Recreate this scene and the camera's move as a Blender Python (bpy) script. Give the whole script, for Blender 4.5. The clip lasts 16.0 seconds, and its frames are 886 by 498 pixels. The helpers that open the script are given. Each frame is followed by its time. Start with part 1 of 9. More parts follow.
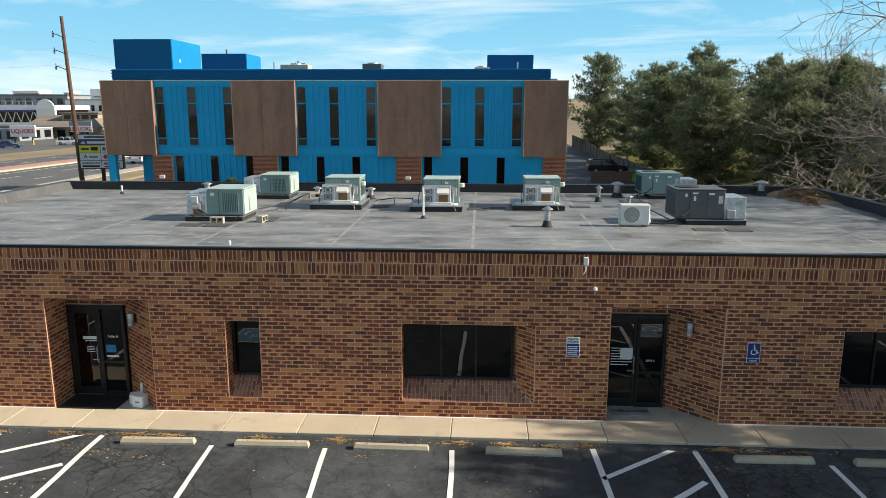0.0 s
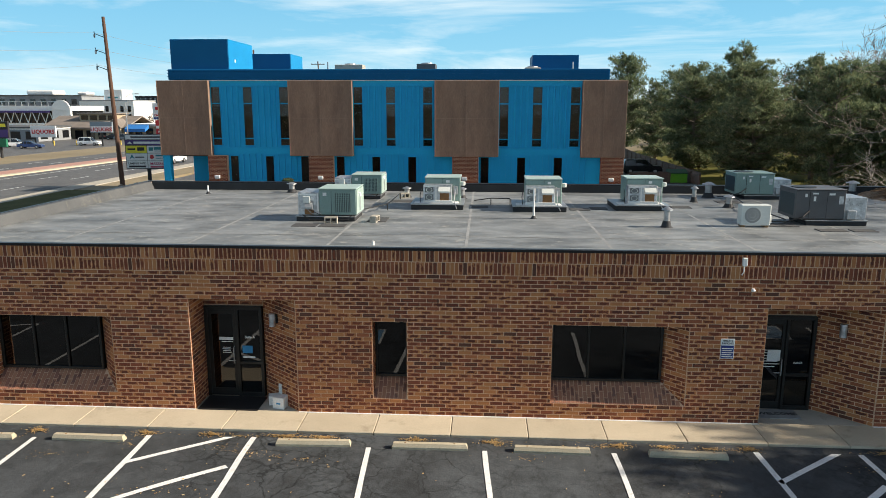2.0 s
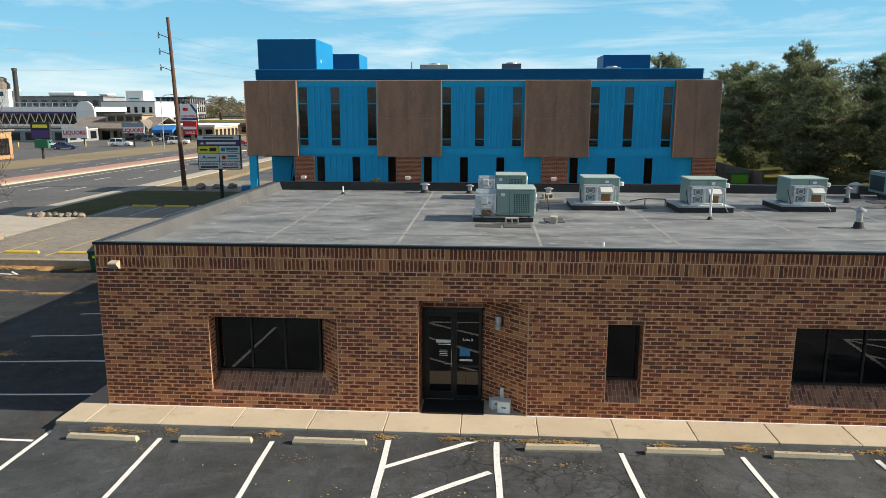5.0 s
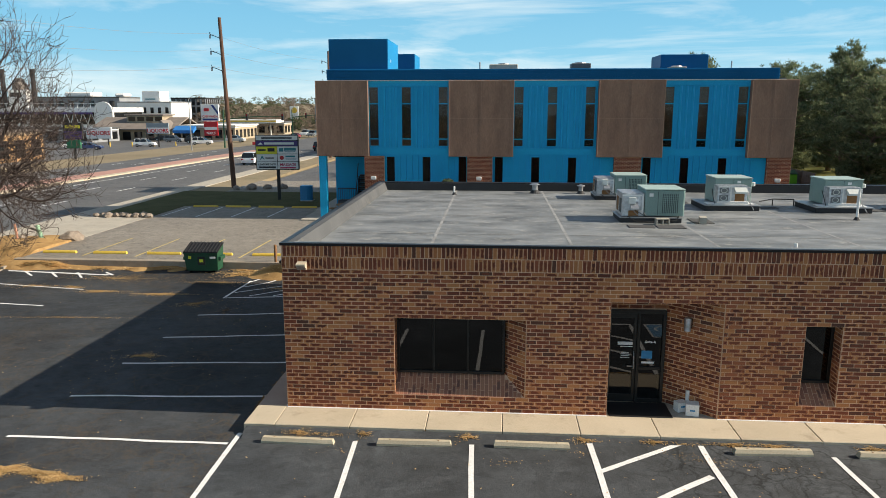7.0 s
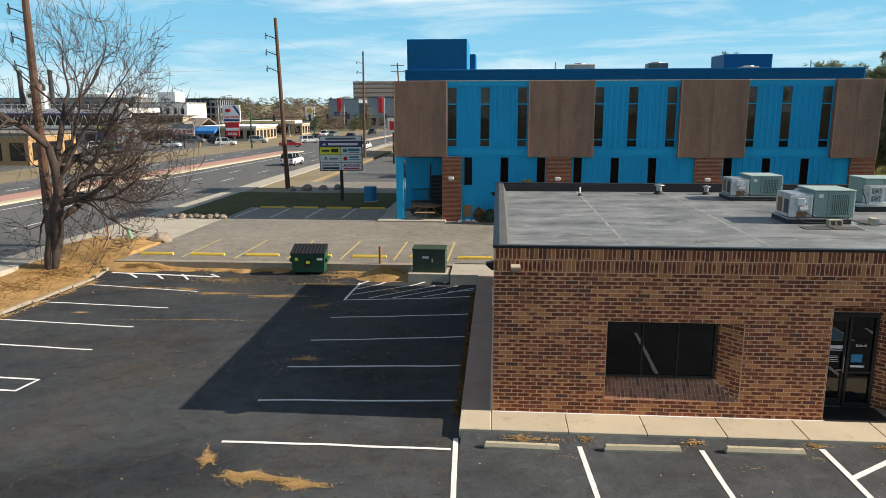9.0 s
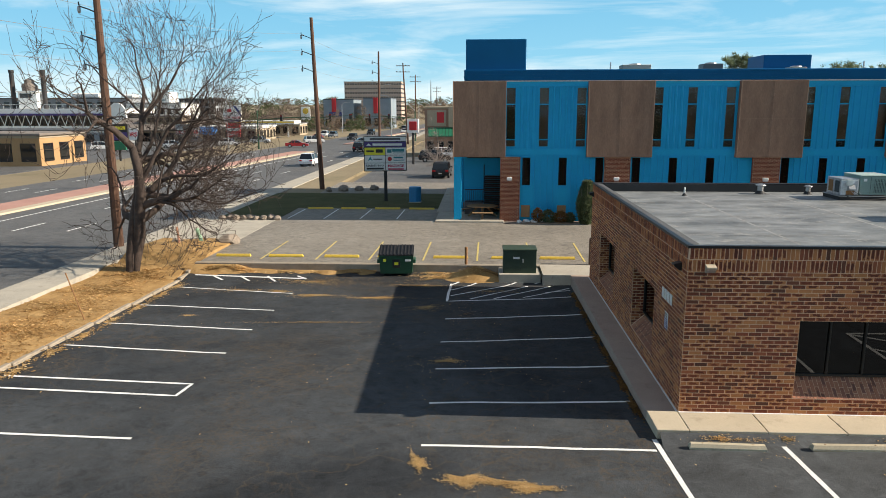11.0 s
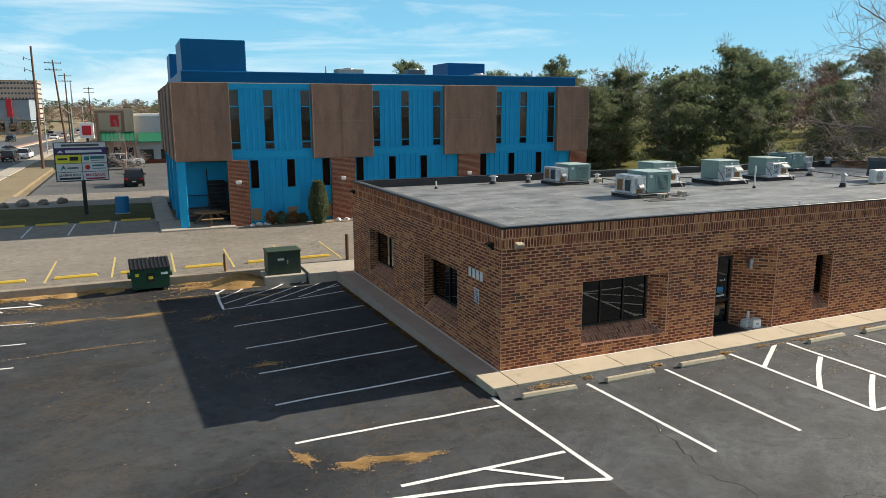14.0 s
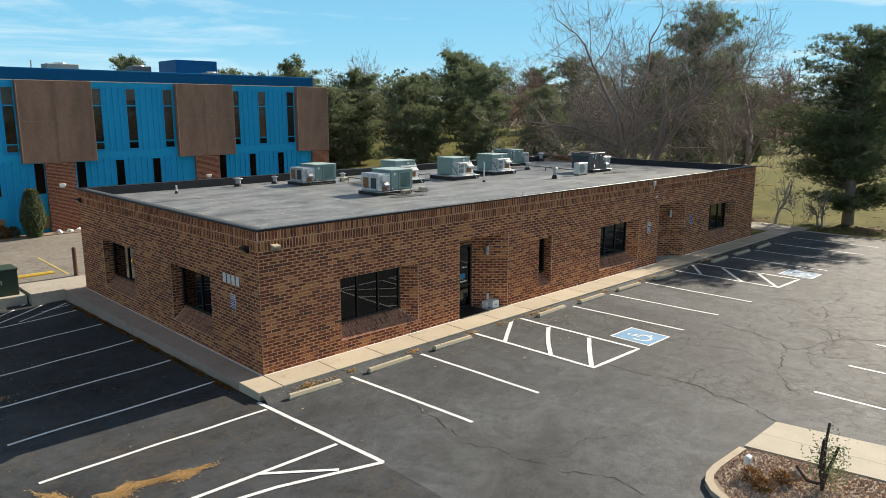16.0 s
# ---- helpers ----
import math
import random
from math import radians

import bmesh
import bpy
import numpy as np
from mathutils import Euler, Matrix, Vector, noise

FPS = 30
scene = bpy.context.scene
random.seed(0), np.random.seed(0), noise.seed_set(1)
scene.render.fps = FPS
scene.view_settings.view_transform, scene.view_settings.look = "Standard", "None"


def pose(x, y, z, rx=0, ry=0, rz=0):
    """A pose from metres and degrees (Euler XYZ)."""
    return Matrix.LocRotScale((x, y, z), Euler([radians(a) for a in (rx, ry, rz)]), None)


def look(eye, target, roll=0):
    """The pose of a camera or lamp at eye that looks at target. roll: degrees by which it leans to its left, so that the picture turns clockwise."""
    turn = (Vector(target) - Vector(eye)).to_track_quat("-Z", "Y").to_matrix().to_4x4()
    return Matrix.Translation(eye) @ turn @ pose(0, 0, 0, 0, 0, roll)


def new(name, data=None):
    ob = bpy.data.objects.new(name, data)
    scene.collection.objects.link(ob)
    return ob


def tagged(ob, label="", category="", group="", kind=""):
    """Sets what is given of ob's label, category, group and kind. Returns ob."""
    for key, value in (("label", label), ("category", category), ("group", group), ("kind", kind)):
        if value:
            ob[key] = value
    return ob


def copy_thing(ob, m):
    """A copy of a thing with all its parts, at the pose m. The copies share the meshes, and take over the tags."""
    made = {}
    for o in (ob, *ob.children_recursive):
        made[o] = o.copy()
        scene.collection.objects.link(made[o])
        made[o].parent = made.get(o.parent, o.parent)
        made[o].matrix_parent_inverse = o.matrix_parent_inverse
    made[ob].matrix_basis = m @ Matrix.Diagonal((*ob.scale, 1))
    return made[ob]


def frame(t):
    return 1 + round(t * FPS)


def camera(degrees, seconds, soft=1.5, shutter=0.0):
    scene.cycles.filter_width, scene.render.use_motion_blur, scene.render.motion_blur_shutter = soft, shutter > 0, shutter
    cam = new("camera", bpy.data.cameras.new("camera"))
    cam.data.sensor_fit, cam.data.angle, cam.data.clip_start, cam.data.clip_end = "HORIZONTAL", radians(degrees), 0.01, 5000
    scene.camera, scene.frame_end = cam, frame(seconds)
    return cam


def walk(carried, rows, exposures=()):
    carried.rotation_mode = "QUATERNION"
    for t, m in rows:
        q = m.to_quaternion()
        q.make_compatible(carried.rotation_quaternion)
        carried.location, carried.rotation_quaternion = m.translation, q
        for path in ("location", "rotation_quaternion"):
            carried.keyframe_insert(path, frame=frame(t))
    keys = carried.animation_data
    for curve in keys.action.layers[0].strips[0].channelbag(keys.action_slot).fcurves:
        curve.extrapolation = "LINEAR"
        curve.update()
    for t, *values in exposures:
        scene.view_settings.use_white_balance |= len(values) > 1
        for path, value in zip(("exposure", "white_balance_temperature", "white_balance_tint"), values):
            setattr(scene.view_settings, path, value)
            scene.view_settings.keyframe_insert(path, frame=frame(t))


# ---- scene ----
cam = camera(63.9, 16.0, soft=0.5)
PATH = [
    (0, (0.588, 0.239, 7.442), (0.485, 2.197, 7.049), 0.1),
    (0.5, (-0.231, 0.238, 7.427), (-0.338, 2.197, 7.035), 0.1),
    (1, (-1.07, 0.23, 7.427), (-1.18, 2.188, 7.035), 0.1),
    (1.5, (-1.947, 0.221, 7.41), (-2.059, 2.179, 7.018), 0.1),
    (2, (-2.846, 0.219, 7.393), (-2.96, 2.177, 7.002), 0.1),
    (2.5, (-3.762, 0.219, 7.381), (-3.878, 2.177, 6.99), 0.1),
    (3, (-4.659, 0.234, 7.358), (-4.779, 2.192, 6.968), 0.1),
    (3.5, (-5.511, 0.219, 7.361), (-5.635, 2.177, 6.971), 0.1),
    (4, (-6.367, 0.205, 7.358), (-6.493, 2.163, 6.968), 0.1),
    (6.5, (-11.404, 0.135, 7.312), (-11.544, 2.092, 6.925), -0.0),
    (7, (-12.597, 0.079, 7.315), (-12.739, 2.036, 6.927), -0.0),
    (7.5, (-13.813, 0.058, 7.313), (-13.957, 2.014, 6.925), -0.1),
    (8, (-15.046, 0.004, 7.321), (-15.193, 1.961, 6.934), -0.1),
    (8.5, (-16.286, -0.017, 7.326), (-16.434, 1.94, 6.938), -0.1),
    (9, (-17.555, -0.038, 7.322), (-17.704, 1.918, 6.935), -0.1),
    (9.5, (-18.798, -0.087, 7.31), (-18.951, 1.87, 6.925), -0.1),
    (10, (-20.075, -0.148, 7.347), (-20.228, 1.808, 6.959), -0.1),
    (12.5, (-25.187, -0.35, 7.283), (-24.989, 1.603, 6.903), -0.1),
    (13, (-25.827, -0.425, 7.299), (-25.46, 1.504, 6.918), -0.1),
    (13.5, (-26.257, -0.53, 7.335), (-25.702, 1.352, 6.953), -0.1),
    (14, (-26.564, -0.566, 7.317), (-25.787, 1.236, 6.935), -0.2),
    (14.5, (-26.894, -0.58, 7.331), (-25.92, 1.124, 6.948), -0.1),
    (15, (-27.045, -0.637, 7.327), (-25.919, 0.971, 6.944), -0.1),
    (15.5, (-27.057, -0.693, 7.348), (-25.799, 0.814, 6.965), -0.1),
    (16, (-27.044, -0.716, 7.374), (-25.678, 0.694, 6.989), -0.0),
]
walk(cam, [(t, look(eye, target, roll)) for t, eye, target, roll in PATH], [(0, 0.67, 7480, 10), (3, 0.58, 7480, 10), (8, 0.53, 7480, 10), (10, 0.60, 7480, 10), (12.5, 0.59, 7480, 10), (16, 0.62, 7480, 10)])

# ---- world, sun ----
SUN = Vector((7.76, -0.13, 4.27)).normalized()
world = bpy.data.worlds.new("sky")
scene.world = world
world.use_nodes = True
wn, wl = world.node_tree.nodes, world.node_tree.links
wn.clear()
w_out = wn.new("ShaderNodeOutputWorld")
w_bg = wn.new("ShaderNodeBackground")
w_sky = wn.new("ShaderNodeTexSky")
w_sky.sky_type = "NISHITA"
w_sky.sun_disc = False
w_sky.sun_elevation = math.asin(SUN.z)
w_sky.sun_rotation = math.atan2(SUN.x, SUN.y)
w_sky.altitude = 1600
w_sky.air_density, w_sky.dust_density, w_sky.ozone_density = 1.0, 0.1, 3.0
w_tc = wn.new("ShaderNodeTexCoord")
w_map = wn.new("ShaderNodeMapping")
w_map.inputs["Scale"].default_value = (1.2, 0.9, 8.5)
w_map.inputs["Rotation"].default_value = (0.25, 0.12, 0.4)
w_n = wn.new("ShaderNodeTexNoise")
w_n.inputs["Scale"].default_value, w_n.inputs["Detail"].default_value, w_n.inputs["Roughness"].default_value = 2.2, 7, 0.6
w_n.inputs["Distortion"].default_value = 0.5
w_r = wn.new("ShaderNodeValToRGB")
w_r.color_ramp.elements[0].position, w_r.color_ramp.elements[1].position = 0.47, 0.76
w_r.color_ramp.elements[1].color = (0.8, 0.8, 0.8, 1)
w_mix = wn.new("ShaderNodeMix")
w_mix.data_type = "RGBA"
w_mix.inputs["B"].default_value = (8.6, 9.6, 10.4, 1)
wl.new(w_tc.outputs["Generated"], w_map.inputs["Vector"])
wl.new(w_map.outputs["Vector"], w_n.inputs["Vector"])
wl.new(w_n.outputs["Fac"], w_r.inputs["Fac"])
w_hs = wn.new("ShaderNodeHueSaturation")
w_hs.inputs["Saturation"].default_value, w_hs.inputs["Value"].default_value = 0.80, 1.0
wl.new(w_sky.outputs["Color"], w_hs.inputs["Color"])
w_sep = wn.new("ShaderNodeSeparateXYZ")
w_hz = wn.new("ShaderNodeMapRange")
w_hz.inputs["From Min"].default_value, w_hz.inputs["From Max"].default_value = 0.12, 0.5
w_hz.inputs["To Min"].default_value, w_hz.inputs["To Max"].default_value = 0.9, 0.0
w_low = wn.new("ShaderNodeValToRGB")
w_low.color_ramp.elements[0].position, w_low.color_ramp.elements[0].color = 0.0, (0.44, 0.71, 0.89, 1)
w_low.color_ramp.elements[1].position, w_low.color_ramp.elements[1].color = 0.22, (0.09, 0.43, 0.79, 1)
w_el = w_low.color_ramp.elements.new(0.07)
w_el.color = (0.20, 0.565, 0.87, 1)
w_gain = wn.new("ShaderNodeVectorMath")
w_gain.operation = "SCALE"
w_gain.inputs["Scale"].default_value = 10.0
w_haze = wn.new("ShaderNodeMix")
w_haze.data_type = "RGBA"
w_thin = wn.new("ShaderNodeMapRange")
w_thin.inputs["From Min"].default_value, w_thin.inputs["From Max"].default_value = 0.18, 0.6
w_thin.inputs["To Min"].default_value, w_thin.inputs["To Max"].default_value = 1.0, 0.75
w_cl = wn.new("ShaderNodeMath")
w_cl.operation = "MULTIPLY"
wl.new(w_tc.outputs["Generated"], w_sep.inputs["Vector"])
for w_node in (w_hz, w_thin):
    wl.new(w_sep.outputs["Z"], w_node.inputs["Value"])
wl.new(w_sep.outputs["Z"], w_low.inputs["Fac"])
wl.new(w_low.outputs["Color"], w_gain.inputs[0])
wl.new(w_hz.outputs["Result"], w_haze.inputs["Factor"])
wl.new(w_hs.outputs["Color"], w_haze.inputs["A"])
wl.new(w_gain.outputs["Vector"], w_haze.inputs["B"])
wl.new(w_haze.outputs["Result"], w_mix.inputs["A"])
wl.new(w_r.outputs["Color"], w_cl.inputs[0])
wl.new(w_thin.outputs["Result"], w_cl.inputs[1])
wl.new(w_cl.outputs["Value"], w_mix.inputs["Factor"])
wl.new(w_mix.outputs["Result"], w_bg.inputs["Color"])
w_bg.inputs["Strength"].default_value = 0.081
wl.new(w_bg.outputs["Background"], w_out.inputs["Surface"])

sun_data = bpy.data.lights.new("sun", "SUN")
sun_data.energy, sun_data.angle, sun_data.color = 5.0, radians(0.53), (1.0, 0.95, 0.88)
sun = new("sun", sun_data)
sun.matrix_world = look(SUN * 60, (0, 0, 0))


# ---- materials ----
def mix_rgb(nt, fac, a, b, kind="MIX"):
    m = nt.nodes.new("ShaderNodeMix")
    m.data_type, m.blend_type = "RGBA", kind
    for sock, v in (("Factor", fac), ("A", a), ("B", b)):
        if hasattr(v, "is_linked"):
            nt.links.new(v, m.inputs[sock])
        else:
            m.inputs[sock].default_value = v if sock == "Factor" else (*v, 1)
    return m.outputs["Result"]


def noise_tex(nt, scale, detail=5, rough=0.6, stretch=None, distort=0.0, vec=None):
    if vec is None:
        vec = nt.nodes.new("ShaderNodeTexCoord").outputs["Object"]
    if stretch:
        mp = nt.nodes.new("ShaderNodeMapping")
        mp.inputs["Scale"].default_value = stretch
        nt.links.new(vec, mp.inputs["Vector"])
        vec = mp.outputs["Vector"]
    n = nt.nodes.new("ShaderNodeTexNoise")
    n.inputs["Scale"].default_value, n.inputs["Detail"].default_value = scale, detail
    n.inputs["Roughness"].default_value, n.inputs["Distortion"].default_value = rough, distort
    nt.links.new(vec, n.inputs["Vector"])
    return n.outputs["Fac"]


def ramp(nt, fac, *stops):
    r = nt.nodes.new("ShaderNodeValToRGB")
    els = r.color_ramp.elements
    while len(els) < len(stops):
        els.new(0.5)
    for e, (p, c) in zip(els, stops):
        e.position = p
        e.color = (c, c, c, 1) if isinstance(c, (int, float)) else (*c, 1)
    nt.links.new(fac, r.inputs["Fac"])
    return r.outputs["Color"]


def math_node(nt, op, a, b=0.0):
    m = nt.nodes.new("ShaderNodeMath")
    m.operation = op
    for k, v in enumerate((a, b)):
        if hasattr(v, "is_linked"):
            nt.links.new(v, m.inputs[k])
        else:
            m.inputs[k].default_value = v
    return m.outputs[0]


def blank(name):
    m = bpy.data.materials.new(name)
    m.use_nodes = True
    return m, m.node_tree, m.node_tree.nodes["Principled BSDF"]


def bump(nt, bsdf, height, strength, distance=0.01):
    b = nt.nodes.new("ShaderNodeBump")
    b.inputs["Strength"].default_value, b.inputs["Distance"].default_value = strength, distance
    nt.links.new(height, b.inputs["Height"])
    nt.links.new(b.outputs["Normal"], bsdf.inputs["Normal"])


def surf(name, c1, c2, rough=0.7, metal=0.0, big=1.2, fine=40.0, bumps=0.15, dirt=None, stretch=None, each=0.0):
    """A painted or mineral surface: two tones in large patches, fine grain, optional dirt tone, optional tone for each object."""
    m, nt, b = blank(name)
    col = mix_rgb(nt, ramp(nt, noise_tex(nt, big, 6, 0.62, stretch), (0.3, 0.0), (0.7, 1.0)), c1, c2)
    grain = noise_tex(nt, fine, 4, 0.7, stretch)
    col = mix_rgb(nt, 0.55, col, ramp(nt, grain, (0.25, 0.62), (0.75, 1.35)), "MULTIPLY")
    if dirt:
        col = mix_rgb(nt, ramp(nt, noise_tex(nt, big * 2.7, 8, 0.7), (0.56, 0.0), (0.72, 0.7)), col, dirt)
    if each:
        rnd = nt.nodes.new("ShaderNodeObjectInfo").outputs["Random"]
        col = mix_rgb(nt, 1.0, col, ramp(nt, rnd, (0.0, 1 - each), (1.0, 1 + each)), "MULTIPLY")
    nt.links.new(col, b.inputs["Base Color"])
    b.inputs["Metallic"].default_value = metal
    nt.links.new(ramp(nt, grain, (0.2, max(0.0, rough - 0.08)), (0.8, min(1.0, rough + 0.1))), b.inputs["Roughness"])
    if bumps:
        bump(nt, b, grain, bumps)
    return m


def plain(name, c, rough=0.5, metal=0.0):
    m, nt, b = blank(name)
    g = noise_tex(nt, 14, 5)
    nt.links.new(mix_rgb(nt, 1.0, c, ramp(nt, g, (0.3, 0.86), (0.7, 1.12)), "MULTIPLY"), b.inputs["Base Color"])
    b.inputs["Roughness"].default_value, b.inputs["Metallic"].default_value = rough, metal
    return m


def brick_mat(name, rims, cores, share=0.6, stain_low=0.86):
    """Clay brick: a tone for each piece, most with a dark flashed core inside a paler rim, coarse grain."""
    m, nt, b = blank(name)
    isl = nt.nodes.new("ShaderNodeNewGeometry").outputs["Random Per Island"]
    obj = nt.nodes.new("ShaderNodeObjectInfo").outputs["Random"]
    rnd = math_node(nt, "FRACT", math_node(nt, "ADD", isl, obj))
    rim = ramp(nt, math_node(nt, "FRACT", math_node(nt, "MULTIPLY", rnd, 7.31)), *rims)
    core = ramp(nt, math_node(nt, "FRACT", math_node(nt, "MULTIPLY", rnd, 13.7)), *cores)
    tc = nt.nodes.new("ShaderNodeTexCoord")
    off = nt.nodes.new("ShaderNodeVectorMath")
    off.operation = "ADD"
    nt.links.new(tc.outputs["Object"], off.inputs[0])
    nt.links.new(math_node(nt, "MULTIPLY", rnd, 37.0), off.inputs[1])
    blotch = noise_tex(nt, 14.0, 3, 0.6, vec=off.outputs[0])
    sep = nt.nodes.new("ShaderNodeSeparateXYZ")
    nt.links.new(tc.outputs["UV"], sep.inputs["Vector"])
    edge = math_node(nt, "MAXIMUM", math_node(nt, "ABSOLUTE", sep.outputs["X"]), math_node(nt, "ABSOLUTE", sep.outputs["Y"]))
    edge = math_node(nt, "ADD", edge, math_node(nt, "MULTIPLY", math_node(nt, "SUBTRACT", blotch, 0.5), 2.0))
    inside = ramp(nt, edge, (0.55, 1.0), (0.86, 0.0))
    has = ramp(nt, rnd, (share - 0.02, 1.0), (share + 0.02, 0.0))
    col = mix_rgb(nt, math_node(nt, "MULTIPLY", inside, has), rim, core)
    grain = noise_tex(nt, 60, 4, 0.7)
    col = mix_rgb(nt, 0.6, col, ramp(nt, grain, (0.3, 0.75), (0.7, 1.3)), "MULTIPLY")
    stain = ramp(nt, noise_tex(nt, 0.9, 6, 0.65), (0.35, stain_low), (0.7, 1.1))
    col = mix_rgb(nt, 1.0, col, stain, "MULTIPLY")
    nt.links.new(col, b.inputs["Base Color"])
    b.inputs["Roughness"].default_value = 0.86
    b.inputs["Specular IOR Level"].default_value = 0.15
    bump(nt, b, grain, 0.3)
    return m


def asphalt_mat(name, dark, light, crack=0.6, seam=(0.014, 0.0165, 0.018), patch=0.16, web=None):
    m, nt, b = blank(name)
    pat = ramp(nt, noise_tex(nt, patch, 8, 0.62, distort=0.6), (0.36, 0.0), (0.66, 1.0))
    col = mix_rgb(nt, pat, dark, light)
    streak = ramp(nt, noise_tex(nt, 1.1, 11, 0.86, distort=0.2), (0.3, 0.72), (0.7, 1.25))
    col = mix_rgb(nt, 1.0, col, streak, "MULTIPLY")
    grain = noise_tex(nt, 38, 6, 0.9)
    col = mix_rgb(nt, 1.0, col, ramp(nt, grain, (0.3, 0.45), (0.72, 1.6)), "MULTIPLY")
    worn = ramp(nt, noise_tex(nt, 2.4, 13, 0.78, distort=0.3), (0.53, 1.0), (0.575, 0.74))
    col = mix_rgb(nt, 0.9, col, worn, "MULTIPLY")
    scuff = ramp(nt, noise_tex(nt, 0.55, 12, 0.74, distort=1.2), (0.46, 1.1), (0.5, 0.9), (0.56, 0.84), (0.66, 0.66))
    col = mix_rgb(nt, min(1.0, crack), col, scuff, "MULTIPLY")
    if crack:
        warp = nt.nodes.new("ShaderNodeTexNoise")
        warp.inputs["Scale"].default_value, warp.inputs["Detail"].default_value, warp.inputs["Roughness"].default_value = 0.8, 9, 0.62
        tc = nt.nodes.new("ShaderNodeTexCoord")
        nt.links.new(tc.outputs["Object"], warp.inputs["Vector"])
        if web:
            axes = nt.nodes.new("ShaderNodeSeparateXYZ")
            nt.links.new(tc.outputs["Object"], axes.inputs[0])
            span_ = nt.nodes.new("ShaderNodeMapRange")
            nt.links.new(axes.outputs["X"], span_.inputs["Value"])
            for key, v in (("From Min", web[0]), ("From Max", web[1]), ("To Min", 0.12), ("To Max", 1.0)):
                span_.inputs[key].default_value = v
            gate = span_.outputs["Result"]
        wv = mix_rgb(nt, 0.62, tc.outputs["Object"], warp.outputs["Color"], "LINEAR_LIGHT")
        for size, lo, hi, where_scale, cut in ((0.17, 0.0014, 0.003, 0.2, 0.4), (0.42, 0.0032, 0.0075, 0.16, 0.47), (1.0, 0.008, 0.018, 0.19, 0.45), (2.6, 0.014, 0.045, 0.23, 0.49), (6.0, 0.02, 0.07, 0.3, 0.54)):
            vo = nt.nodes.new("ShaderNodeTexVoronoi")
            vo.feature = "DISTANCE_TO_EDGE"
            vo.inputs["Scale"].default_value = size
            nt.links.new(wv, vo.inputs["Vector"])
            line = ramp(nt, vo.outputs["Distance"], (lo, 1.0), (hi, 0.0))
            where = ramp(nt, noise_tex(nt, where_scale, 4, 0.55), (cut, 0.0), (cut + 0.14, crack))
            if web:
                where = math_node(nt, "MULTIPLY", where, gate)
            halo = ramp(nt, vo.outputs["Distance"], (hi, 0.2), (hi * 2.6, 0.0))
            col = mix_rgb(nt, math_node(nt, "MULTIPLY", halo, where), col, seam)
            col = mix_rgb(nt, math_node(nt, "MULTIPLY", line, where), col, seam)
    nt.links.new(col, b.inputs["Base Color"])
    rub = noise_tex(nt, 2.6, 9, 0.72)
    nt.links.new(ramp(nt, rub, (0.35, 0.68), (0.65, 0.80)), b.inputs["Roughness"])
    bump(nt, b, noise_tex(nt, 14, 9, 0.8), 0.55, 0.02)
    return m


def glass_mat(name, tint, gloss=1.0, clear=0.12):
    """Dark tinted pane: a sharp reflection by Fresnel over a mostly absorbing pane."""
    m = bpy.data.materials.new(name)
    m.use_nodes = True
    nt = m.node_tree
    nt.nodes.clear()
    out = nt.nodes.new("ShaderNodeOutputMaterial")
    mixs = nt.nodes.new("ShaderNodeMixShader")
    tr = nt.nodes.new("ShaderNodeBsdfTransparent")
    tr.inputs["Color"].default_value = (*[clear * c for c in tint], 1)
    gl = nt.nodes.new("ShaderNodeBsdfGlossy")
    gl.inputs["Roughness"].default_value = 0.01
    gl.inputs["Color"].default_value = (gloss, gloss, gloss, 1)
    fr = nt.nodes.new("ShaderNodeFresnel")
    fr.inputs["IOR"].default_value = 1.6
    nt.links.new(fr.outputs[0], mixs.inputs[0])
    nt.links.new(tr.outputs[0], mixs.inputs[1])
    nt.links.new(gl.outputs[0], mixs.inputs[2])
    nt.links.new(mixs.outputs[0], out.inputs["Surface"])
    return m


def leaf_mat(name, c1, c2, c3):
    m, nt, b = blank(name)
    isl = nt.nodes.new("ShaderNodeNewGeometry").outputs["Random Per Island"]
    col = ramp(nt, isl, (0.0, c1), (0.55, c2), (1.0, c3))
    col = mix_rgb(nt, 1.0, col, ramp(nt, noise_tex(nt, 0.5, 4), (0.3, 0.7), (0.7, 1.25)), "MULTIPLY")
    nt.links.new(col, b.inputs["Base Color"])
    b.inputs["Roughness"].default_value = 0.7
    b.inputs["Specular IOR Level"].default_value = 0.2
    tl = nt.nodes.new("ShaderNodeBsdfTranslucent")
    nt.links.new(col, tl.inputs["Color"])
    ms = nt.nodes.new("ShaderNodeMixShader")
    ms.inputs[0].default_value = 0.38
    nt.links.new(b.outputs[0], ms.inputs[1])
    nt.links.new(tl.outputs[0], ms.inputs[2])
    nt.links.new(ms.outputs[0], nt.nodes["Material Output"].inputs["Surface"])
    return m


M = {}
M["brick"] = brick_mat("flashed_brick", ((0.0, (0.53, 0.223, 0.094)), (0.3, (0.475, 0.195, 0.082)), (0.6, (0.395, 0.14, 0.067)), (0.84, (0.28, 0.087, 0.048)), (0.95, (0.13, 0.058, 0.04))),
                       ((0.0, (0.165, 0.048, 0.03)), (0.5, (0.225, 0.068, 0.038)), (1.0, (0.11, 0.038, 0.028))), 0.68)
M["brick_red"] = brick_mat("red_brick", ((0.0, (0.20, 0.06, 0.035)), (0.5, (0.26, 0.085, 0.05)), (1.0, (0.15, 0.05, 0.035))), ((0.0, (0.17, 0.05, 0.03)), (1.0, (0.22, 0.07, 0.045))), 0.3)
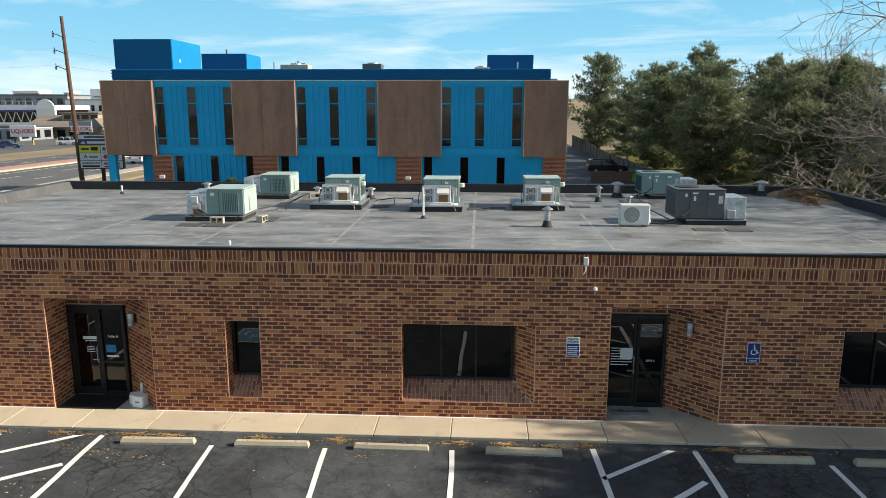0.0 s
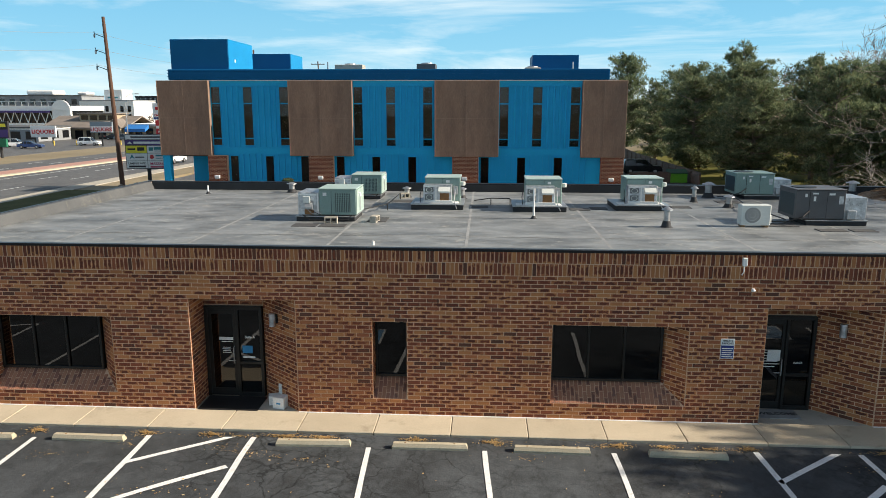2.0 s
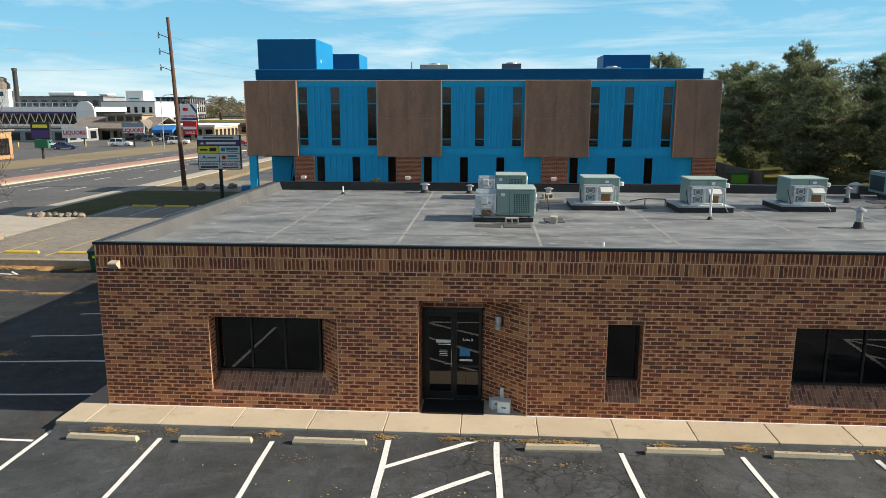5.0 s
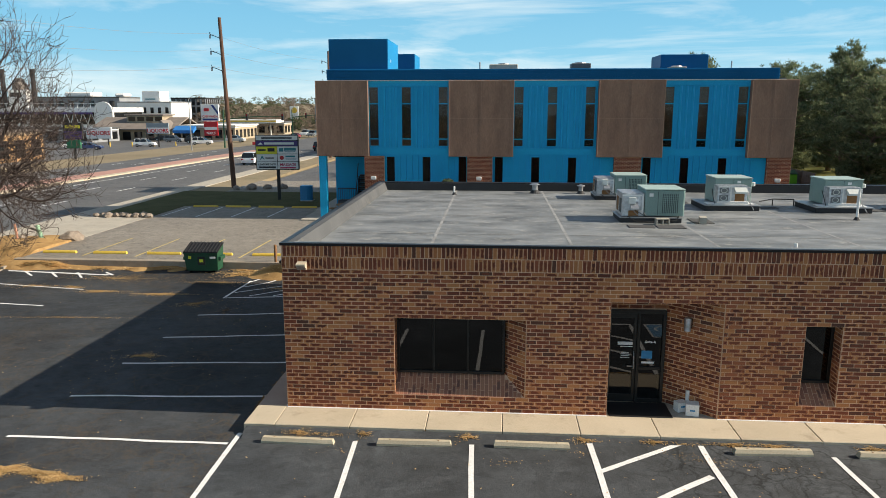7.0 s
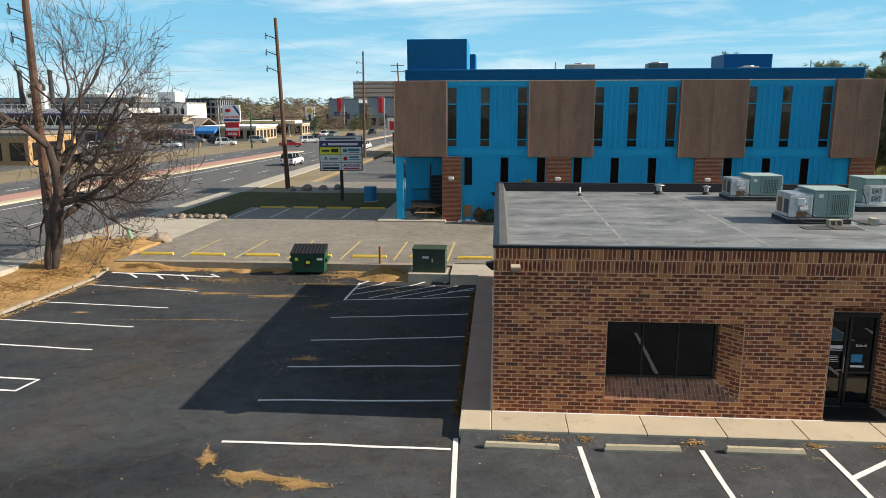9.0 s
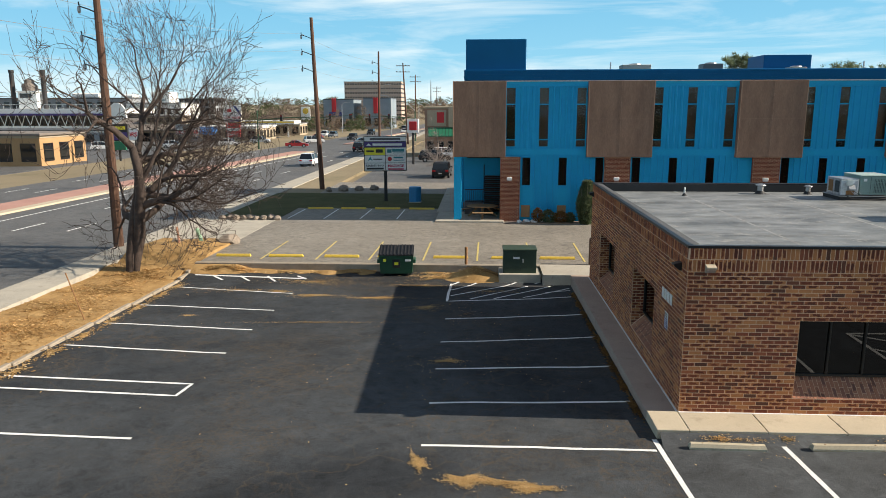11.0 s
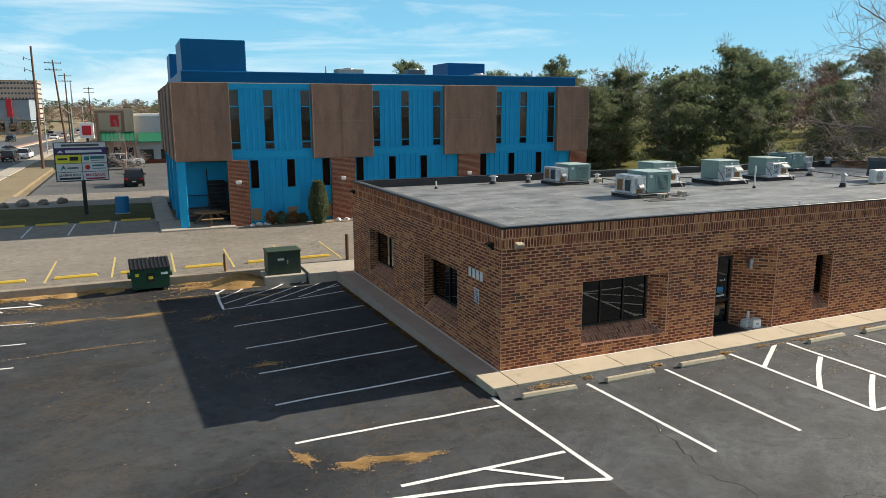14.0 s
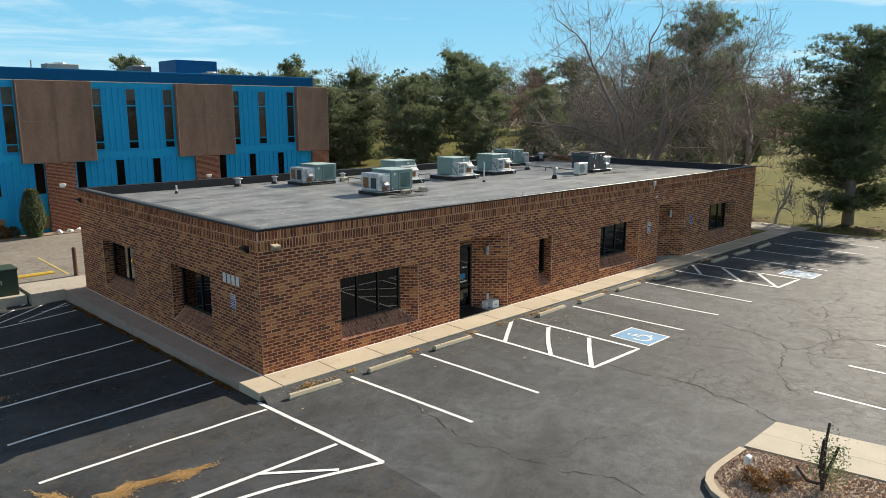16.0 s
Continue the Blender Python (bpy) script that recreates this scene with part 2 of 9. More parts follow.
M["sill_brick"] = brick_mat("sill_brick", ((0.0, (0.36, 0.155, 0.098)), (0.5, (0.44, 0.21, 0.13)), (1.0, (0.28, 0.125, 0.09))), ((0.0, (0.17, 0.08, 0.06)), (1.0, (0.22, 0.11, 0.085))), 0.35)
M["mortar"] = surf("mortar", (0.64, 0.41, 0.265), (0.72, 0.485, 0.33), 0.92, big=0.8)
M["asphalt"] = asphalt_mat("lot_asphalt", (0.047, 0.051, 0.055), (0.083, 0.0925, 0.101), 1.0, web=(-10.4, -9.0))
M["asphalt"].node_tree.nodes["Principled BSDF"].inputs["Specular IOR Level"].default_value = 0.4
M["asphalt_side"] = asphalt_mat("side_lot_asphalt", (0.031, 0.034, 0.038), (0.073, 0.0795, 0.086), 0.5, (0.10, 0.075, 0.05), 0.1)
M["asphalt_side"].node_tree.nodes["Principled BSDF"].inputs["Specular IOR Level"].default_value = 0.12
M["asphalt_tan"] = asphalt_mat("neighbour_asphalt", (0.225, 0.202, 0.17), (0.28, 0.25, 0.21), 0.3)
M["road"] = asphalt_mat("road_asphalt", (0.10, 0.10, 0.10), (0.135, 0.132, 0.13), 0.3)
M["concrete"] = surf("walk_concrete", (0.46, 0.39, 0.29), (0.54, 0.46, 0.345), 0.88, big=0.7, dirt=(0.30, 0.24, 0.17), each=0.07)
M["concrete_pale"] = surf("pale_walk_concrete", (0.45, 0.41, 0.33), (0.52, 0.475, 0.385), 0.9, big=1.2, dirt=(0.38, 0.34, 0.27))
M["concrete_old"] = surf("old_concrete", (0.36, 0.33, 0.28), (0.46, 0.42, 0.35), 0.9, big=0.9, dirt=(0.2, 0.17, 0.13))
M["concrete_side"] = surf("side_walk_concrete", (0.37, 0.275, 0.225), (0.44, 0.335, 0.275), 0.9, big=0.9, dirt=(0.26, 0.19, 0.15), each=0.06)
M["kerb_old"] = surf("weathered_kerb", (0.27, 0.225, 0.175), (0.36, 0.305, 0.24), 0.92, big=2.2, dirt=(0.15, 0.11, 0.075))
M["stop"] = surf("wheel_stop_concrete", (0.42, 0.36, 0.26), (0.52, 0.45, 0.33), 0.9, big=2.5, dirt=(0.25, 0.2, 0.15), each=0.08)
M["line"] = surf("white_line_paint", (0.74, 0.74, 0.73), (0.83, 0.83, 0.82), 0.75, big=1.5, fine=22, dirt=(0.42, 0.41, 0.39))
M["line_yellow"] = surf("yellow_line_paint", (0.55, 0.42, 0.12), (0.62, 0.50, 0.2), 0.75, big=2, dirt=(0.25, 0.2, 0.12))
M["stop_yellow"] = surf("yellow_stop_paint", (0.72, 0.47, 0.06), (0.80, 0.55, 0.09), 0.7, big=2, dirt=(0.45, 0.36, 0.2))
M["hcp_blue"] = surf("blue_stall_paint", (0.13, 0.31, 0.50), (0.18, 0.37, 0.58), 0.75, big=2.5, dirt=(0.3, 0.36, 0.42))
M["hcp_faded"] = surf("faded_stall_paint", (0.22, 0.36, 0.50), (0.34, 0.46, 0.58), 0.75, big=3, dirt=(0.18, 0.2, 0.22))
M["roof"] = surf("roof_membrane", (0.085, 0.093, 0.096), (0.275, 0.29, 0.295), 0.56, big=0.8, fine=4, bumps=0.2, dirt=(0.40, 0.385, 0.345), stretch=(0.7, 1.3, 1))
M["roof_seam"] = surf("roof_seam", (0.20, 0.205, 0.205), (0.36, 0.365, 0.36), 0.75, big=1.6)
M["roof_pad"] = surf("roof_walk_pad", (0.055, 0.055, 0.058), (0.075, 0.075, 0.075), 0.85, big=3)
M["parapet"] = surf("black_parapet_membrane", (0.018, 0.019, 0.021), (0.03, 0.031, 0.034), 0.7, big=1.0)
M["parapet_grey"] = surf("grey_parapet_membrane", (0.062, 0.065, 0.068), (0.095, 0.098, 0.10), 0.7, big=0.8, dirt=(0.17, 0.16, 0.13))
M["coping"] = plain("dark_metal_coping", (0.022, 0.022, 0.024), 0.4, 0.6)
M["frame"] = plain("dark_bronze_frame", (0.018, 0.017, 0.016), 0.42, 0.3)
M["glass"] = glass_mat("tinted_glass", (0.9, 0.95, 1.0), 1.0, 0.10)
# near-black that stands for the shade indoors
M["dark"] = plain("interior_shade", (0.02, 0.02, 0.021), 0.9)
M["tan_ac"] = plain("tan_cover", (0.32, 0.2, 0.1), 0.7)
M["blue"] = surf("blue_siding", (0.0, 0.36, 0.64), (0.0, 0.40, 0.71), 0.42, big=0.5, fine=30, bumps=0.02)
M["blue_dark"] = surf("dark_blue_metal", (0.0, 0.105, 0.255), (0.0, 0.122, 0.29), 0.4, big=0.5, bumps=0.02)
# lit copy of the dark blue, for penthouse sides towards the sun
M["blue_sunlit"] = surf("sunlit_blue_metal", (0.0, 0.20, 0.43), (0.0, 0.23, 0.48), 0.45, big=0.5, bumps=0.02)
M["panel"] = surf("exposed_aggregate_panel", (0.205, 0.122, 0.086), (0.30, 0.182, 0.128), 0.9, big=0.75, fine=9, bumps=0.5, dirt=(0.31, 0.20, 0.14), stretch=(2.2, 1, 0.55))
M["panel_seam"] = surf("panel_edge", (0.30, 0.19, 0.135), (0.36, 0.235, 0.165), 0.9, big=1.5)
M["white"] = surf("white_paint", (0.72, 0.72, 0.70), (0.8, 0.8, 0.78), 0.5, big=2)
M["black"] = plain("black_paint", (0.015, 0.015, 0.016), 0.5)
M["grey_metal"] = surf("galvanised_metal", (0.36, 0.37, 0.38), (0.5, 0.51, 0.52), 0.38, 0.75, big=5, bumps=0.03)
M["ac_green"] = surf("grey_green_cabinet", (0.185, 0.28, 0.255), (0.225, 0.33, 0.30), 0.42, big=1.6, bumps=0.03, dirt=(0.16, 0.22, 0.2))
M["ac_pale"] = surf("pale_green_cabinet", (0.33, 0.44, 0.405), (0.42, 0.53, 0.49), 0.4, big=2, bumps=0.03, dirt=(0.24, 0.31, 0.28))
M["ac_white"] = surf("pale_cabinet", (0.55, 0.58, 0.55), (0.66, 0.68, 0.65), 0.4, big=2, bumps=0.03)
M["ac_dark"] = surf("dark_grey_cabinet", (0.075, 0.075, 0.08), (0.10, 0.10, 0.105), 0.45, big=2, bumps=0.03)
M["coil"] = surf("coil_fins", (0.025, 0.04, 0.05), (0.06, 0.085, 0.095), 0.5, 0.4, big=8, stretch=(1, 1, 30))
M["port_grey"] = surf("grey_port_plastic", (0.13, 0.14, 0.145), (0.2, 0.21, 0.215), 0.6, big=5)
M["galv"] = surf("foil_duct_metal", (0.34, 0.36, 0.38), (0.72, 0.74, 0.77), 0.32, 0.7, big=7, fine=11, bumps=0.9)
M["rust"] = surf("rusty_filter", (0.30, 0.15, 0.06), (0.22, 0.11, 0.05), 0.9, big=6)
M["mulch"] = surf("leaf_mulch", (0.29, 0.17, 0.07), (0.47, 0.30, 0.135), 0.95, big=1.6, fine=17, bumps=1.0, dirt=(0.15, 0.095, 0.05))
M["grass"] = surf("dull_grass", (0.075, 0.088, 0.022), (0.19, 0.168, 0.052), 0.95, big=0.18, fine=14, bumps=0.9, dirt=(0.27, 0.205, 0.09))
M["lawn"] = surf("lawn", (0.062, 0.07, 0.028), (0.115, 0.113, 0.052), 0.95, big=0.5, fine=20, bumps=0.6, dirt=(0.17, 0.125, 0.06))
for dull in ("grass", "lawn", "mulch", "blue", "blue_dark", "blue_sunlit"):
    M[dull].node_tree.nodes["Principled BSDF"].inputs["Specular IOR Level"].default_value = 0.08
M["earth"] = surf("dry_ground", (0.20, 0.155, 0.09), (0.28, 0.225, 0.14), 0.95, big=0.05, fine=6, bumps=0.4, dirt=(0.12, 0.12, 0.06))
M["bark"] = surf("bark", (0.2, 0.16, 0.14), (0.36, 0.30, 0.27), 0.95, big=3, fine=24, bumps=0.8, stretch=(1, 1, 0.25))
M["bark_dark"] = surf("dark_bark", (0.034, 0.024, 0.02), (0.085, 0.06, 0.05), 0.95, big=3, fine=24, bumps=0.8)
M["bark_pale"] = surf("pale_bark", (0.30, 0.265, 0.235), (0.42, 0.38, 0.34), 0.95, big=3, fine=24, bumps=0.6)
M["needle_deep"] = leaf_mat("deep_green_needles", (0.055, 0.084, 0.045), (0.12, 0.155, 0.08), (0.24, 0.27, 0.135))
M["needle"] = leaf_mat("pine_needles", (0.078, 0.112, 0.062), (0.17, 0.212, 0.118), (0.32, 0.355, 0.195))
M["juniper"] = leaf_mat("juniper_needles", (0.07, 0.10, 0.05), (0.12, 0.155, 0.08), (0.18, 0.21, 0.11))
M["dry_leaf"] = leaf_mat("dry_leaves", (0.12, 0.055, 0.02), (0.22, 0.11, 0.035), (0.34, 0.19, 0.06))
M["wood_pole"] = surf("pole_wood", (0.09, 0.045, 0.03), (0.13, 0.07, 0.046), 0.9, big=2, stretch=(1, 1, 0.1))
M["rock"] = surf("rock", (0.17, 0.135, 0.105), (0.36, 0.3, 0.245), 0.92, big=2.5, bumps=0.8)
M["gravel"] = surf("gravel", (0.24, 0.17, 0.12), (0.36, 0.27, 0.2), 0.95, big=6, fine=16, bumps=0.9, dirt=(0.14, 0.1, 0.07))
M["dump_green"] = surf("dumpster_green", (0.008, 0.06, 0.03), (0.012, 0.08, 0.04), 0.5, big=2, dirt=(0.03, 0.05, 0.035))
M["box_green"] = surf("transformer_green", (0.028, 0.052, 0.033), (0.04, 0.068, 0.043), 0.55, big=2)
M["sign_blue"] = plain("sign_blue", (0.01, 0.035, 0.19), 0.4)
M["sky_blue"] = plain("sky_blue_plastic", (0.01, 0.22, 0.45), 0.4)
M["median_red"] = surf("red_paving", (0.40, 0.21, 0.17), (0.48, 0.27, 0.22), 0.9, big=0.4)
M["wood"] = surf("weathered_wood", (0.24, 0.14, 0.07), (0.33, 0.2, 0.1), 0.8, big=2, stretch=(0.3, 3, 3))


# ---- building tools ----
class Geo:
    """Collects vertices and faces of one mesh."""

    def __init__(self):
        self.v, self.f, self.smooth, self.uv = [], [], False, []

    def add(self, verts, faces):
        o = len(self.v)
        self.v += [tuple(p) for p in verts]
        self.f += [tuple(o + i for i in f) for f in faces]
        return self

    def brick(self, p):
        """One laid brick of four back and four front corners, with its own face coordinates from -1 to 1."""
        self.uv += [(-1, -1), (1, -1), (1, 1), (-1, 1)] * 2
        return self.add(p, [(4, 5, 6, 7), (0, 1, 5, 4), (1, 2, 6, 5), (2, 3, 7, 6), (3, 0, 4, 7)])

    def box(self, x0, y0, z0, x1, y1, z1, m=None):
        vs = [(x, y, z) for z in (z0, z1) for x, y in ((x0, y0), (x1, y0), (x1, y1), (x0, y1))]
        if m is not None:
            vs = [m @ Vector(p) for p in vs]
        return self.add(vs, [(3, 2, 1, 0), (4, 5, 6, 7), (0, 1, 5, 4), (1, 2, 6, 5), (2, 3, 7, 6), (3, 0, 4, 7)])

    def bbox(self, x0, y0, z0, x1, y1, z1, b=0.02, m=None, seg=1):
        bm = bmesh.new()
        bmesh.ops.create_cube(bm, size=1.0)
        for p in bm.verts:
            p.co = Vector(((x0 + x1) / 2 + p.co.x * (x1 - x0), (y0 + y1) / 2 + p.co.y * (y1 - y0), (z0 + z1) / 2 + p.co.z * (z1 - z0)))
        bmesh.ops.bevel(bm, geom=bm.edges[:], offset=b, segments=seg, affect="EDGES")
        if m is not None:
            bmesh.ops.transform(bm, matrix=m, verts=bm.verts[:])
        bm.verts.index_update()
        self.add([p.co[:] for p in bm.verts], [[p.index for p in f.verts] for f in bm.faces])
        bm.free()
        return self

    def prism(self, poly, z0, z1):
        """A solid of an anticlockwise outline; z0, z1 numbers or functions of x, y."""
        n = len(poly)
        zb = z0 if callable(z0) else (lambda x, y: z0)
        zt = z1 if callable(z1) else (lambda x, y: z1)
        vs = [(x, y, zb(x, y)) for x, y in poly] + [(x, y, zt(x, y)) for x, y in poly]
        return self.add(vs, [tuple(range(n - 1, -1, -1)), tuple(range(n, 2 * n))] + [(i, (i + 1) % n, n + (i + 1) % n, n + i) for i in range(n)])

    def tube(self, pts, radii, sides=6, cap=True):
        pts = [Vector(p) for p in pts]
        if not hasattr(radii, "__len__"):
            radii = [radii] * len(pts)
        vs, fs, ref = [], [], None
        for i, p in enumerate(pts):
            d = (pts[min(i + 1, len(pts) - 1)] - pts[max(i - 1, 0)]).normalized()
            if ref is None:
                ref = d.orthogonal().normalized()
            ref = (ref - d * ref.dot(d)).normalized() if (ref - d * ref.dot(d)).length > 1e-4 else d.orthogonal().normalized()
            b = d.cross(ref)
            for k in range(sides):
                a = 2 * math.pi * k / sides
                vs.append(p + (ref * math.cos(a) + b * math.sin(a)) * radii[i])
        for i in range(len(pts) - 1):
            for k in range(sides):
                k2 = (k + 1) % sides
                fs.append((i * sides + k, i * sides + k2, (i + 1) * sides + k2, (i + 1) * sides + k))
        if cap:
            fs.append(tuple(range(sides - 1, -1, -1)))
            fs.append(tuple((len(pts) - 1) * sides + k for k in range(sides)))
        return self.add(vs, fs)

    def lathe(self, prof, x, y, sides=14):
        """Turns a profile of (radius, z) round a vertical axis."""
        vs, fs = [], []
        for r, z in prof:
            for k in range(sides):
                a = 2 * math.pi * k / sides
                vs.append((x + r * math.cos(a), y + r * math.sin(a), z))
        for i in range(len(prof) - 1):
            for k in range(sides):
                k2 = (k + 1) % sides
                fs.append((i * sides + k, i * sides + k2, (i + 1) * sides + k2, (i + 1) * sides + k))
        fs.append(tuple(range(sides - 1, -1, -1)))
        fs.append(tuple((len(prof) - 1) * sides + k for k in range(sides)))
        return self.add(vs, fs)

    def mesh(self, name):
        me = bpy.data.meshes.new(name)
        me.from_pydata(self.v, [], self.f)
        if self.smooth:
            me.polygons.foreach_set("use_smooth", [True] * len(me.polygons))
        if self.uv and len(self.uv) == len(self.v):
            layer = me.uv_layers.new(name="face")
            layer.data.foreach_set("uv", [c for loop in me.loops for c in self.uv[loop.vertex_index]])
        me.update()
        return me


def thing(name, label, category, at=(0, 0, 0), rz=0, group="", kind=""):
    ob = new(name)
    ob.matrix_basis = pose(*at, 0, 0, rz)
    return tagged(ob, label, category, group, kind)


def part(name, geo, material, parent=None, label="", at=None, kind=""):
    me = geo if isinstance(geo, bpy.types.Mesh) else geo.mesh(name)
    if material is not None and not me.materials:
        me.materials.append(material if not isinstance(material, str) else M[material])
    ob = new(name, me)
    if parent is not None:
        ob.parent = parent
    if at is not None:
        ob.location = at
    if label or kind:
        tagged(ob, label, kind=kind)
    return ob


def piece(name, geo, material, label, category="", kind="", group=""):
    """A thing or a piece of the setting that is one mesh."""
    return tagged(part(name, geo, material), label, category, group, kind)


def text_geo(body, size, depth=0.004):
    """Lettering as a mesh in the x-z plane, facing -y, starting at the origin."""
    cu = bpy.data.curves.new("letters", "FONT")
    cu.body, cu.size, cu.extrude, cu.align_x, cu.resolution_u = body, size, depth, "CENTER", 2
    cu.offset = size * 0.022
    ob = bpy.data.objects.new("letters", cu)
    me = bpy.data.meshes.new_from_object(ob)
    g = Geo()
    g.add([(p.co.x, -p.co.z, p.co.y) for p in me.vertices], [tuple(f.vertices) for f in me.polygons])
    bpy.data.objects.remove(ob)
    bpy.data.curves.remove(cu)
    bpy.data.meshes.remove(me)
    return g


def smooth01(a, b, x):
    t = min(1.0, max(0.0, (x - a) / (b - a)))
    return t * t * (3 - 2 * t)


# ---- ground levels ----
def lot_z(x, y):
    """Our lot: level before the building, falling northwards beside it."""
    side = 1 - smooth01(-20.5, -9.0, x)
    return 0.03 * smooth01(-20, -6, x) - 0.0245 * max(0.0, min(y, 33) - 10.5) * side + 0.22 * smooth01(30.9, 32.3, y) * side


def far_z(x, y):
    """The lie of the land beyond the lots."""
    z = -0.32
    z -= 0.25 * smooth01(70, 190, y) * (1 - smooth01(-45, -20, x))
    z -= 0.4 * smooth01(56, 100, -x)
    z += 2.5 * smooth01(22, 60, x) * smooth01(20, 90, y) + 1.2 * smooth01(18, 50, x)
    z += 14.0 * smooth01(330, 900, y) + 5.0 * smooth01(250, 700, -x)
    return z


def sheet(xs, ys, zf):
    g = Geo()
    nx, ny = len(xs), len(ys)
    g.add([(x, y, zf(x, y)) for y in ys for x in xs], [(j * nx + i, j * nx + i + 1, (j + 1) * nx + i + 1, (j + 1) * nx + i) for j in range(ny - 1) for i in range(nx - 1)])
    g.smooth = True
    return g


def span(a, b, step):
    n = max(1, int(round(abs(b - a) / step)))
    return [a + (b - a) * i / n for i in range(n + 1)]


def slab(x0, y0, x1, y1, zf, step=1.0, thick=0.2):
    """A paved sheet with sides, following the level zf."""
    xs, ys = span(x0, x1, step), span(y0, y1, step)
    g = sheet(xs, ys, zf)
    ring = [(x, y0) for x in xs] + [(x1, y) for y in ys[1:]] + [(x, y1) for x in xs[::-1][1:]] + [(x0, y) for y in ys[::-1][1:-1]]
    n = len(ring)
    g.add([(x, y, zf(x, y)) for x, y in ring] + [(x, y, zf(x, y) - thick) for x, y in ring], [(i, n + i, n + (i + 1) % n, (i + 1) % n) for i in range(n)])
    g.smooth = False
    return g


grid_x = span(-2400, -300, 150) + span(-300, -70, 10)[1:] + span(-70, 70, 3)[1:] + span(70, 300, 10)[1:] + span(300, 2400, 150)[1:]
grid_y = span(-600, -60, 60) + span(-60, 120, 4)[1:] + span(120, 400, 12)[1:] + span(400, 3000, 130)[1:]
piece("ground", sheet(grid_x, grid_y, lambda x, y: far_z(x, y) - 0.12 - 0.7 * (-41 < x < 33 and -36 < y < 53) + 0.05 * noise.noise((x * 0.15, y * 0.15, 0))), "earth", "dry winter ground of soil and pale grass", kind="structure")

piece("pavement", slab(-18.3, -32, 18.9, 15.14, lot_z, 1.2), "asphalt", "worn grey asphalt parking lot with cracks", kind="structure")
side = slab(-36.4, -32, -18.304, 32.84, lot_z, 0.5)
piece("pavement", side, "asphalt_side", "dark sealed asphalt parking lot beside the building", kind="structure")
piece("pavement", slab(-36.2, 33.2, 14, 52.5, lambda x, y: 0.0, 4), "asphalt_tan", "tan asphalt lot of the neighbouring building", kind="structure")
piece("pavement", slab(-24.9, 52.5, -7.0, 53.2, lambda x, y: -0.01, 4), "asphalt_tan", "strip of asphalt under the blue building", kind="structure")


def skew(y):
    """How far the avenue has swung from the lots' north-south line."""
    return 0.055 * (max(-60.0, y) - 75)


def along_avenue(g, near=False):
    """Swings a strip built north-south onto the avenue's line; its near edge stays by the lots up to the crossing."""
    g.v = [(x + (skew(y) if not near or x < -45 else 0.055 * max(0.0, y - 125)), y, z) for x, y, z in g.v]
    return g


def road_z(x, y):
    return far_z(-45, y) + 0.16


piece("road", along_avenue(slab(-68.2, -260, -40.5, 420, road_z, 6), True), "road", "wide grey asphalt avenue", kind="structure")


# ---- painted lines ----
STRIPES = []


def stripe(name, pts, width, material="line", zf=lot_z, lift=0.006, label="", wob=0.0):
    g = Geo()
    pts = [Vector(p) for p in pts]
    line = []
    for a, b in zip(pts, pts[1:]):
        n = max(1, int((b - a).length / 0.35))
        line += [a + (b - a) * (i / n) for i in range(n)]
    line.append(pts[-1])
    vs = []
    for i, p in enumerate(line):
        d = (line[min(i + 1, len(line) - 1)] - line[max(i - 1, 0)]).normalized()
        nrm = Vector((-d.y, d.x)) * width / 2
        wv = 1 + 0.12 * noise.noise((p.x * 2.3, p.y * 2.3, 3))
        sh = nrm.normalized() * wob * noise.noise((p.x * 0.6, p.y * 0.6, 7))
        for q in (p + nrm * wv + sh, p - nrm * wv + sh):
            vs.append((q.x, q.y, zf(q.x, q.y) + lift + 0.0013 * (len(STRIPES) % 6)))
    g.add(vs, [(2 * i + 1, 2 * i + 3, 2 * i + 2, 2 * i) for i in range(len(line) - 1)])
    STRIPES.append(name)
    return piece(name, g, material, label or "white painted parking line on the asphalt", kind="structure")


for x0, y0, x1, y1 in ((-18.42, 15.1, -18.24, 10.2), (-15.64, 14.8, -15.45, 10.24), (-13.03, 14.72, -12.9, 10.24), (-5.32, 14.6, -5.09, 10.21),
                       (-2.76, 14.6, -2.51, 10.2), (0.03, 14.66, 0.15, 10.12), (8.03, 14.44, 8.2, 10.0), (10.7, 14.4, 10.85, 10.0), (13.4, 14.4, 13.5, 10.0), (16.1, 14.4, 16.2, 10.0)):
    stripe("parking_line", [(x0, y0), (x1, y1)], 0.11, wob=0.03)
for dx in (0.0, 13.55):
    stripe("parking_line", [(-10.42 + dx, 15.2), (-10.3 + dx, 10.3), (-7.9 + dx * 0.985, 10.25), (-8.0 + dx * 0.985, 15.3), (-10.4 + dx, 13.62)], 0.13, wob=0.03)
    stripe("parking_line", [(-8.15 + dx * 0.985, 13.6), (-10.3 + dx, 11.85)], 0.14, wob=0.05)
    stripe("parking_line", [(-8.08 + dx * 0.985, 11.98), (-10.3 + dx, 10.34)], 0.14, wob=0.05)
for y0, y1 in ((14.56, 14.52), (17.05, 17.36), (19.68, 20.15), (22.36, 23.12), (25.25, 26.0)):
    stripe("parking_line", [(-23.72, y0), (-18.5, y1)], 0.1, wob=0.08)
stripe("parking_line", [(-18.45, 28.85), (-23.78, 27.96), (-23.72, 31.2)], 0.11, wob=0.04)
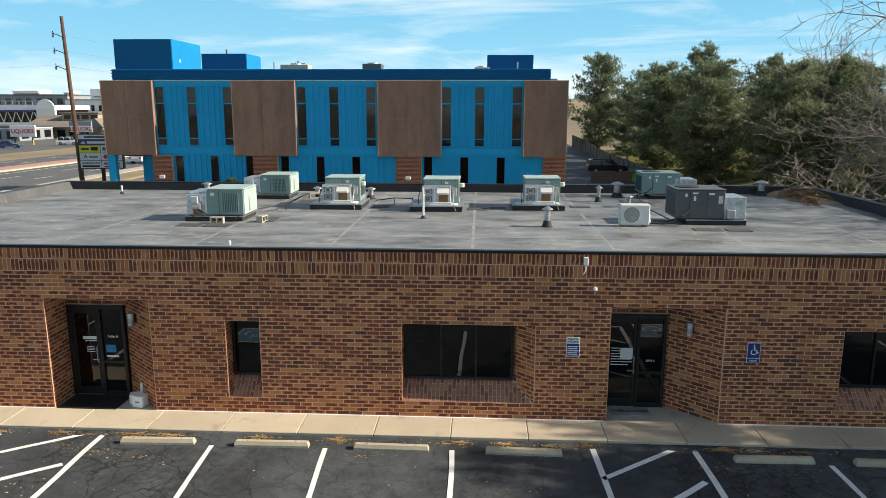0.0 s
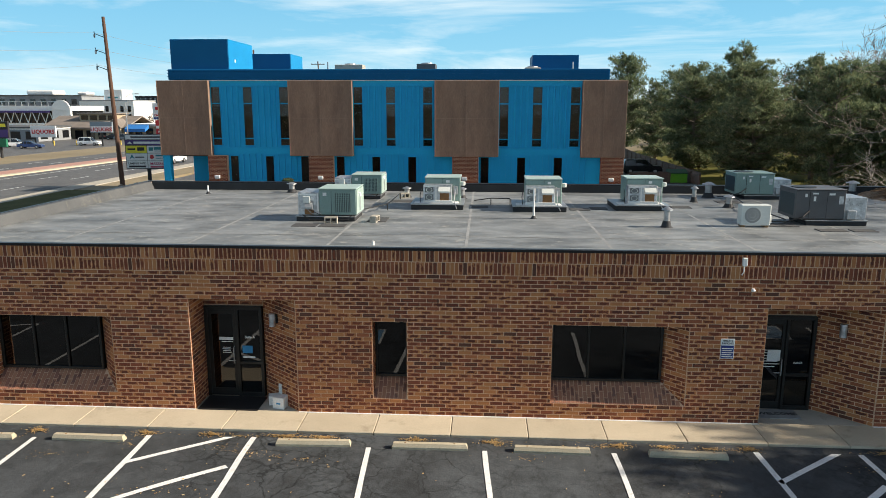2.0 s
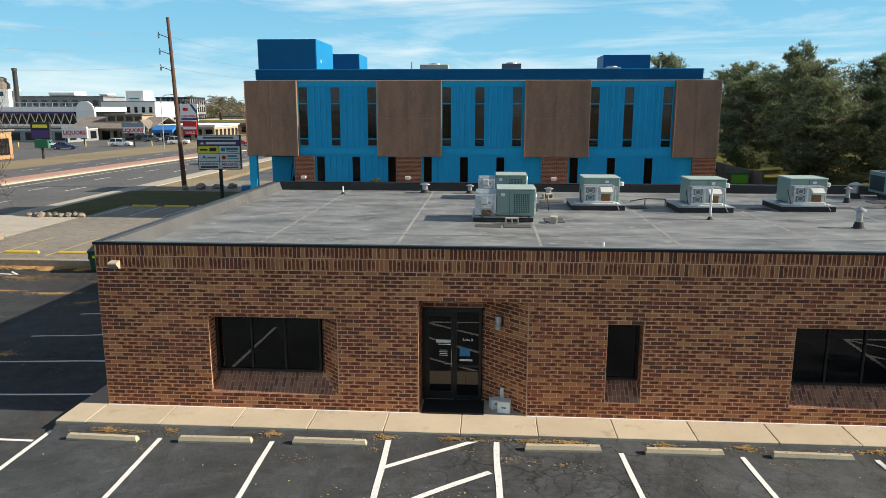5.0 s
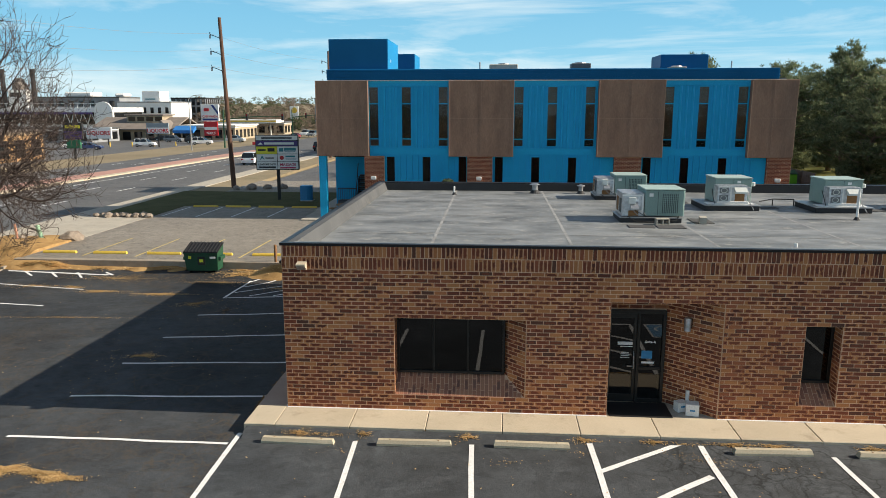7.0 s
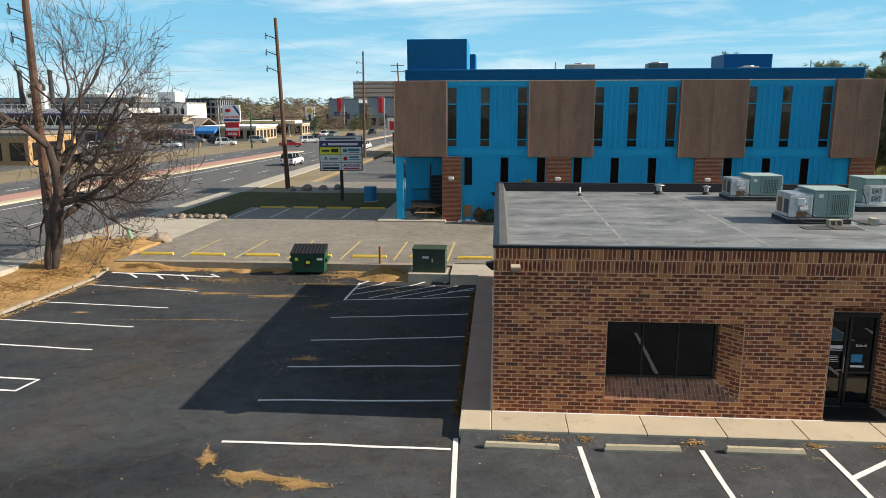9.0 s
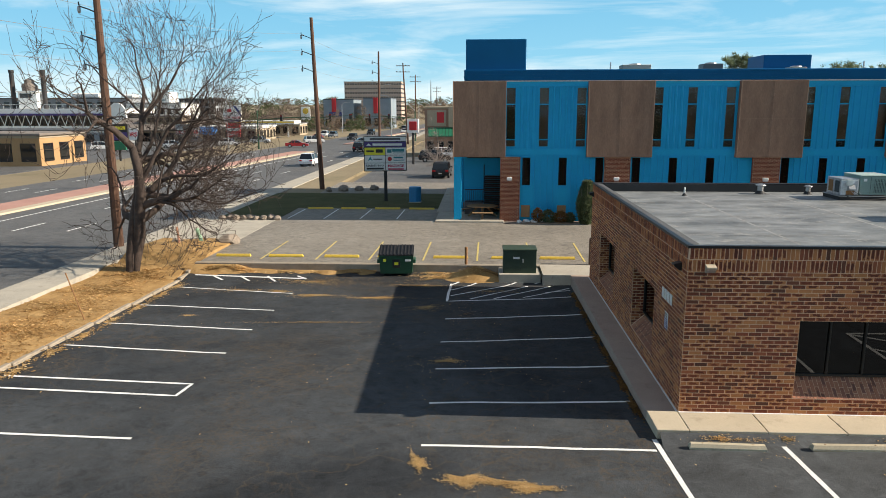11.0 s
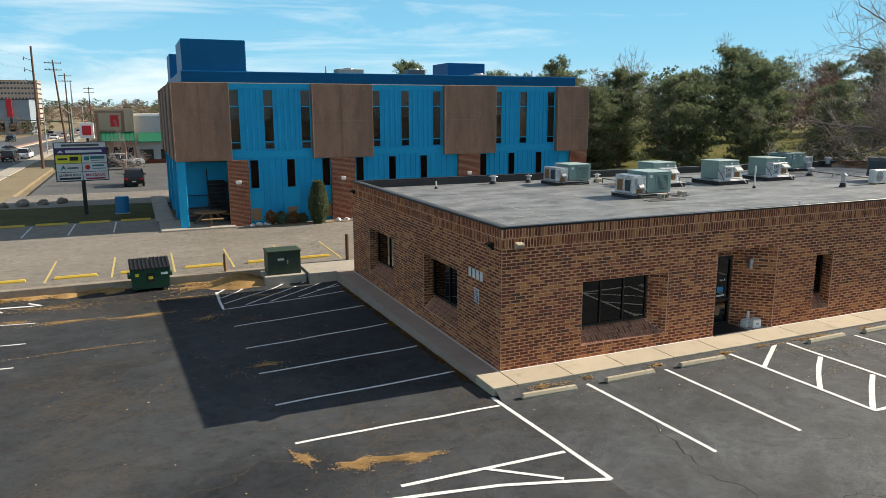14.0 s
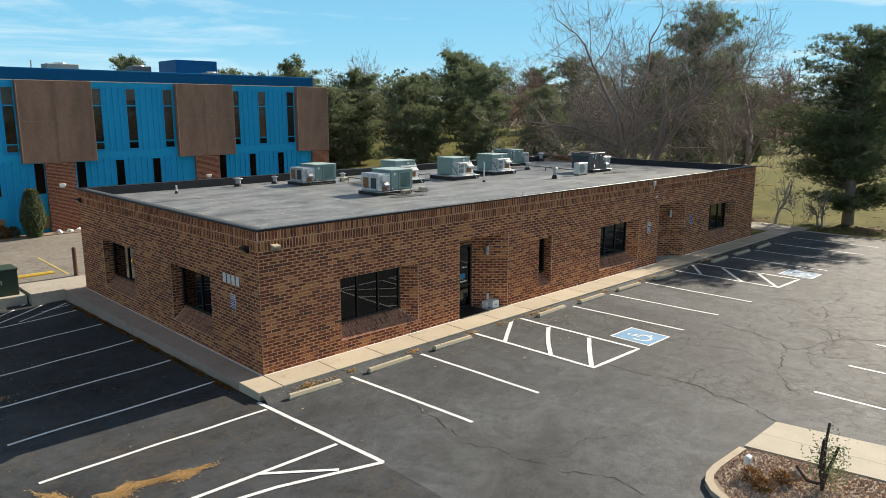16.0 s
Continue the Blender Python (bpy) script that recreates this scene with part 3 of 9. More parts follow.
for xa, ya, xb, yb in ((-23.65, 30.0, -22.6, 31.3), (-23.65, 28.9, -20.75, 31.4), (-22.85, 28.4, -19.67, 31.5), (-21.85, 28.5, -18.7, 31.4), (-20.6, 28.75, -18.5, 30.4), (-19.6, 29.7, -18.5, 30.0), (-23.7, 31.0, -23.2, 31.6)):
    stripe("parking_line", [(xa, ya), (xb, yb)], 0.09, wob=0.05)
for y0, y1 in ((30.0, 28.98), (26.77, 26.15), (24.07, 23.45), (21.38, 20.78)):
    stripe("parking_line", [(-36.1, y0), (-30.45, y1)], 0.1, wob=0.05)
stripe("parking_line", [(-36.1, 18.45), (-30.42, 18.06), (-30.5, 17.18), (-36.1, 17.55)], 0.11)
stripe("parking_line", [(-36.1, 14.75), (-30.4, 14.54)], 0.1)
stripe("parking_line", [(-35.9, 31.85), (-30.5, 31.55), (-31.0, 31.85)], 0.1)
for k in range(3):
    stripe("parking_line", [(-34.4 + 1.3 * k, 31.35 - 0.1 * k), (-35.0 + 1.3 * k, 31.8)], 0.1)
stripe("parking_line", [(-18.42, 11.62), (-22.2, 11.7)], 0.11)
stripe("parking_line", [(-18.24, 10.2), (-20.4, 10.9), (-22.6, 11.3)], 0.11)
stripe("parking_line", [(-20.4, 11.68), (-19.1, 10.6)], 0.1)
for x in (-7.6, -4.8, -2.1, 0.6, 3.3):
    stripe("parking_line", [(x, 5.2), (x + 0.15, 0.6)], 0.11)
for x in (-33.33, -30.57, -27.9, -25.22, -22.55, -19.9, -17.3):
    stripe("parking_line", [(x - 0.03, 33.9), (x + 0.03, 38.9)], 0.09, "line_yellow", lambda x, y: 0.0, label="faded yellow parking line")


M["crack"] = surf("open_crack", (0.012, 0.013, 0.014), (0.028, 0.027, 0.026), 0.95, big=3)
for pts_, w_ in (([(-9.7, 10.2), (-9.63, 9.12), (-9.4, 7.85), (-9.54, 7.08), (-9.64, 6.48), (-10.08, 5.41), (-10.3, 4.9)], 0.055),
                 ([(-3.5, 9.9), (-3.57, 9.38), (-3.67, 8.3), (-4.53, 7.0), (-5.9, 6.75), (-6.87, 6.55), (-7.4, 6.0), (-8.0, 5.58)], 0.04),
                 ([(-0.6, 4.4), (-1.5, 5.08), (-2.2, 6.12), (-3.71, 6.54), (-4.53, 7.0)], 0.045),
                 ([(-2.2, 6.12), (-0.5, 7.3), (0.9, 7.6), (2.4, 8.6)], 0.035), ([(-9.4, 7.85), (-8.3, 8.1), (-6.9, 7.6)], 0.03),
                 ([(-15.6, 12.3), (-15.98, 10.9), (-16.28, 9.75), (-16.15, 8.9), (-15.95, 8.0), (-15.75, 7.25), (-15.35, 6.4), (-15.3, 5.6)], 0.035), ([(-16.0, 8.1), (-15.0, 7.7), (-14.2, 7.9), (-13.4, 7.2)], 0.018), ([(-13.0, 9.8), (-12.3, 9.5), (-11.6, 9.75)], 0.016)):
    line_ = [Vector(p) for p in pts_]
    line_ = [a + (b - a) * k / 12 for a, b in zip(line_, line_[1:]) for k in range(12)] + [line_[-1]]
    vs_ = []
    for i, p in enumerate(line_):
        d = (line_[min(i + 1, len(line_) - 1)] - line_[max(i - 1, 0)]).normalized()
        n_ = Vector((-d.y, d.x))
        off = 0.22 * noise.noise((p.x * 1.3, p.y * 1.3, 5)) + 0.09 * noise.noise((p.x * 5, p.y * 5, 9)) + 0.04 * noise.noise((p.x * 14, p.y * 14, 2))
        half = w_ * 0.5 * max(0.12, 0.75 + 1.5 * noise.noise((p.x * 2.6, p.y * 2.6, 12)))
        for q in (p + n_ * (off + half), p + n_ * (off - half)):
            vs_.append((q.x, q.y, lot_z(q.x, q.y) + 0.0025))
    piece("crack", Geo().add(vs_, [(2 * i + 1, 2 * i + 3, 2 * i + 2, 2 * i) for i in range(len(line_) - 1)]), "crack", "dark open crack in the worn asphalt", kind="structure")


rc = random.Random(31)
for k in range(120):
    x, y, head = rc.uniform(-7, 16), rc.uniform(1.0, 10.2), rc.uniform(0, 6.28)
    w_ = rc.uniform(0.014, 0.04)
    vs_ = []
    for i in range(int(rc.uniform(12, 46))):
        head += rc.gauss(0, 0.10)
        a_ = head + rc.gauss(0, 0.6)
        step = rc.uniform(0.04, 0.12)
        x, y = x + step * math.cos(a_), y + step * math.sin(a_)
        half = w_ * (0.12 + 0.6 * rc.random() ** 2)
        vs_ += [(x - math.sin(head) * half, y + math.cos(head) * half, lot_z(x, y) + 0.0026), (x + math.sin(head) * half, y - math.cos(head) * half, lot_z(x, y) + 0.0026)]
    if max(p[1] for p in vs_) < 14.5 and max(p[0] for p in vs_) < 18.5:
        piece("crack", Geo().add(vs_, [(2 * i + 1, 2 * i + 3, 2 * i + 2, 2 * i) for i in range(len(vs_) // 2 - 1)]), "crack", "thin jagged crack in the worn asphalt", kind="structure")


def hcp_mark(cx, cy, paint="hcp_blue"):
    """Painted accessible-stall square with a wheelchair figure."""
    ob = thing("stall_marking", "blue painted square with a white wheelchair symbol", "pavement marking", kind="structure")
    part("border", Geo().add([(cx + sx * 0.67, cy + sy * 0.73, lot_z(cx, cy) + 0.006) for sx, sy in ((-1, -1), (1, -1), (1, 1), (-1, 1))], [(0, 1, 2, 3)]), "line", ob)
    part("field", Geo().add([(cx + sx * 0.60, cy + sy * 0.66, lot_z(cx, cy) + 0.010) for sx, sy in ((-1, -1), (1, -1), (1, 1), (-1, 1))], [(0, 1, 2, 3)]), paint, ob)
    g, z = Geo(), lot_z(cx, cy) + 0.014
    ring = [(0.3 * math.cos(a), 0.3 * math.sin(a)) for a in np.linspace(radians(150), radians(385), 16)]
    chain = [ring, [(0.0, 0.36), (0.02, 0.12), (0.24, 0.12), (0.36, -0.16), (0.46, -0.1)], [(0.06, 0.27), (0.22, 0.27)], [(-0.07, 0.46), (0.07, 0.46)]]
    for lift, c in enumerate(chain):
        c = [Vector((p * 0.95, q * 1.05)) for p, q in c]
        vs = []
        for i, p in enumerate(c):
            d = (c[min(i + 1, len(c) - 1)] - c[max(i - 1, 0)]).normalized()
            n = Vector((-d.y, d.x)) * 0.04
            for q in (p + n, p - n):
                vs.append((cx + q.x - 0.1, cy + q.y - 0.12, z + 0.003 * lift))
        g.add(vs, [(2 * i, 2 * i + 2, 2 * i + 3, 2 * i + 1) for i in range(len(c) - 1)])
    part("wheelchair_symbol", g, "line", ob)


hcp_mark(-6.75, 10.89)
hcp_mark(6.55, 10.6, "hcp_faded")


# ---- pavements and kerbs ----
WX0, WX1, WY0, WY1 = -17.6, 14.4, 16.19, 30.62
BASE, TOP, COURSE, BLEN = 0.12, 4.2, 0.0965, 0.302


def walk_z(x, y):
    return 0.10 - 0.006 * max(0.0, y - 17)


front_walk = thing("pavement", "pale concrete front walk in scored slabs", "pavement", kind="structure")
slab_x = [-18.36] + [-17.62 + 1.76 * k for k in range(0, 21)]
for a, b in zip(slab_x, slab_x[1:]):
    part("slab", Geo().bbox(a + 0.006, 15.16, -0.35, b - 0.006, WY0 + 0.03, BASE - 0.002 * (b > 0), 0.012), "concrete", front_walk)
for xa, xb in ((-9.86, -7.28), (3.64, 6.25)):
    part("slab", Geo().prism([(xa, WY0 + 0.032), (xb, WY0 + 0.032), (xb - 1.08, 17.15), (xa, 17.15)], -0.2, BASE - 0.001), "concrete_old", front_walk)
part("joint_strip", Geo().box(WX0, WY0 - 0.05, BASE - 0.02, -9.86, WY0 - 0.004, BASE + 0.006).box(-7.28, WY0 - 0.05, BASE - 0.02, 3.64, WY0 - 0.004, BASE + 0.006).box(6.25, WY0 - 0.05, BASE - 0.02, WX1, WY0 - 0.004, BASE + 0.006), "line", front_walk, "white sealant along the wall foot")


def gutter_z(x, y):
    """Asphalt banked up against the front walk."""
    return lot_z(x, y) - 0.015 + (BASE - 0.045 - lot_z(x, y)) * smooth01(14.72, 15.12, y) + 0.012 * noise.noise((x * 2.1, y * 5, 3))


piece("gutter", sheet(span(-18.3, 18.0, 0.15), span(14.66, 15.158, 0.08), gutter_z), "asphalt", "ragged asphalt fillet along the front walk", kind="structure")
side_walk = thing("pavement", "grey concrete side walk in scored slabs", "pavement", kind="structure")
ys = span(WY0 + 0.034, 31.0, 1.85)
for a, b in zip(ys, ys[1:]):
    part("slab", Geo().prism([(-18.36, a + 0.005), (WX0 + 0.02, a + 0.005), (WX0 + 0.02, b - 0.005), (-18.36, b - 0.005)], -0.9, walk_z), "concrete_side", side_walk)
part("joint_strip", Geo().prism([(WX0 - 0.05, WY0 + 0.04), (WX0 - 0.004, WY0 + 0.04), (WX0 - 0.004, WY1), (WX0 - 0.05, WY1)], 0.0, lambda x, y: walk_z(x, y) + 0.008), "line", side_walk, "white sealant along the wall foot")
piece("pavement", Geo().prism([(-19.6, 31.02), (-15.5, 31.02), (-15.5, 33.19), (-19.6, 33.19)], -0.8, 0.012), "concrete_old", "pale concrete landing at the building's back corner", kind="structure")
piece("kerb", Geo().bbox(-36.3, 32.85, -0.8, -19.62, 33.19, 0.03, 0.02), "kerb_old", "concrete kerb wall between the two lots", kind="structure")
gk_ = Geo()
for k in range(24):
    ya, yb = 11.0 + 0.915 * k, 11.0 + 0.915 * (k + 1) - 0.02
    jog = 0.03 * math.sin(k * 2.3)
    gk_.bbox(-36.6 + jog + 0.006 * k, ya, -0.8, -36.41 + jog + 0.006 * k, yb, lot_z(-36.5, (ya + yb) / 2) + 0.10 + 0.02 * math.sin(k * 1.7), 0.03)
piece("kerb", gk_, "kerb_old", "weathered uneven concrete kerb along the mulch", kind="structure")


def mulch_z(x, y):
    return lot_z(-36.5, y) + 0.06 + 0.16 * smooth01(36.6, 40, -x) + 0.05 * noise.noise((x * 0.7, y * 0.7, 2))


piece("mulch_bed", slab(-40.42, 4, -36.6, 33.1, mulch_z, 0.5, 0.5), "mulch", "bed covered in orange fallen leaves and mulch", kind="structure")
piece("mulch_bed", slab(-40.42, 33.1, -36.21, 38.6, lambda x, y: lot_z(-36.5, 33.1) + (0.06 + 0.5 * smooth01(33.1, 34.6, y)) * smooth01(33.0, 33.4, y) + 0.05 + 0.12 * noise.noise((x * 0.55, y * 0.55, 2)) - 0.12 * smooth01(37.4, 36.3, -x) - 0.14 * smooth01(37.0, 38.6, y), 0.4, 0.8), "mulch", "bed of fallen leaves by the driveway", kind="structure")
piece("mulch_bed", slab(-36.59, 31.8, -27.4, 32.84, lambda x, y: lot_z(x, y) - 0.05 + 0.12 * smooth01(32.0, 32.75, y) + 0.24 * smooth01(31.9, 32.8, y) * smooth01(32.8, 34.6, -x) + 0.09 * noise.noise((x * 1.3, y * 1.9, 5)), 0.2, 0.4), "mulch", "drift of fallen leaves against the kerb wall", kind="structure")
piece("lawn", slab(-40.43, 47.11, -36.21, 62, lambda x, y: 0.03 + 0.03 * noise.noise((x * 0.4, y * 0.4, 1)), 1.0, 0.3), "lawn", "strip of lawn along the avenue", kind="structure")
piece("lawn", slab(-36.2, 52.51, -25.6, 62, lambda x, y: 0.02 + 0.03 * noise.noise((x * 0.3, y * 0.3, 1)), 1.0, 0.3), "lawn", "small green lawn by the avenue", kind="structure")
piece("pavement", slab(-25.55, 50.22, -24.4, 66, lambda x, y: 0.11, 4, 0.3), "concrete_old", "concrete walk beside the blue building", kind="structure")
piece("pavement", slab(-42.4, -30, -40.45, 300, lambda x, y: far_z(-45, y) + 0.28, 4, 0.4), "concrete_old", "concrete walk along the avenue", kind="structure")
piece("pavement", slab(-40.44, 38.61, -36.21, 47.1, lambda x, y: 0.008, 2, 0.3), "concrete_old", "concrete driveway apron", kind="structure")
piece("pavement", slab(-36.8, 62.01, -14.0, 72.0, lambda x, y: -0.02, 4, 0.3), "asphalt_tan", "second asphalt lot past the lawn", kind="structure")
piece("pavement", slab(-35.5, 72.01, 5.0, 111.0, lambda x, y: -0.03, 6, 0.3), "road", "grey asphalt lot before the drugstore", kind="structure")
med = thing("median", "paved road median with red paving and pale kerbs", "median", kind="structure")
part("paving", along_avenue(slab(-59.6, -200, -56.6, 128, lambda x, y: road_z(x, y) + 0.14, 5, 0.3)), "median_red", med)
part("kerb_strip", along_avenue(slab(-56.6, -200, -55.6, 128, lambda x, y: road_z(x, y) + 0.14, 5, 0.3)), "concrete", med)
med = thing("median", "paved median past the crossing", "median", kind="structure")
part("paving", along_avenue(slab(-57.6, 158, -56.2, 300, lambda x, y: road_z(x, y) + 0.14, 5, 0.3)), "median_red", med)
part("kerb_strip", along_avenue(slab(-56.2, 158, -55.6, 300, lambda x, y: road_z(x, y) + 0.14, 5, 0.3)), "concrete", med)
stripe("lane_line", [(-53.6 + skew(-60), -60), (-53.6 + skew(128), 128)], 0.16, zf=road_z, lift=0.02, label="white lane line on the avenue")
stripe("lane_line", [(-43.4 + skew(100), 100), (-43.4 + skew(150), 150)], 0.2, zf=road_z, lift=0.02, label="white edge line on the avenue")
for x in (-50.0, -46.5, -62.6, -65.5):
    for k in range(-6, 16):
        y = k * 10.2 + 1.5
        if not 128 < y < 158:
            stripe("lane_line", [(x + skew(y), y), (x + skew(y + 3.2), y + 3.2)], 0.16, zf=road_z, lift=0.02, label="white lane dash on the avenue")


# ---- brick office ----
def lay(g, o, u, n, width, height, holes=(), shift=0.0, course=COURSE, blen=BLEN, joint=0.0165, proud=0.0035, soldier=False, keep=None):
    """Lays bricks on a wall face: o its lower corner, u its direction, n its outward normal; holes as (u0, u1, v0, v1)."""
    o, u, n = Vector(o), Vector(u).normalized(), Vector(n).normalized()
    up = n.cross(u)
    if up.z < 0:
        up = -up
    rows = int(round(height / course))
    ch = height / rows
    for r in range(rows):
        v0, v1 = r * ch + joint / 2, (r + 1) * ch - joint / 2
        vc = (v0 + v1) / 2
        free = [(0.0, width)]
        for a, b, c, d in holes:
            if c - 0.02 < vc < d + 0.02:
                free = [q for s, e in free for q in ((s, min(e, a)), (max(s, b), e)) if q[1] - q[0] > 0.03]
        off = shift + (0.0 if soldier else (blen / 2 if r % 2 else 0.0))
        for s, e in free:
            k = math.floor((s - off) / blen)
            while off + k * blen < e:
                a, b = max(s, off + k * blen) + joint / 2, min(e, off + (k + 1) * blen) - joint / 2
                k += 1
                if b - a < 0.02:
                    continue
                if keep is not None and keep(o + u * ((a + b) / 2) + up * vc, b - a):
                    continue
                pr = proud + 0.0015 * math.sin(97.3 * (a + 3.1 * r))
                p = [o + u * aa + up * vv + n * w for w in (0.0, pr) for aa, vv in ((a, v0), (b, v0), (b, v1), (a, v1))]
                g.brick(p)


office = thing("office_building", "low flat-roofed office building of flashed brown brick", "building")
HEAD_W, HEAD_D, SILL = BASE + 24 * COURSE, BASE + 29 * COURSE, BASE + 4 * COURSE
# kind, outer x0, outer x1, inner x1, inner depth
FRONT = (("w", -14.93, -11.8, -12.28, 0.48), ("d", -9.86, -7.28, -8.36, 0.95), ("n", -5.45, -4.63, -4.63, 0.48),
         ("w", -1.22, 1.92, 1.44, 0.48), ("d", 3.64, 6.25, 5.17, 0.95), ("w", 8.92, 12.1, 11.65, 0.48))
SIDE = ((19.12, 21.95), (25.1, 28.2))


def wall_solid(g, o, u, n, width, z0, z1, holes, thick):
    """A wall of given thickness with square openings through it, as one closed skin."""
    o, u, n = Vector(o), Vector(u), Vector(n)
    us = sorted({0.0, width, *[h[0] for h in holes], *[h[1] for h in holes]})
    zs = sorted({z0, z1, *[max(z0, h[2]) for h in holes], *[h[3] for h in holes]})

    def solid(i, k):
        if not (0 <= i < len(us) - 1 and 0 <= k < len(zs) - 1):
            return False
        a, c = (us[i] + us[i + 1]) / 2, (zs[k] + zs[k + 1]) / 2
        return not any(h[0] < a < h[1] and h[2] < c < h[3] for h in holes)

    seen, verts, faces = {}, [], []

    def vert(i, k, w):
        key = (i, k, w)
        if key not in seen:
            seen[key] = len(verts)
            p = o + u * us[i] - n * (thick * w)
            verts.append((p.x, p.y, zs[k]))
        return seen[key]

    for i in range(len(us) - 1):
        for k in range(len(zs) - 1):
            if not solid(i, k):
                continue
            faces.append((vert(i, k, 0), vert(i + 1, k, 0), vert(i + 1, k + 1, 0), vert(i, k + 1, 0)))
            faces.append((vert(i, k + 1, 1), vert(i + 1, k + 1, 1), vert(i + 1, k, 1), vert(i, k, 1)))
            for (di, dk), (p, q) in (((-1, 0), ((i, k), (i, k + 1))), ((1, 0), ((i + 1, k + 1), (i + 1, k))), ((0, -1), ((i + 1, k), (i, k))), ((0, 1), ((i, k + 1), (i + 1, k + 1)))):
                if not solid(i + di, k + dk):
                    faces.append((vert(*p, 0), vert(*q, 0), vert(*q, 1), vert(*p, 1)))
    g.add(verts, faces)


fx = lambda x: x - WX0
holes_f = [(fx(a), fx(b), BASE - 0.3 if k == "d" else SILL, HEAD_D if k == "d" else HEAD_W) for k, a, b, c, d in FRONT]
g = Geo()
wall_solid(g, (WX0, WY0, BASE), (1, 0, 0), (0, -1, 0), WX1 - WX0, -0.3, TOP, holes_f, 0.3)
wall_front = part("wall", g, "mortar", office, "flashed brown brick front wall")
holes_s = [(WY1 - b, WY1 - a, SILL, HEAD_W) for a, b in SIDE]
g = Geo()
wall_solid(g, (WX0, WY1, BASE), (0, -1, 0), (-1, 0, 0), WY1 - WY0 - 0.3, -0.3, TOP, holes_s, 0.3)
wall_side = part("wall", g, "mortar", office, "flashed brown brick side wall")
part("wall", Geo().box(WX0 + 0.3, WY1 - 0.3, -0.3, WX1, WY1, TOP), "brick", office, "plain brick back wall")
part("wall", Geo().box(WX1 - 0.3, WY0 + 0.3, -0.3, WX1, WY1 - 0.3, TOP), "brick", office, "plain brick end wall")
# office floor coloured near-black to give the rooms their shade
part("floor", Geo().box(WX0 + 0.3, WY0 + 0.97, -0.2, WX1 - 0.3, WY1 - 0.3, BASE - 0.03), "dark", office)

def lining(gm, gb, gs):
    ob = part("recess_lining", gm, "mortar", office, "brick-lined recess", kind="stuff")
    part("brickwork", gb, "brick", ob, kind="stuff")
    if gs.v:
        part("sill_brickwork", gs, "sill_brick", ob, "sloping sill of dark brick", kind="stuff")


# recess linings: jambs, splays, soffits, sloping brick sills
for kind, x0, x1, xi, d in FRONT:
    gm, gb, gs = Geo(), Geo(), Geo()
    zb, zt = (BASE, HEAD_D) if kind == "d" else (SILL, HEAD_W)
    yi = WY0 + d
    gm.box(x0 - 0.12, WY0 + 0.302, zb - 0.1, x0 - 0.004, yi + 0.1, zt)
    lay(gb, (x0 + 0.001, WY0 + 0.008, zb), (0, 1, 0), (1, 0, 0), d - 0.008, zt - zb, shift=0.07)
    gm.prism([(xi, yi), (x1 - 0.001, WY0 + 0.004), (x1 + 0.14, WY0 + 0.304), (x1 + 0.14, yi + 0.1), (xi, yi + 0.1)], zb - 0.1, zt)
    sp = Vector((x1 - xi, WY0 - yi, 0))
    nn = Vector((-abs(sp.y), -abs(sp.x), 0)).normalized() if sp.x > 0.01 else Vector((-1, 0, 0))
    lay(gb, Vector((xi, yi, zb)) + nn * 0.002, sp.normalized(), nn, sp.length - 0.008, zt - zb, shift=0.11)
    gm.box(x0, WY0 + 0.002, zt, x1, yi + 0.1, zt + 0.1)
    if kind == "d":
        gm.box(x0, yi, 2.5, xi, yi + 0.1, zt)
        lay(gb, (x0, yi - 0.002, 2.52), (1, 0, 0), (0, -1, 0), xi - x0, zt - 2.52)
    else:
        zi = 0.94
        gm.add([(x0, WY0 + 0.004, SILL), (x1, WY0 + 0.004, SILL), (xi, yi, zi), (x0, yi, zi), (x0, WY0 + 0.004, 0.3), (x1, WY0 + 0.004, 0.3), (xi, yi, 0.3), (x0, yi, 0.3)],
               [(0, 1, 2, 3), (4, 7, 6, 5), (0, 4, 5, 1), (1, 5, 6, 2), (2, 6, 7, 3), (3, 7, 4, 0)])
        sl = Vector((0, d, zi - SILL))
        nrm = Vector((0, -(zi - SILL), d)).normalized()
        nb = int((x1 - x0 - 0.02) / 0.098)
        for k in range(nb):
            xa = x0 + 0.01 + k * 0.098
            for half in range(3):
                t0, t1 = ((0.01, 0.24), (0.26, 0.72), (0.74, 0.98))[half] if k % 2 else ((0.01, 0.48), (0.5, 0.98), (0.985, 0.985))[half]
                if t1 - t0 < 0.01:
                    continue
                if x1 - xi > 0.01:
                    t1 = min(t1, (x1 - xa - 0.09) / (x1 - xi) - 0.01)
                    if t1 - t0 < 0.06:
                        continue
                q = [Vector((xx, WY0 + 0.004, SILL)) + sl * tt + nrm * w for w in (0.0, 0.008) for xx, tt in ((xa, t0), (xa + 0.086, t0), (xa + 0.086, t1), (xa, t1))]
                gs.brick(q)
    lining(gm, gb, gs)
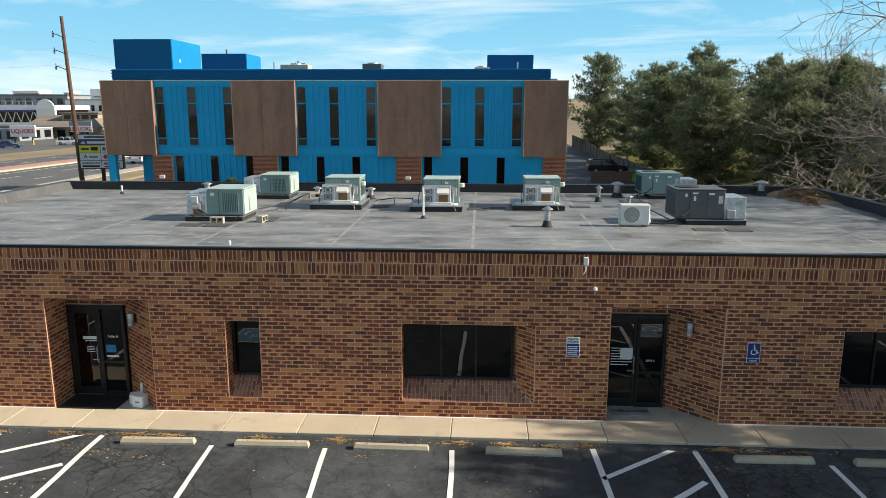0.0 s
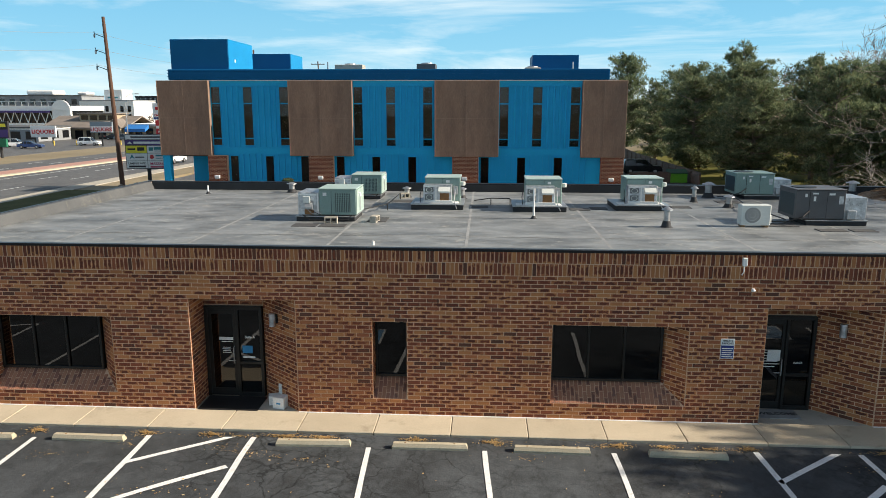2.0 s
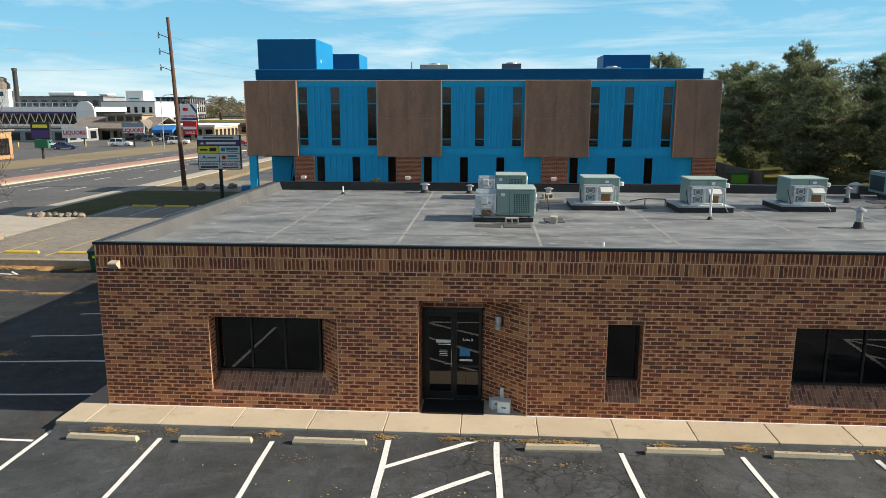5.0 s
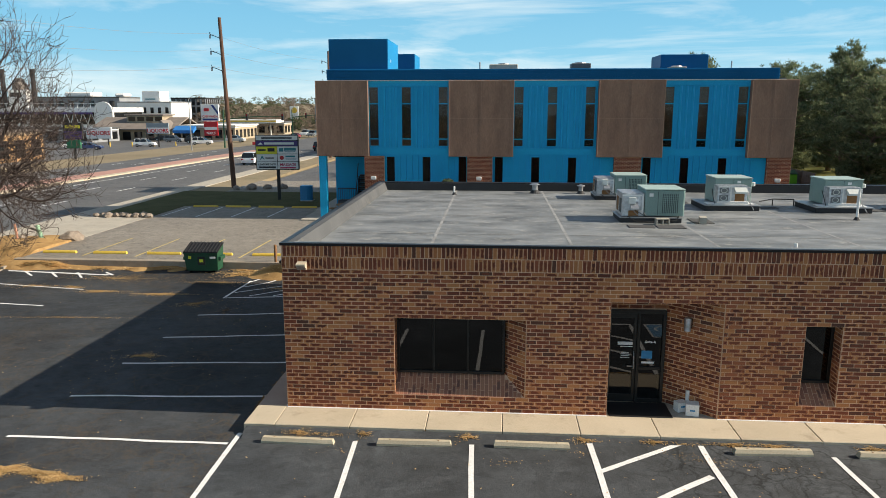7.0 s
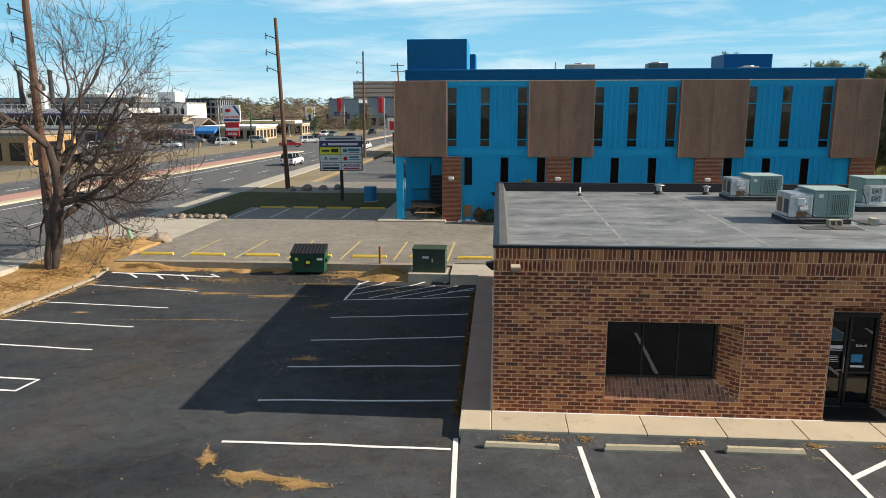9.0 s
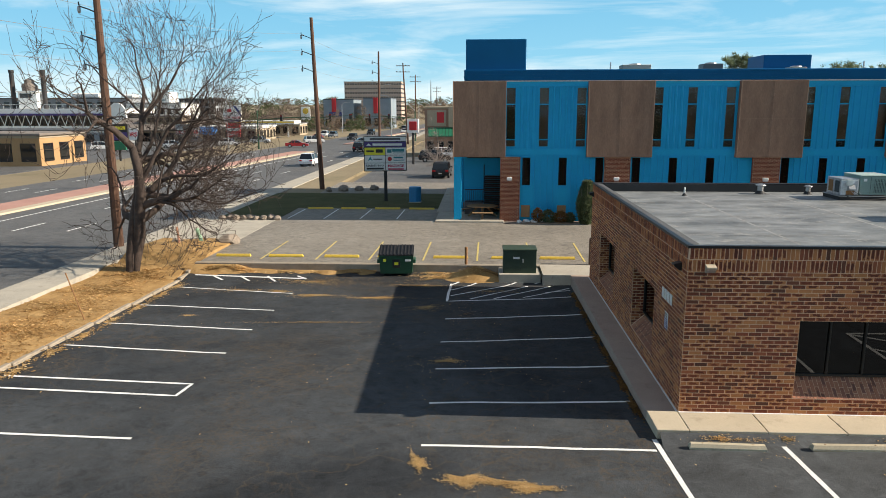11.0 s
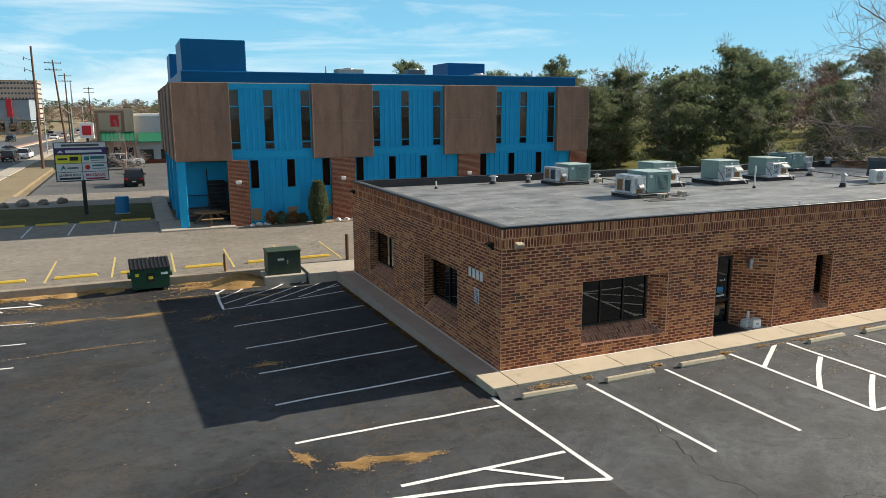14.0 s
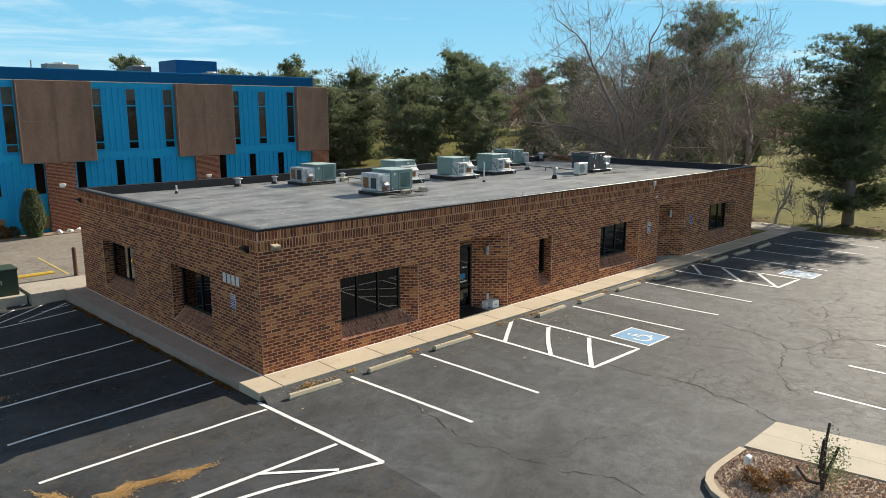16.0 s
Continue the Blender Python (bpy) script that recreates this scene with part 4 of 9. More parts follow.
for a, b in SIDE:
    gm, gb, gs = Geo(), Geo(), Geo()
    d, zi, xi = 0.48, 0.94, WX0 + 0.48
    gm.box(WX0 + 0.302, b + 0.004, SILL - 0.1, xi + 0.1, b + 0.12, HEAD_W)
    lay(gb, (xi, b - 0.001, SILL), (-1, 0, 0), (0, -1, 0), d - 0.008, HEAD_W - SILL, shift=0.05)
    gm.box(WX0 + 0.302, a - 0.12, SILL - 0.1, xi + 0.1, a - 0.004, HEAD_W)
    lay(gb, (WX0 + 0.008, a + 0.001, SILL), (1, 0, 0), (0, 1, 0), d - 0.008, HEAD_W - SILL, shift=0.05)
    gm.box(WX0 + 0.002, a, HEAD_W, xi + 0.1, b, HEAD_W + 0.1)
    gm.add([(WX0 + 0.004, a, SILL), (xi, a, zi), (xi, b, zi), (WX0 + 0.004, b, SILL), (WX0 + 0.004, a, 0.3), (xi, a, 0.3), (xi, b, 0.3), (WX0 + 0.004, b, 0.3)],
           [(0, 1, 2, 3), (4, 7, 6, 5), (0, 4, 5, 1), (1, 5, 6, 2), (2, 6, 7, 3), (3, 7, 4, 0)])
    sl, nrm = Vector((d, 0, zi - SILL)), Vector((-(zi - SILL), 0, d)).normalized()
    for k in range(int((b - a) / 0.098)):
        for half in range(3):
            t0, t1 = ((0.01, 0.48), (0.5, 0.97), (0.975, 0.985))[half] if k % 2 == 0 else ((0.01, 0.24), (0.26, 0.72), (0.74, 0.98))[half]
            q = [Vector((WX0 + 0.004, yy, SILL)) + sl * tt + nrm * w for w in (0.0, 0.008) for yy, tt in ((a + 0.01 + k * 0.098, t0), (a + 0.096 + k * 0.098, t0), (a + 0.096 + k * 0.098, t1), (a + 0.01 + k * 0.098, t1))]
            gs.brick([q[k_] for k_ in (0, 3, 2, 1, 4, 7, 6, 5)])
    lining(gm, gb, gs)

# roof, parapet, coping
ROOF = 3.88
part("roof", Geo().box(WX0 + 0.3, WY0 + 0.3, ROOF - 0.25, WX1 - 0.3, WY1 - 0.3, ROOF), "roof", office, "grey weathered membrane roof with seams")
part("parapet_front", Geo().add([(x, y, z) for x in (WX0 + 0.121, WX1 - 0.312) for y, z in ((WY0 + 0.121, TOP - 0.2), (WY0 + 0.121, TOP + 0.012), (WY0 + 0.31, TOP + 0.006), (WY0 + 0.62, ROOF + 0.003), (WY0 + 0.3, ROOF - 0.1))], [(0, 1, 2, 3, 4), (9, 8, 7, 6, 5), (1, 6, 7, 2), (2, 7, 8, 3), (0, 5, 6, 1)]), "roof", office)
part("parapet_left", Geo().add([(WX0 + 0.121, WY0 + 0.15, ROOF), (WX0 + 0.43, WY0 + 0.15, ROOF + 0.004), (WX0 + 0.31, WY0 + 0.15, TOP + 0.008), (WX0 + 0.121, WY0 + 0.15, TOP + 0.014),
                               (WX0 + 0.121, WY1 - 0.36, ROOF), (WX0 + 0.43, WY1 - 0.36, ROOF + 0.004), (WX0 + 0.31, WY1 - 0.36, TOP + 0.008), (WX0 + 0.121, WY1 - 0.36, TOP + 0.014)],
                              [(0, 1, 2, 3), (4, 7, 6, 5), (1, 5, 6, 2), (2, 6, 7, 3), (0, 4, 5, 1)]), "parapet_grey", office, "grey membrane upstand")
part("parapet_back", Geo().box(WX0 + 0.34, WY1 - 0.35, ROOF, WX1 - 0.3, WY1 - 0.3, TOP - 0.02), "parapet", office, "black membrane upstand")
part("parapet_right", Geo().box(WX1 - 0.36, WY0 + 0.33, ROOF, WX1 - 0.3, WY1 - 0.35, TOP - 0.02), "parapet", office, "black membrane upstand")
g = Geo()
for box in ((WX0 - 0.03, WY0 - 0.03, WX1 + 0.03, WY0 + 0.12), (WX0 - 0.03, WY0 + 0.12, WX0 + 0.12, WY1 - 0.31), (WX0 - 0.03, WY1 - 0.31, WX1 + 0.03, WY1 + 0.03), (WX1 - 0.31, WY0 + 0.12, WX1 + 0.03, WY1 - 0.31)):
    g.bbox(box[0], box[1], TOP - 0.045, box[2], box[3], TOP + 0.02, 0.008)
part("coping", g, "coping", office, "dark metal roof edging")
g = Geo()
for x in (-14.2, -10.6, -6.9, -3.3, 0.4, 4.0, 7.6, 11.2):
    g.add([(x - 0.04, WY0 + 0.63, ROOF + 0.004), (x + 0.04, WY0 + 0.63, ROOF + 0.004), (x + 0.04, WY1 - 0.36, ROOF + 0.004), (x - 0.04, WY1 - 0.36, ROOF + 0.004)], [(0, 1, 2, 3)])
for y in (19.6, 23.1, 26.6):
    g.add([(WX0 + 0.63, y - 0.025, ROOF + 0.007), (WX1 - 0.37, y - 0.025, ROOF + 0.007), (WX1 - 0.37, y + 0.025, ROOF + 0.007), (WX0 + 0.63, y + 0.025, ROOF + 0.007)], [(0, 1, 2, 3)])
part("membrane_seam", g, "roof_seam", office, "pale welded seams")
for x, y, w, d in ((-7.4, 21.2, 0.8, 0.55), (-8.25, 21.2, 0.75, 0.5), (-6.2, 22.4, 0.6, 0.9), (-5.9, 27.0, 0.9, 0.6), (-3.0, 25.6, 0.6, 0.5), (0.5, 25.2, 0.7, 0.5), (1.2, 25.5, 0.6, 0.5), (4.2, 26.0, 0.7, 0.5), (6.2, 22.2, 0.9, 0.6), (7.3, 21.3, 0.8, 0.45), (8.2, 21.3, 0.7, 0.4), (6.4, 27.6, 0.9, 0.7)):
    piece("roof_pad", Geo().bbox(x - w / 2, y - d / 2, ROOF, x + w / 2, y + d / 2, ROOF + 0.02, 0.006), "roof_pad", "dark rubber walk pad on the roof", "roof pad", group="roof pads")


def storefront(kind, x0, x1, y, z0, z1, parent, lights):
    """Glazed unit facing -y: dark frame, mullions, panes."""
    w = part("window", Geo().bbox(x0, y - 0.05, z1 - 0.06, x1, y + 0.06, z1, 0.006).bbox(x0, y - 0.05, z0, x1, y + 0.06, z0 + 0.06, 0.006).bbox(x0, y - 0.05, z0 + 0.06, x0 + 0.06, y + 0.06, z1 - 0.06, 0.006).bbox(x1 - 0.06, y - 0.05, z0 + 0.06, x1, y + 0.06, z1 - 0.06, 0.006), "frame", parent, "dark bronze window frame")
    xs = [x0 + 0.06 + (x1 - x0 - 0.12) * f for f in lights]
    for a, b in zip(xs, xs[1:]):
        part("pane", Geo().box(a, y - 0.005, z0 + 0.06, b, y + 0.005, z1 - 0.06), "glass", w, "dark tinted pane")
    for a in xs[1:-1]:
        part("mullion", Geo().bbox(a - 0.025, y - 0.05, z0 + 0.061, a + 0.025, y + 0.05, z1 - 0.061, 0.005), "frame", w)
    return w


for kind, x0, x1, xi, d in FRONT:
    if kind == "w":
        storefront(kind, x0 + 0.01, xi - 0.01, WY0 + d - 0.06, 0.94, HEAD_W, office, (0.0, 0.333, 0.667, 1.0))
    elif kind == "n":
        storefront(kind, x0 + 0.01, xi - 0.01, WY0 + d - 0.06, 0.94, HEAD_W, office, (0.0, 1.0))
for a, b in SIDE:
    xg = WX0 + 0.42
    fr = Geo().bbox(xg - 0.05, a, 0.94, xg + 0.05, b, 1.0, 0.006).bbox(xg - 0.05, a, HEAD_W - 0.06, xg + 0.05, b, HEAD_W, 0.006).bbox(xg - 0.05, a, 1.0, xg + 0.05, a + 0.06, HEAD_W - 0.06, 0.006).bbox(xg - 0.05, b - 0.06, 1.0, xg + 0.05, b, HEAD_W - 0.06, 0.006)
    w = part("window", fr, "frame", office, "dark bronze window frame")
    m_ = (a + b) / 2
    part("mullion", Geo().bbox(xg - 0.05, m_ - 0.025, 1.001, xg + 0.05, m_ + 0.025, HEAD_W - 0.061, 0.005), "frame", w)
    part("pane", Geo().box(xg - 0.005, a + 0.06, 1.0, xg + 0.005, m_ - 0.025, HEAD_W - 0.06), "glass", w, "dark tinted pane")
    part("pane", Geo().box(xg - 0.005, m_ + 0.025, 1.0, xg + 0.005, b - 0.06, HEAD_W - 0.06), "glass", w, "dark tinted pane")


def entrance(x0, x1, y, letters, second):
    """A glazed door with a sidelight on its right."""
    z0, z1, xm = BASE, 2.5, x0 + (x1 - x0) * 0.56
    d = part("entrance", Geo().bbox(x0, y - 0.06, z1 - 0.09, x1, y + 0.06, z1, 0.006).bbox(x0, y - 0.06, z0, x0 + 0.08, y + 0.06, z1 - 0.09, 0.006).bbox(x1 - 0.08, y - 0.06, z0, x1, y + 0.06, z1 - 0.09, 0.006).bbox(xm - 0.035, y - 0.06, z0, xm + 0.035, y + 0.06, z1 - 0.09, 0.006), "frame", office, "dark bronze entrance frame with sidelight")
    part("sidelight_rail", Geo().bbox(xm + 0.035, y - 0.05, z0, x1 - 0.08, y + 0.05, z0 + 0.1, 0.006), "frame", d)
    part("sidelight_rail", Geo().bbox(xm + 0.035, y - 0.05, 0.98, x1 - 0.08, y + 0.05, 1.05, 0.006), "frame", d)
    part("door", Geo().bbox(x0 + 0.085, y - 0.03, z0 + 0.01, xm - 0.04, y + 0.03, z0 + 0.2, 0.005).bbox(x0 + 0.085, y - 0.03, z1 - 0.21, xm - 0.04, y + 0.03, z1 - 0.095, 0.005).bbox(x0 + 0.085, y - 0.03, z0 + 0.2, x0 + 0.17, y + 0.03, z1 - 0.21, 0.005).bbox(xm - 0.12, y - 0.03, z0 + 0.2, xm - 0.04, y + 0.03, z1 - 0.21, 0.005), "frame", d, "closed dark framed glass door")
    part("pane", Geo().box(x0 + 0.17, y - 0.004, z0 + 0.2, xm - 0.12, y + 0.004, z1 - 0.21), "glass", d)
    part("pane", Geo().box(xm + 0.035, y - 0.004, z0 + 0.1, x1 - 0.08, y + 0.004, 0.98), "glass", d)
    part("pane", Geo().box(xm + 0.035, y - 0.004, 1.05, x1 - 0.08, y + 0.004, z1 - 0.09), "glass", d)
    part("handle", Geo().tube([(xm - 0.1, y - 0.03, 1.0), (xm - 0.1, y - 0.09, 1.02), (xm - 0.1, y - 0.09, 1.42), (xm - 0.1, y - 0.03, 1.44)], 0.014, 8).bbox(xm - 0.25, y - 0.07, 1.06, xm - 0.07, y - 0.05, 1.085, 0.004), "grey_metal", d, "steel pull handle")
    t = text_geo(letters, 0.062 if second else 0.088)
    part("lettering", t, "white", d, "white vinyl lettering", at=((xm + x1) / 2 - 0.02, y - 0.009, 1.66 if not second else 1.3))
    bars = Geo()
    if not second:
        for k in range(4):
            bars.box(x0 + 0.43 - 0.02 * (k % 2), y - 0.008, 1.40 - 0.045 * k, x0 + 0.62 + 0.02 * (k % 2), y - 0.005, 1.415 - 0.045 * k)
        bars.box(x0 + 0.34, y - 0.008, 1.60, x0 + 0.72, y - 0.005, 1.68).box(x0 + 0.4, y - 0.008, 1.55, x0 + 0.72, y - 0.005, 1.57)
        part("notice", Geo().box(xm + 0.1, y - 0.008, 1.26, xm + 0.36, y - 0.005, 1.46), "sky_blue", d, "small light blue notice")
        bars.box(xm + 0.1, y - 0.008, 1.13, xm + 0.42, y - 0.005, 1.18)
    else:
        for k in range(7):
            bars.box(x0 + 0.2, y - 0.008, 1.62 - 0.07 * k, x0 + 0.62 + 0.06 * (k % 3), y - 0.005, 1.64 - 0.07 * k)
        part("notice", Geo().bbox(x0 + 0.42, y - 0.02, 1.36, x0 + 0.74, y - 0.008, 1.64, 0.003), "white", d, "sheet of white paper taped to the glass")
    part("decal", bars, "white", d, "rows of small white print", kind="stuff")
    return d


entrance(-9.85, -8.37, 17.09, "Suite A", False)
entrance(3.65, 5.16, 17.09, "SUITE B", True)
piece("door_mat", Geo().bbox(-9.8, 16.15, BASE, -8.3, 17.0, BASE + 0.018, 0.006), "black", "black rubber door mat before the entrance", "door mat")
mat2 = thing("door_mat", "grey welcome mat with dark lettering", "door mat", (4.3, 16.75, BASE))
part("pile", Geo().bbox(-0.48, -0.26, 0, 0.48, 0.26, 0.016, 0.005), "roof_seam", mat2)
tw = text_geo("WELCOME", 0.19, 0.002)
part("lettering", Geo().add([(p[0], p[2] - 0.06, 0.019 - p[1]) for p in tw.v], tw.f), "black", mat2)

# bricks of the two visible walls; a stretch of the front wall in single pieces
single = []


def pick(p, w):
    if -9.85 < p.x < -4.7 and 0.1 < p.z < 2.6 and len(single) < 300 and (p.x < -5.46 or p.z < SILL):
        single.append((p.copy(), w))
        return True
    return False


SOLD = 36 * COURSE
gfront, gside = Geo(), Geo()
lay(gfront, (WX0, WY0, BASE), (1, 0, 0), (0, -1, 0), WX1 - WX0, SOLD, holes_f_b := [(a, b, c - BASE, d - BASE) for a, b, c, d in holes_f], keep=pick)
for k in range(2):
    lay(gfront, (WX0, WY0, BASE + SOLD + k * 0.297), (1, 0, 0), (0, -1, 0), WX1 - WX0, 0.297, course=0.297, blen=0.0992, shift=0.03 * k, soldier=True)
    lay(gside, (WX0, WY1, BASE + SOLD + k * 0.297), (0, -1, 0), (-1, 0, 0), WY1 - WY0, 0.297, course=0.297, blen=0.0992, shift=0.02 * k, soldier=True)
lay(gside, (WX0, WY1, BASE - 0.1), (0, -1, 0), (-1, 0, 0), WY1 - WY0, SOLD + 0.1, [(a, b, c - BASE + 0.1, d - BASE + 0.1) for a, b, c, d in holes_s], shift=0.13)
part("brickwork", gfront, "brick", wall_front, kind="stuff")
part("brickwork", gside, "brick", wall_side, kind="stuff")
brick_meshes = {}
for p, w in single:
    key = round(w, 2)
    if key not in brick_meshes:
        h, t = COURSE / 2 - 0.0055, 0.0065
        gg = Geo().brick([(-w / 2, 0, -h), (w / 2, 0, -h), (w / 2, 0, h), (-w / 2, 0, h), (-w / 2 + 0.003, -t, -h + 0.003), (w / 2 - 0.003, -t, -h + 0.003), (w / 2 - 0.003, -t, h - 0.003), (-w / 2 + 0.003, -t, h - 0.003)])
        brick_meshes[key] = gg.mesh("brick")
        brick_meshes[key].materials.append(M["brick"])
    part("brick", brick_meshes[key], None, wall_front, at=p)

# wall fittings
def wall_pack(x, y, z, rz, shell="concrete"):
    ob = thing("wall_light", "small metal and glass wall pack light on the brick", "wall light", (x, y, z), rz)
    part("housing", Geo().add([(-0.11, 0, 0.1), (0.11, 0, 0.1), (0.11, -0.19, 0.06), (-0.11, -0.19, 0.06), (-0.11, 0, -0.1), (0.11, 0, -0.1), (0.11, -0.05, -0.1), (-0.11, -0.05, -0.1), (0.11, -0.19, 0.02), (-0.11, -0.19, 0.02)],
                              [(0, 1, 2, 3), (2, 8, 9, 3), (0, 4, 5, 1), (4, 7, 6, 5), (1, 5, 6, 8, 2), (0, 3, 9, 7, 4)]), shell, ob)
    part("lens", Geo().add([(-0.1, -0.18, 0.015), (0.1, -0.18, 0.015), (0.1, -0.055, -0.09), (-0.1, -0.055, -0.09)], [(0, 3, 2, 1)]), "galv", ob)


def sconce(x, y, z, rz):
    ob = thing("wall_light", "grey cylinder sconce on the brick splay", "wall light", (x, y, z), rz)
    part("backplate", Geo().bbox(-0.06, -0.03, -0.1, 0.06, 0, 0.12, 0.006), "black", ob)
    part("shade", Geo().lathe([(0.07, -0.17), (0.08, -0.165), (0.08, 0.14), (0.075, 0.15)], 0, -0.12), "galv", ob)


wall_pack(-17.1, WY0 - 0.008, 3.68, 0)
# side wall lights: dark bronze shell paints in the shade they hang in
wall_pack(WX0 - 0.008, 16.75, 3.62, -90, "frame")
wall_pack(WX0 - 0.008, 30.3, 3.75, -90, "frame")
sconce(-7.9, 16.72, 2.3, -41.5)
sconce(5.65, 16.72, 2.3, -41.5)


def plate_sign(x, z, w, h, head, rz=0, y=None, hcp=False):
    ob = thing("sign", "blue accessible-parking sign on the brick wall" if hcp else "small white and blue notice plate on the brick wall", "sign", (x, y if y is not None else WY0 - 0.008, z), rz)
    part("plate", Geo().bbox(-w / 2, -0.012, -h / 2, w / 2, 0, h / 2, 0.004), "white", ob)
    if hcp:
        part("field", Geo().box(-w / 2 + 0.012, -0.016, -h / 2 + 0.012, w / 2 - 0.012, -0.0125, h / 2 - 0.012), "sign_blue", ob)
        g = Geo()
        ring = [(0.062 * math.cos(a), 0.062 * math.sin(a) + 0.02) for a in np.linspace(radians(120), radians(380), 14)]
        for c in (ring, [(0.0, 0.17), (0.005, 0.07), (0.06, 0.07), (0.09, 0.0), (0.115, 0.012)], [(0.0, 0.12), (0.05, 0.12)], [(-0.015, 0.19), (0.015, 0.19)]):
            for (ax, az), (bx, bz) in zip(c, c[1:]):
                d = Vector((bx - ax, bz - az)).normalized()
                nx, nz = -d.y * 0.011, d.x * 0.011
                g.add([(ax + nx, -0.019, az + nz), (bx + nx, -0.019, bz + nz), (bx - nx, -0.019, bz - nz), (ax - nx, -0.019, az - nz)], [(0, 3, 2, 1)])
        part("wheelchair_symbol", g, "white", ob)
        for k, tx in enumerate(("HANDICAPPED", "PARKING")):
            part("lettering", text_geo(tx, 0.042, 0.001), "white", ob, at=(0, -0.018, -0.145 - 0.06 * k))
    else:
        part("field", Geo().box(-w / 2 + 0.012, -0.016, -h / 2 + 0.012, w / 2 - 0.012, -0.0125, h / 2 - 0.16), "sign_blue", ob)
        for k, tx in enumerate(("PRIVATE", "PARKING")):
            part("lettering", text_geo(tx, 0.062, 0.001), "black", ob, at=(0, -0.014, h / 2 - 0.07 - 0.06 * k))
        g = Geo()
        for k in range(5):
            g.box(-w / 2 + 0.03, -0.019, -h / 2 + 0.04 + 0.05 * k, w / 2 - 0.03 - 0.03 * (k % 2), -0.0165, -h / 2 + 0.06 + 0.05 * k)
        part("print", g, "white", ob, "rows of small white print")
    return ob


plate_sign(2.79, 1.95, 0.31, 0.48, "", 0)
plate_sign(6.92, 1.89, 0.30, 0.49, "", 0, hcp=True)
plate_sign(WX0 - 0.008, 1.95, 0.31, 0.45, "", -90, y=17.72).location.x = WX0 - 0.008
num = thing("house_number", "pale raised numerals shown as plain bars", "number", (WX0 - 0.008, 17.72, 2.6), -90)
for k in range(4):
    part("bar", Geo().bbox(-0.5 + 0.26 * k, -0.03, -0.14, -0.34 + 0.26 * k, 0, 0.14, 0.012), "white", num)
lad = thing("conduit_box", "small white junction box with conduit on the brick", "junction box", (3.0, WY0 - 0.008, 4.0))
part("box", Geo().bbox(-0.05, -0.1, -0.08, 0.05, 0, 0.1, 0.01), "white", lad)
part("conduit", Geo().tube([(0, -0.04, -0.08), (0, -0.04, -0.22), (-0.04, -0.03, -0.3)], 0.015, 8), "white", lad)
cam_ = thing("security_dome", "small white round camera on the brick wall", "security camera", (3.24, WY0 - 0.008, 3.36))
part("dome", Geo().lathe([(0.045, -0.03), (0.05, 0.0), (0.03, 0.035)], 0, -0.045), "white", cam_)
for k, (x, y, w, d_, h) in enumerate(((-8.02, 16.62, 0.26, 0.22, 0.24), (-7.8, 16.42, 0.30, 0.26, 0.29))):
    b_ = thing("parcel", "small white cardboard parcel by the entrance", "box", (x, y, BASE), 18 - 30 * k, group="parcels")
    part("carton", Geo().bbox(-w / 2, -d_ / 2, 0, w / 2, d_ / 2, h, 0.008), "white", b_)
    part("label_mark", Geo().box(-0.05, -d_ / 2 - 0.003, 0.12, 0.06, -d_ / 2 + 0.001, 0.16), "sky_blue", b_)
piece("mailing_tube", Geo().lathe([(0.05, BASE), (0.05, BASE + 0.5), (0.045, BASE + 0.5)], -7.86, 16.68, 10), "white", "white cardboard tube standing by the parcels", "tube")


# ---- wheel stops ----
def wheel_stop(x, y, rz, material, label, z=None, length=1.66):
    z = lot_z(x, y) if z is None else z
    g = Geo()
    h, w0, w1, L = 0.125, 0.085, 0.05, length / 2
    prof = [(-w0, 0.0), (-w0, 0.05), (-w1, h), (w1, h), (w0, 0.05), (w0, 0.0)]
    g.add([(sx * (L - (0.03 if zz > 0.06 else 0.0)), yy, zz) for sx in (-1, 1) for yy, zz in prof], [(5, 4, 3, 2, 1, 0), (6, 7, 8, 9, 10, 11)] + [(i, i + 1, i + 7, i + 6) for i in range(5)])
    ob = thing("wheel_stop", label, "wheel stop", (x, y, z), rz, group="wheel stops")
    part("block", g, material, ob)
    part("pin", Geo().lathe([(0.018, h), (0.018, h + 0.006), (0.01, h + 0.01)], -L * 0.65, 0, 8), "rust", ob)
    part("pin", Geo().lathe([(0.018, h), (0.018, h + 0.006), (0.01, h + 0.01)], L * 0.65, 0, 8), "rust", ob)


for k, x in enumerate((-16.93, -14.3, -11.7, -6.56, -3.97, -1.3, 1.6, 6.9, 9.4, 12.1)):
    wheel_stop(x, 14.66 - 0.012 * max(0, x + 3), (-1.5, 1, -0.5, 2, 0.5, -1)[k % 6], "stop", "pale concrete wheel stop on the asphalt")
for x in (-34.95, -32.25, -29.4, -26.7, -23.9, -21.0, -18.6):
    wheel_stop(x, 34.55, 1.0, "stop_yellow", "yellow painted wheel stop", 0.0, 1.75)
for x in (-34.4, -31.9, -29.35, -26.8):
    wheel_stop(x, 52.1, 0.0, "stop_yellow", "yellow painted wheel stop by the lawn", 0.0, 1.9)


# ---- roof plant ----
def curb(ob, x0, y0, x1, y1, z1=0.17):
    part("curb", Geo().bbox(x0, y0, 0, x1, y1, z1 - 0.03, 0.008), "parapet", ob, "black roof curb")
    part("curb_cap", Geo().bbox(x0 - 0.03, y0 - 0.03, z1 - 0.03, x1 + 0.03, y1 + 0.03, z1, 0.006), "grey_metal", ob)


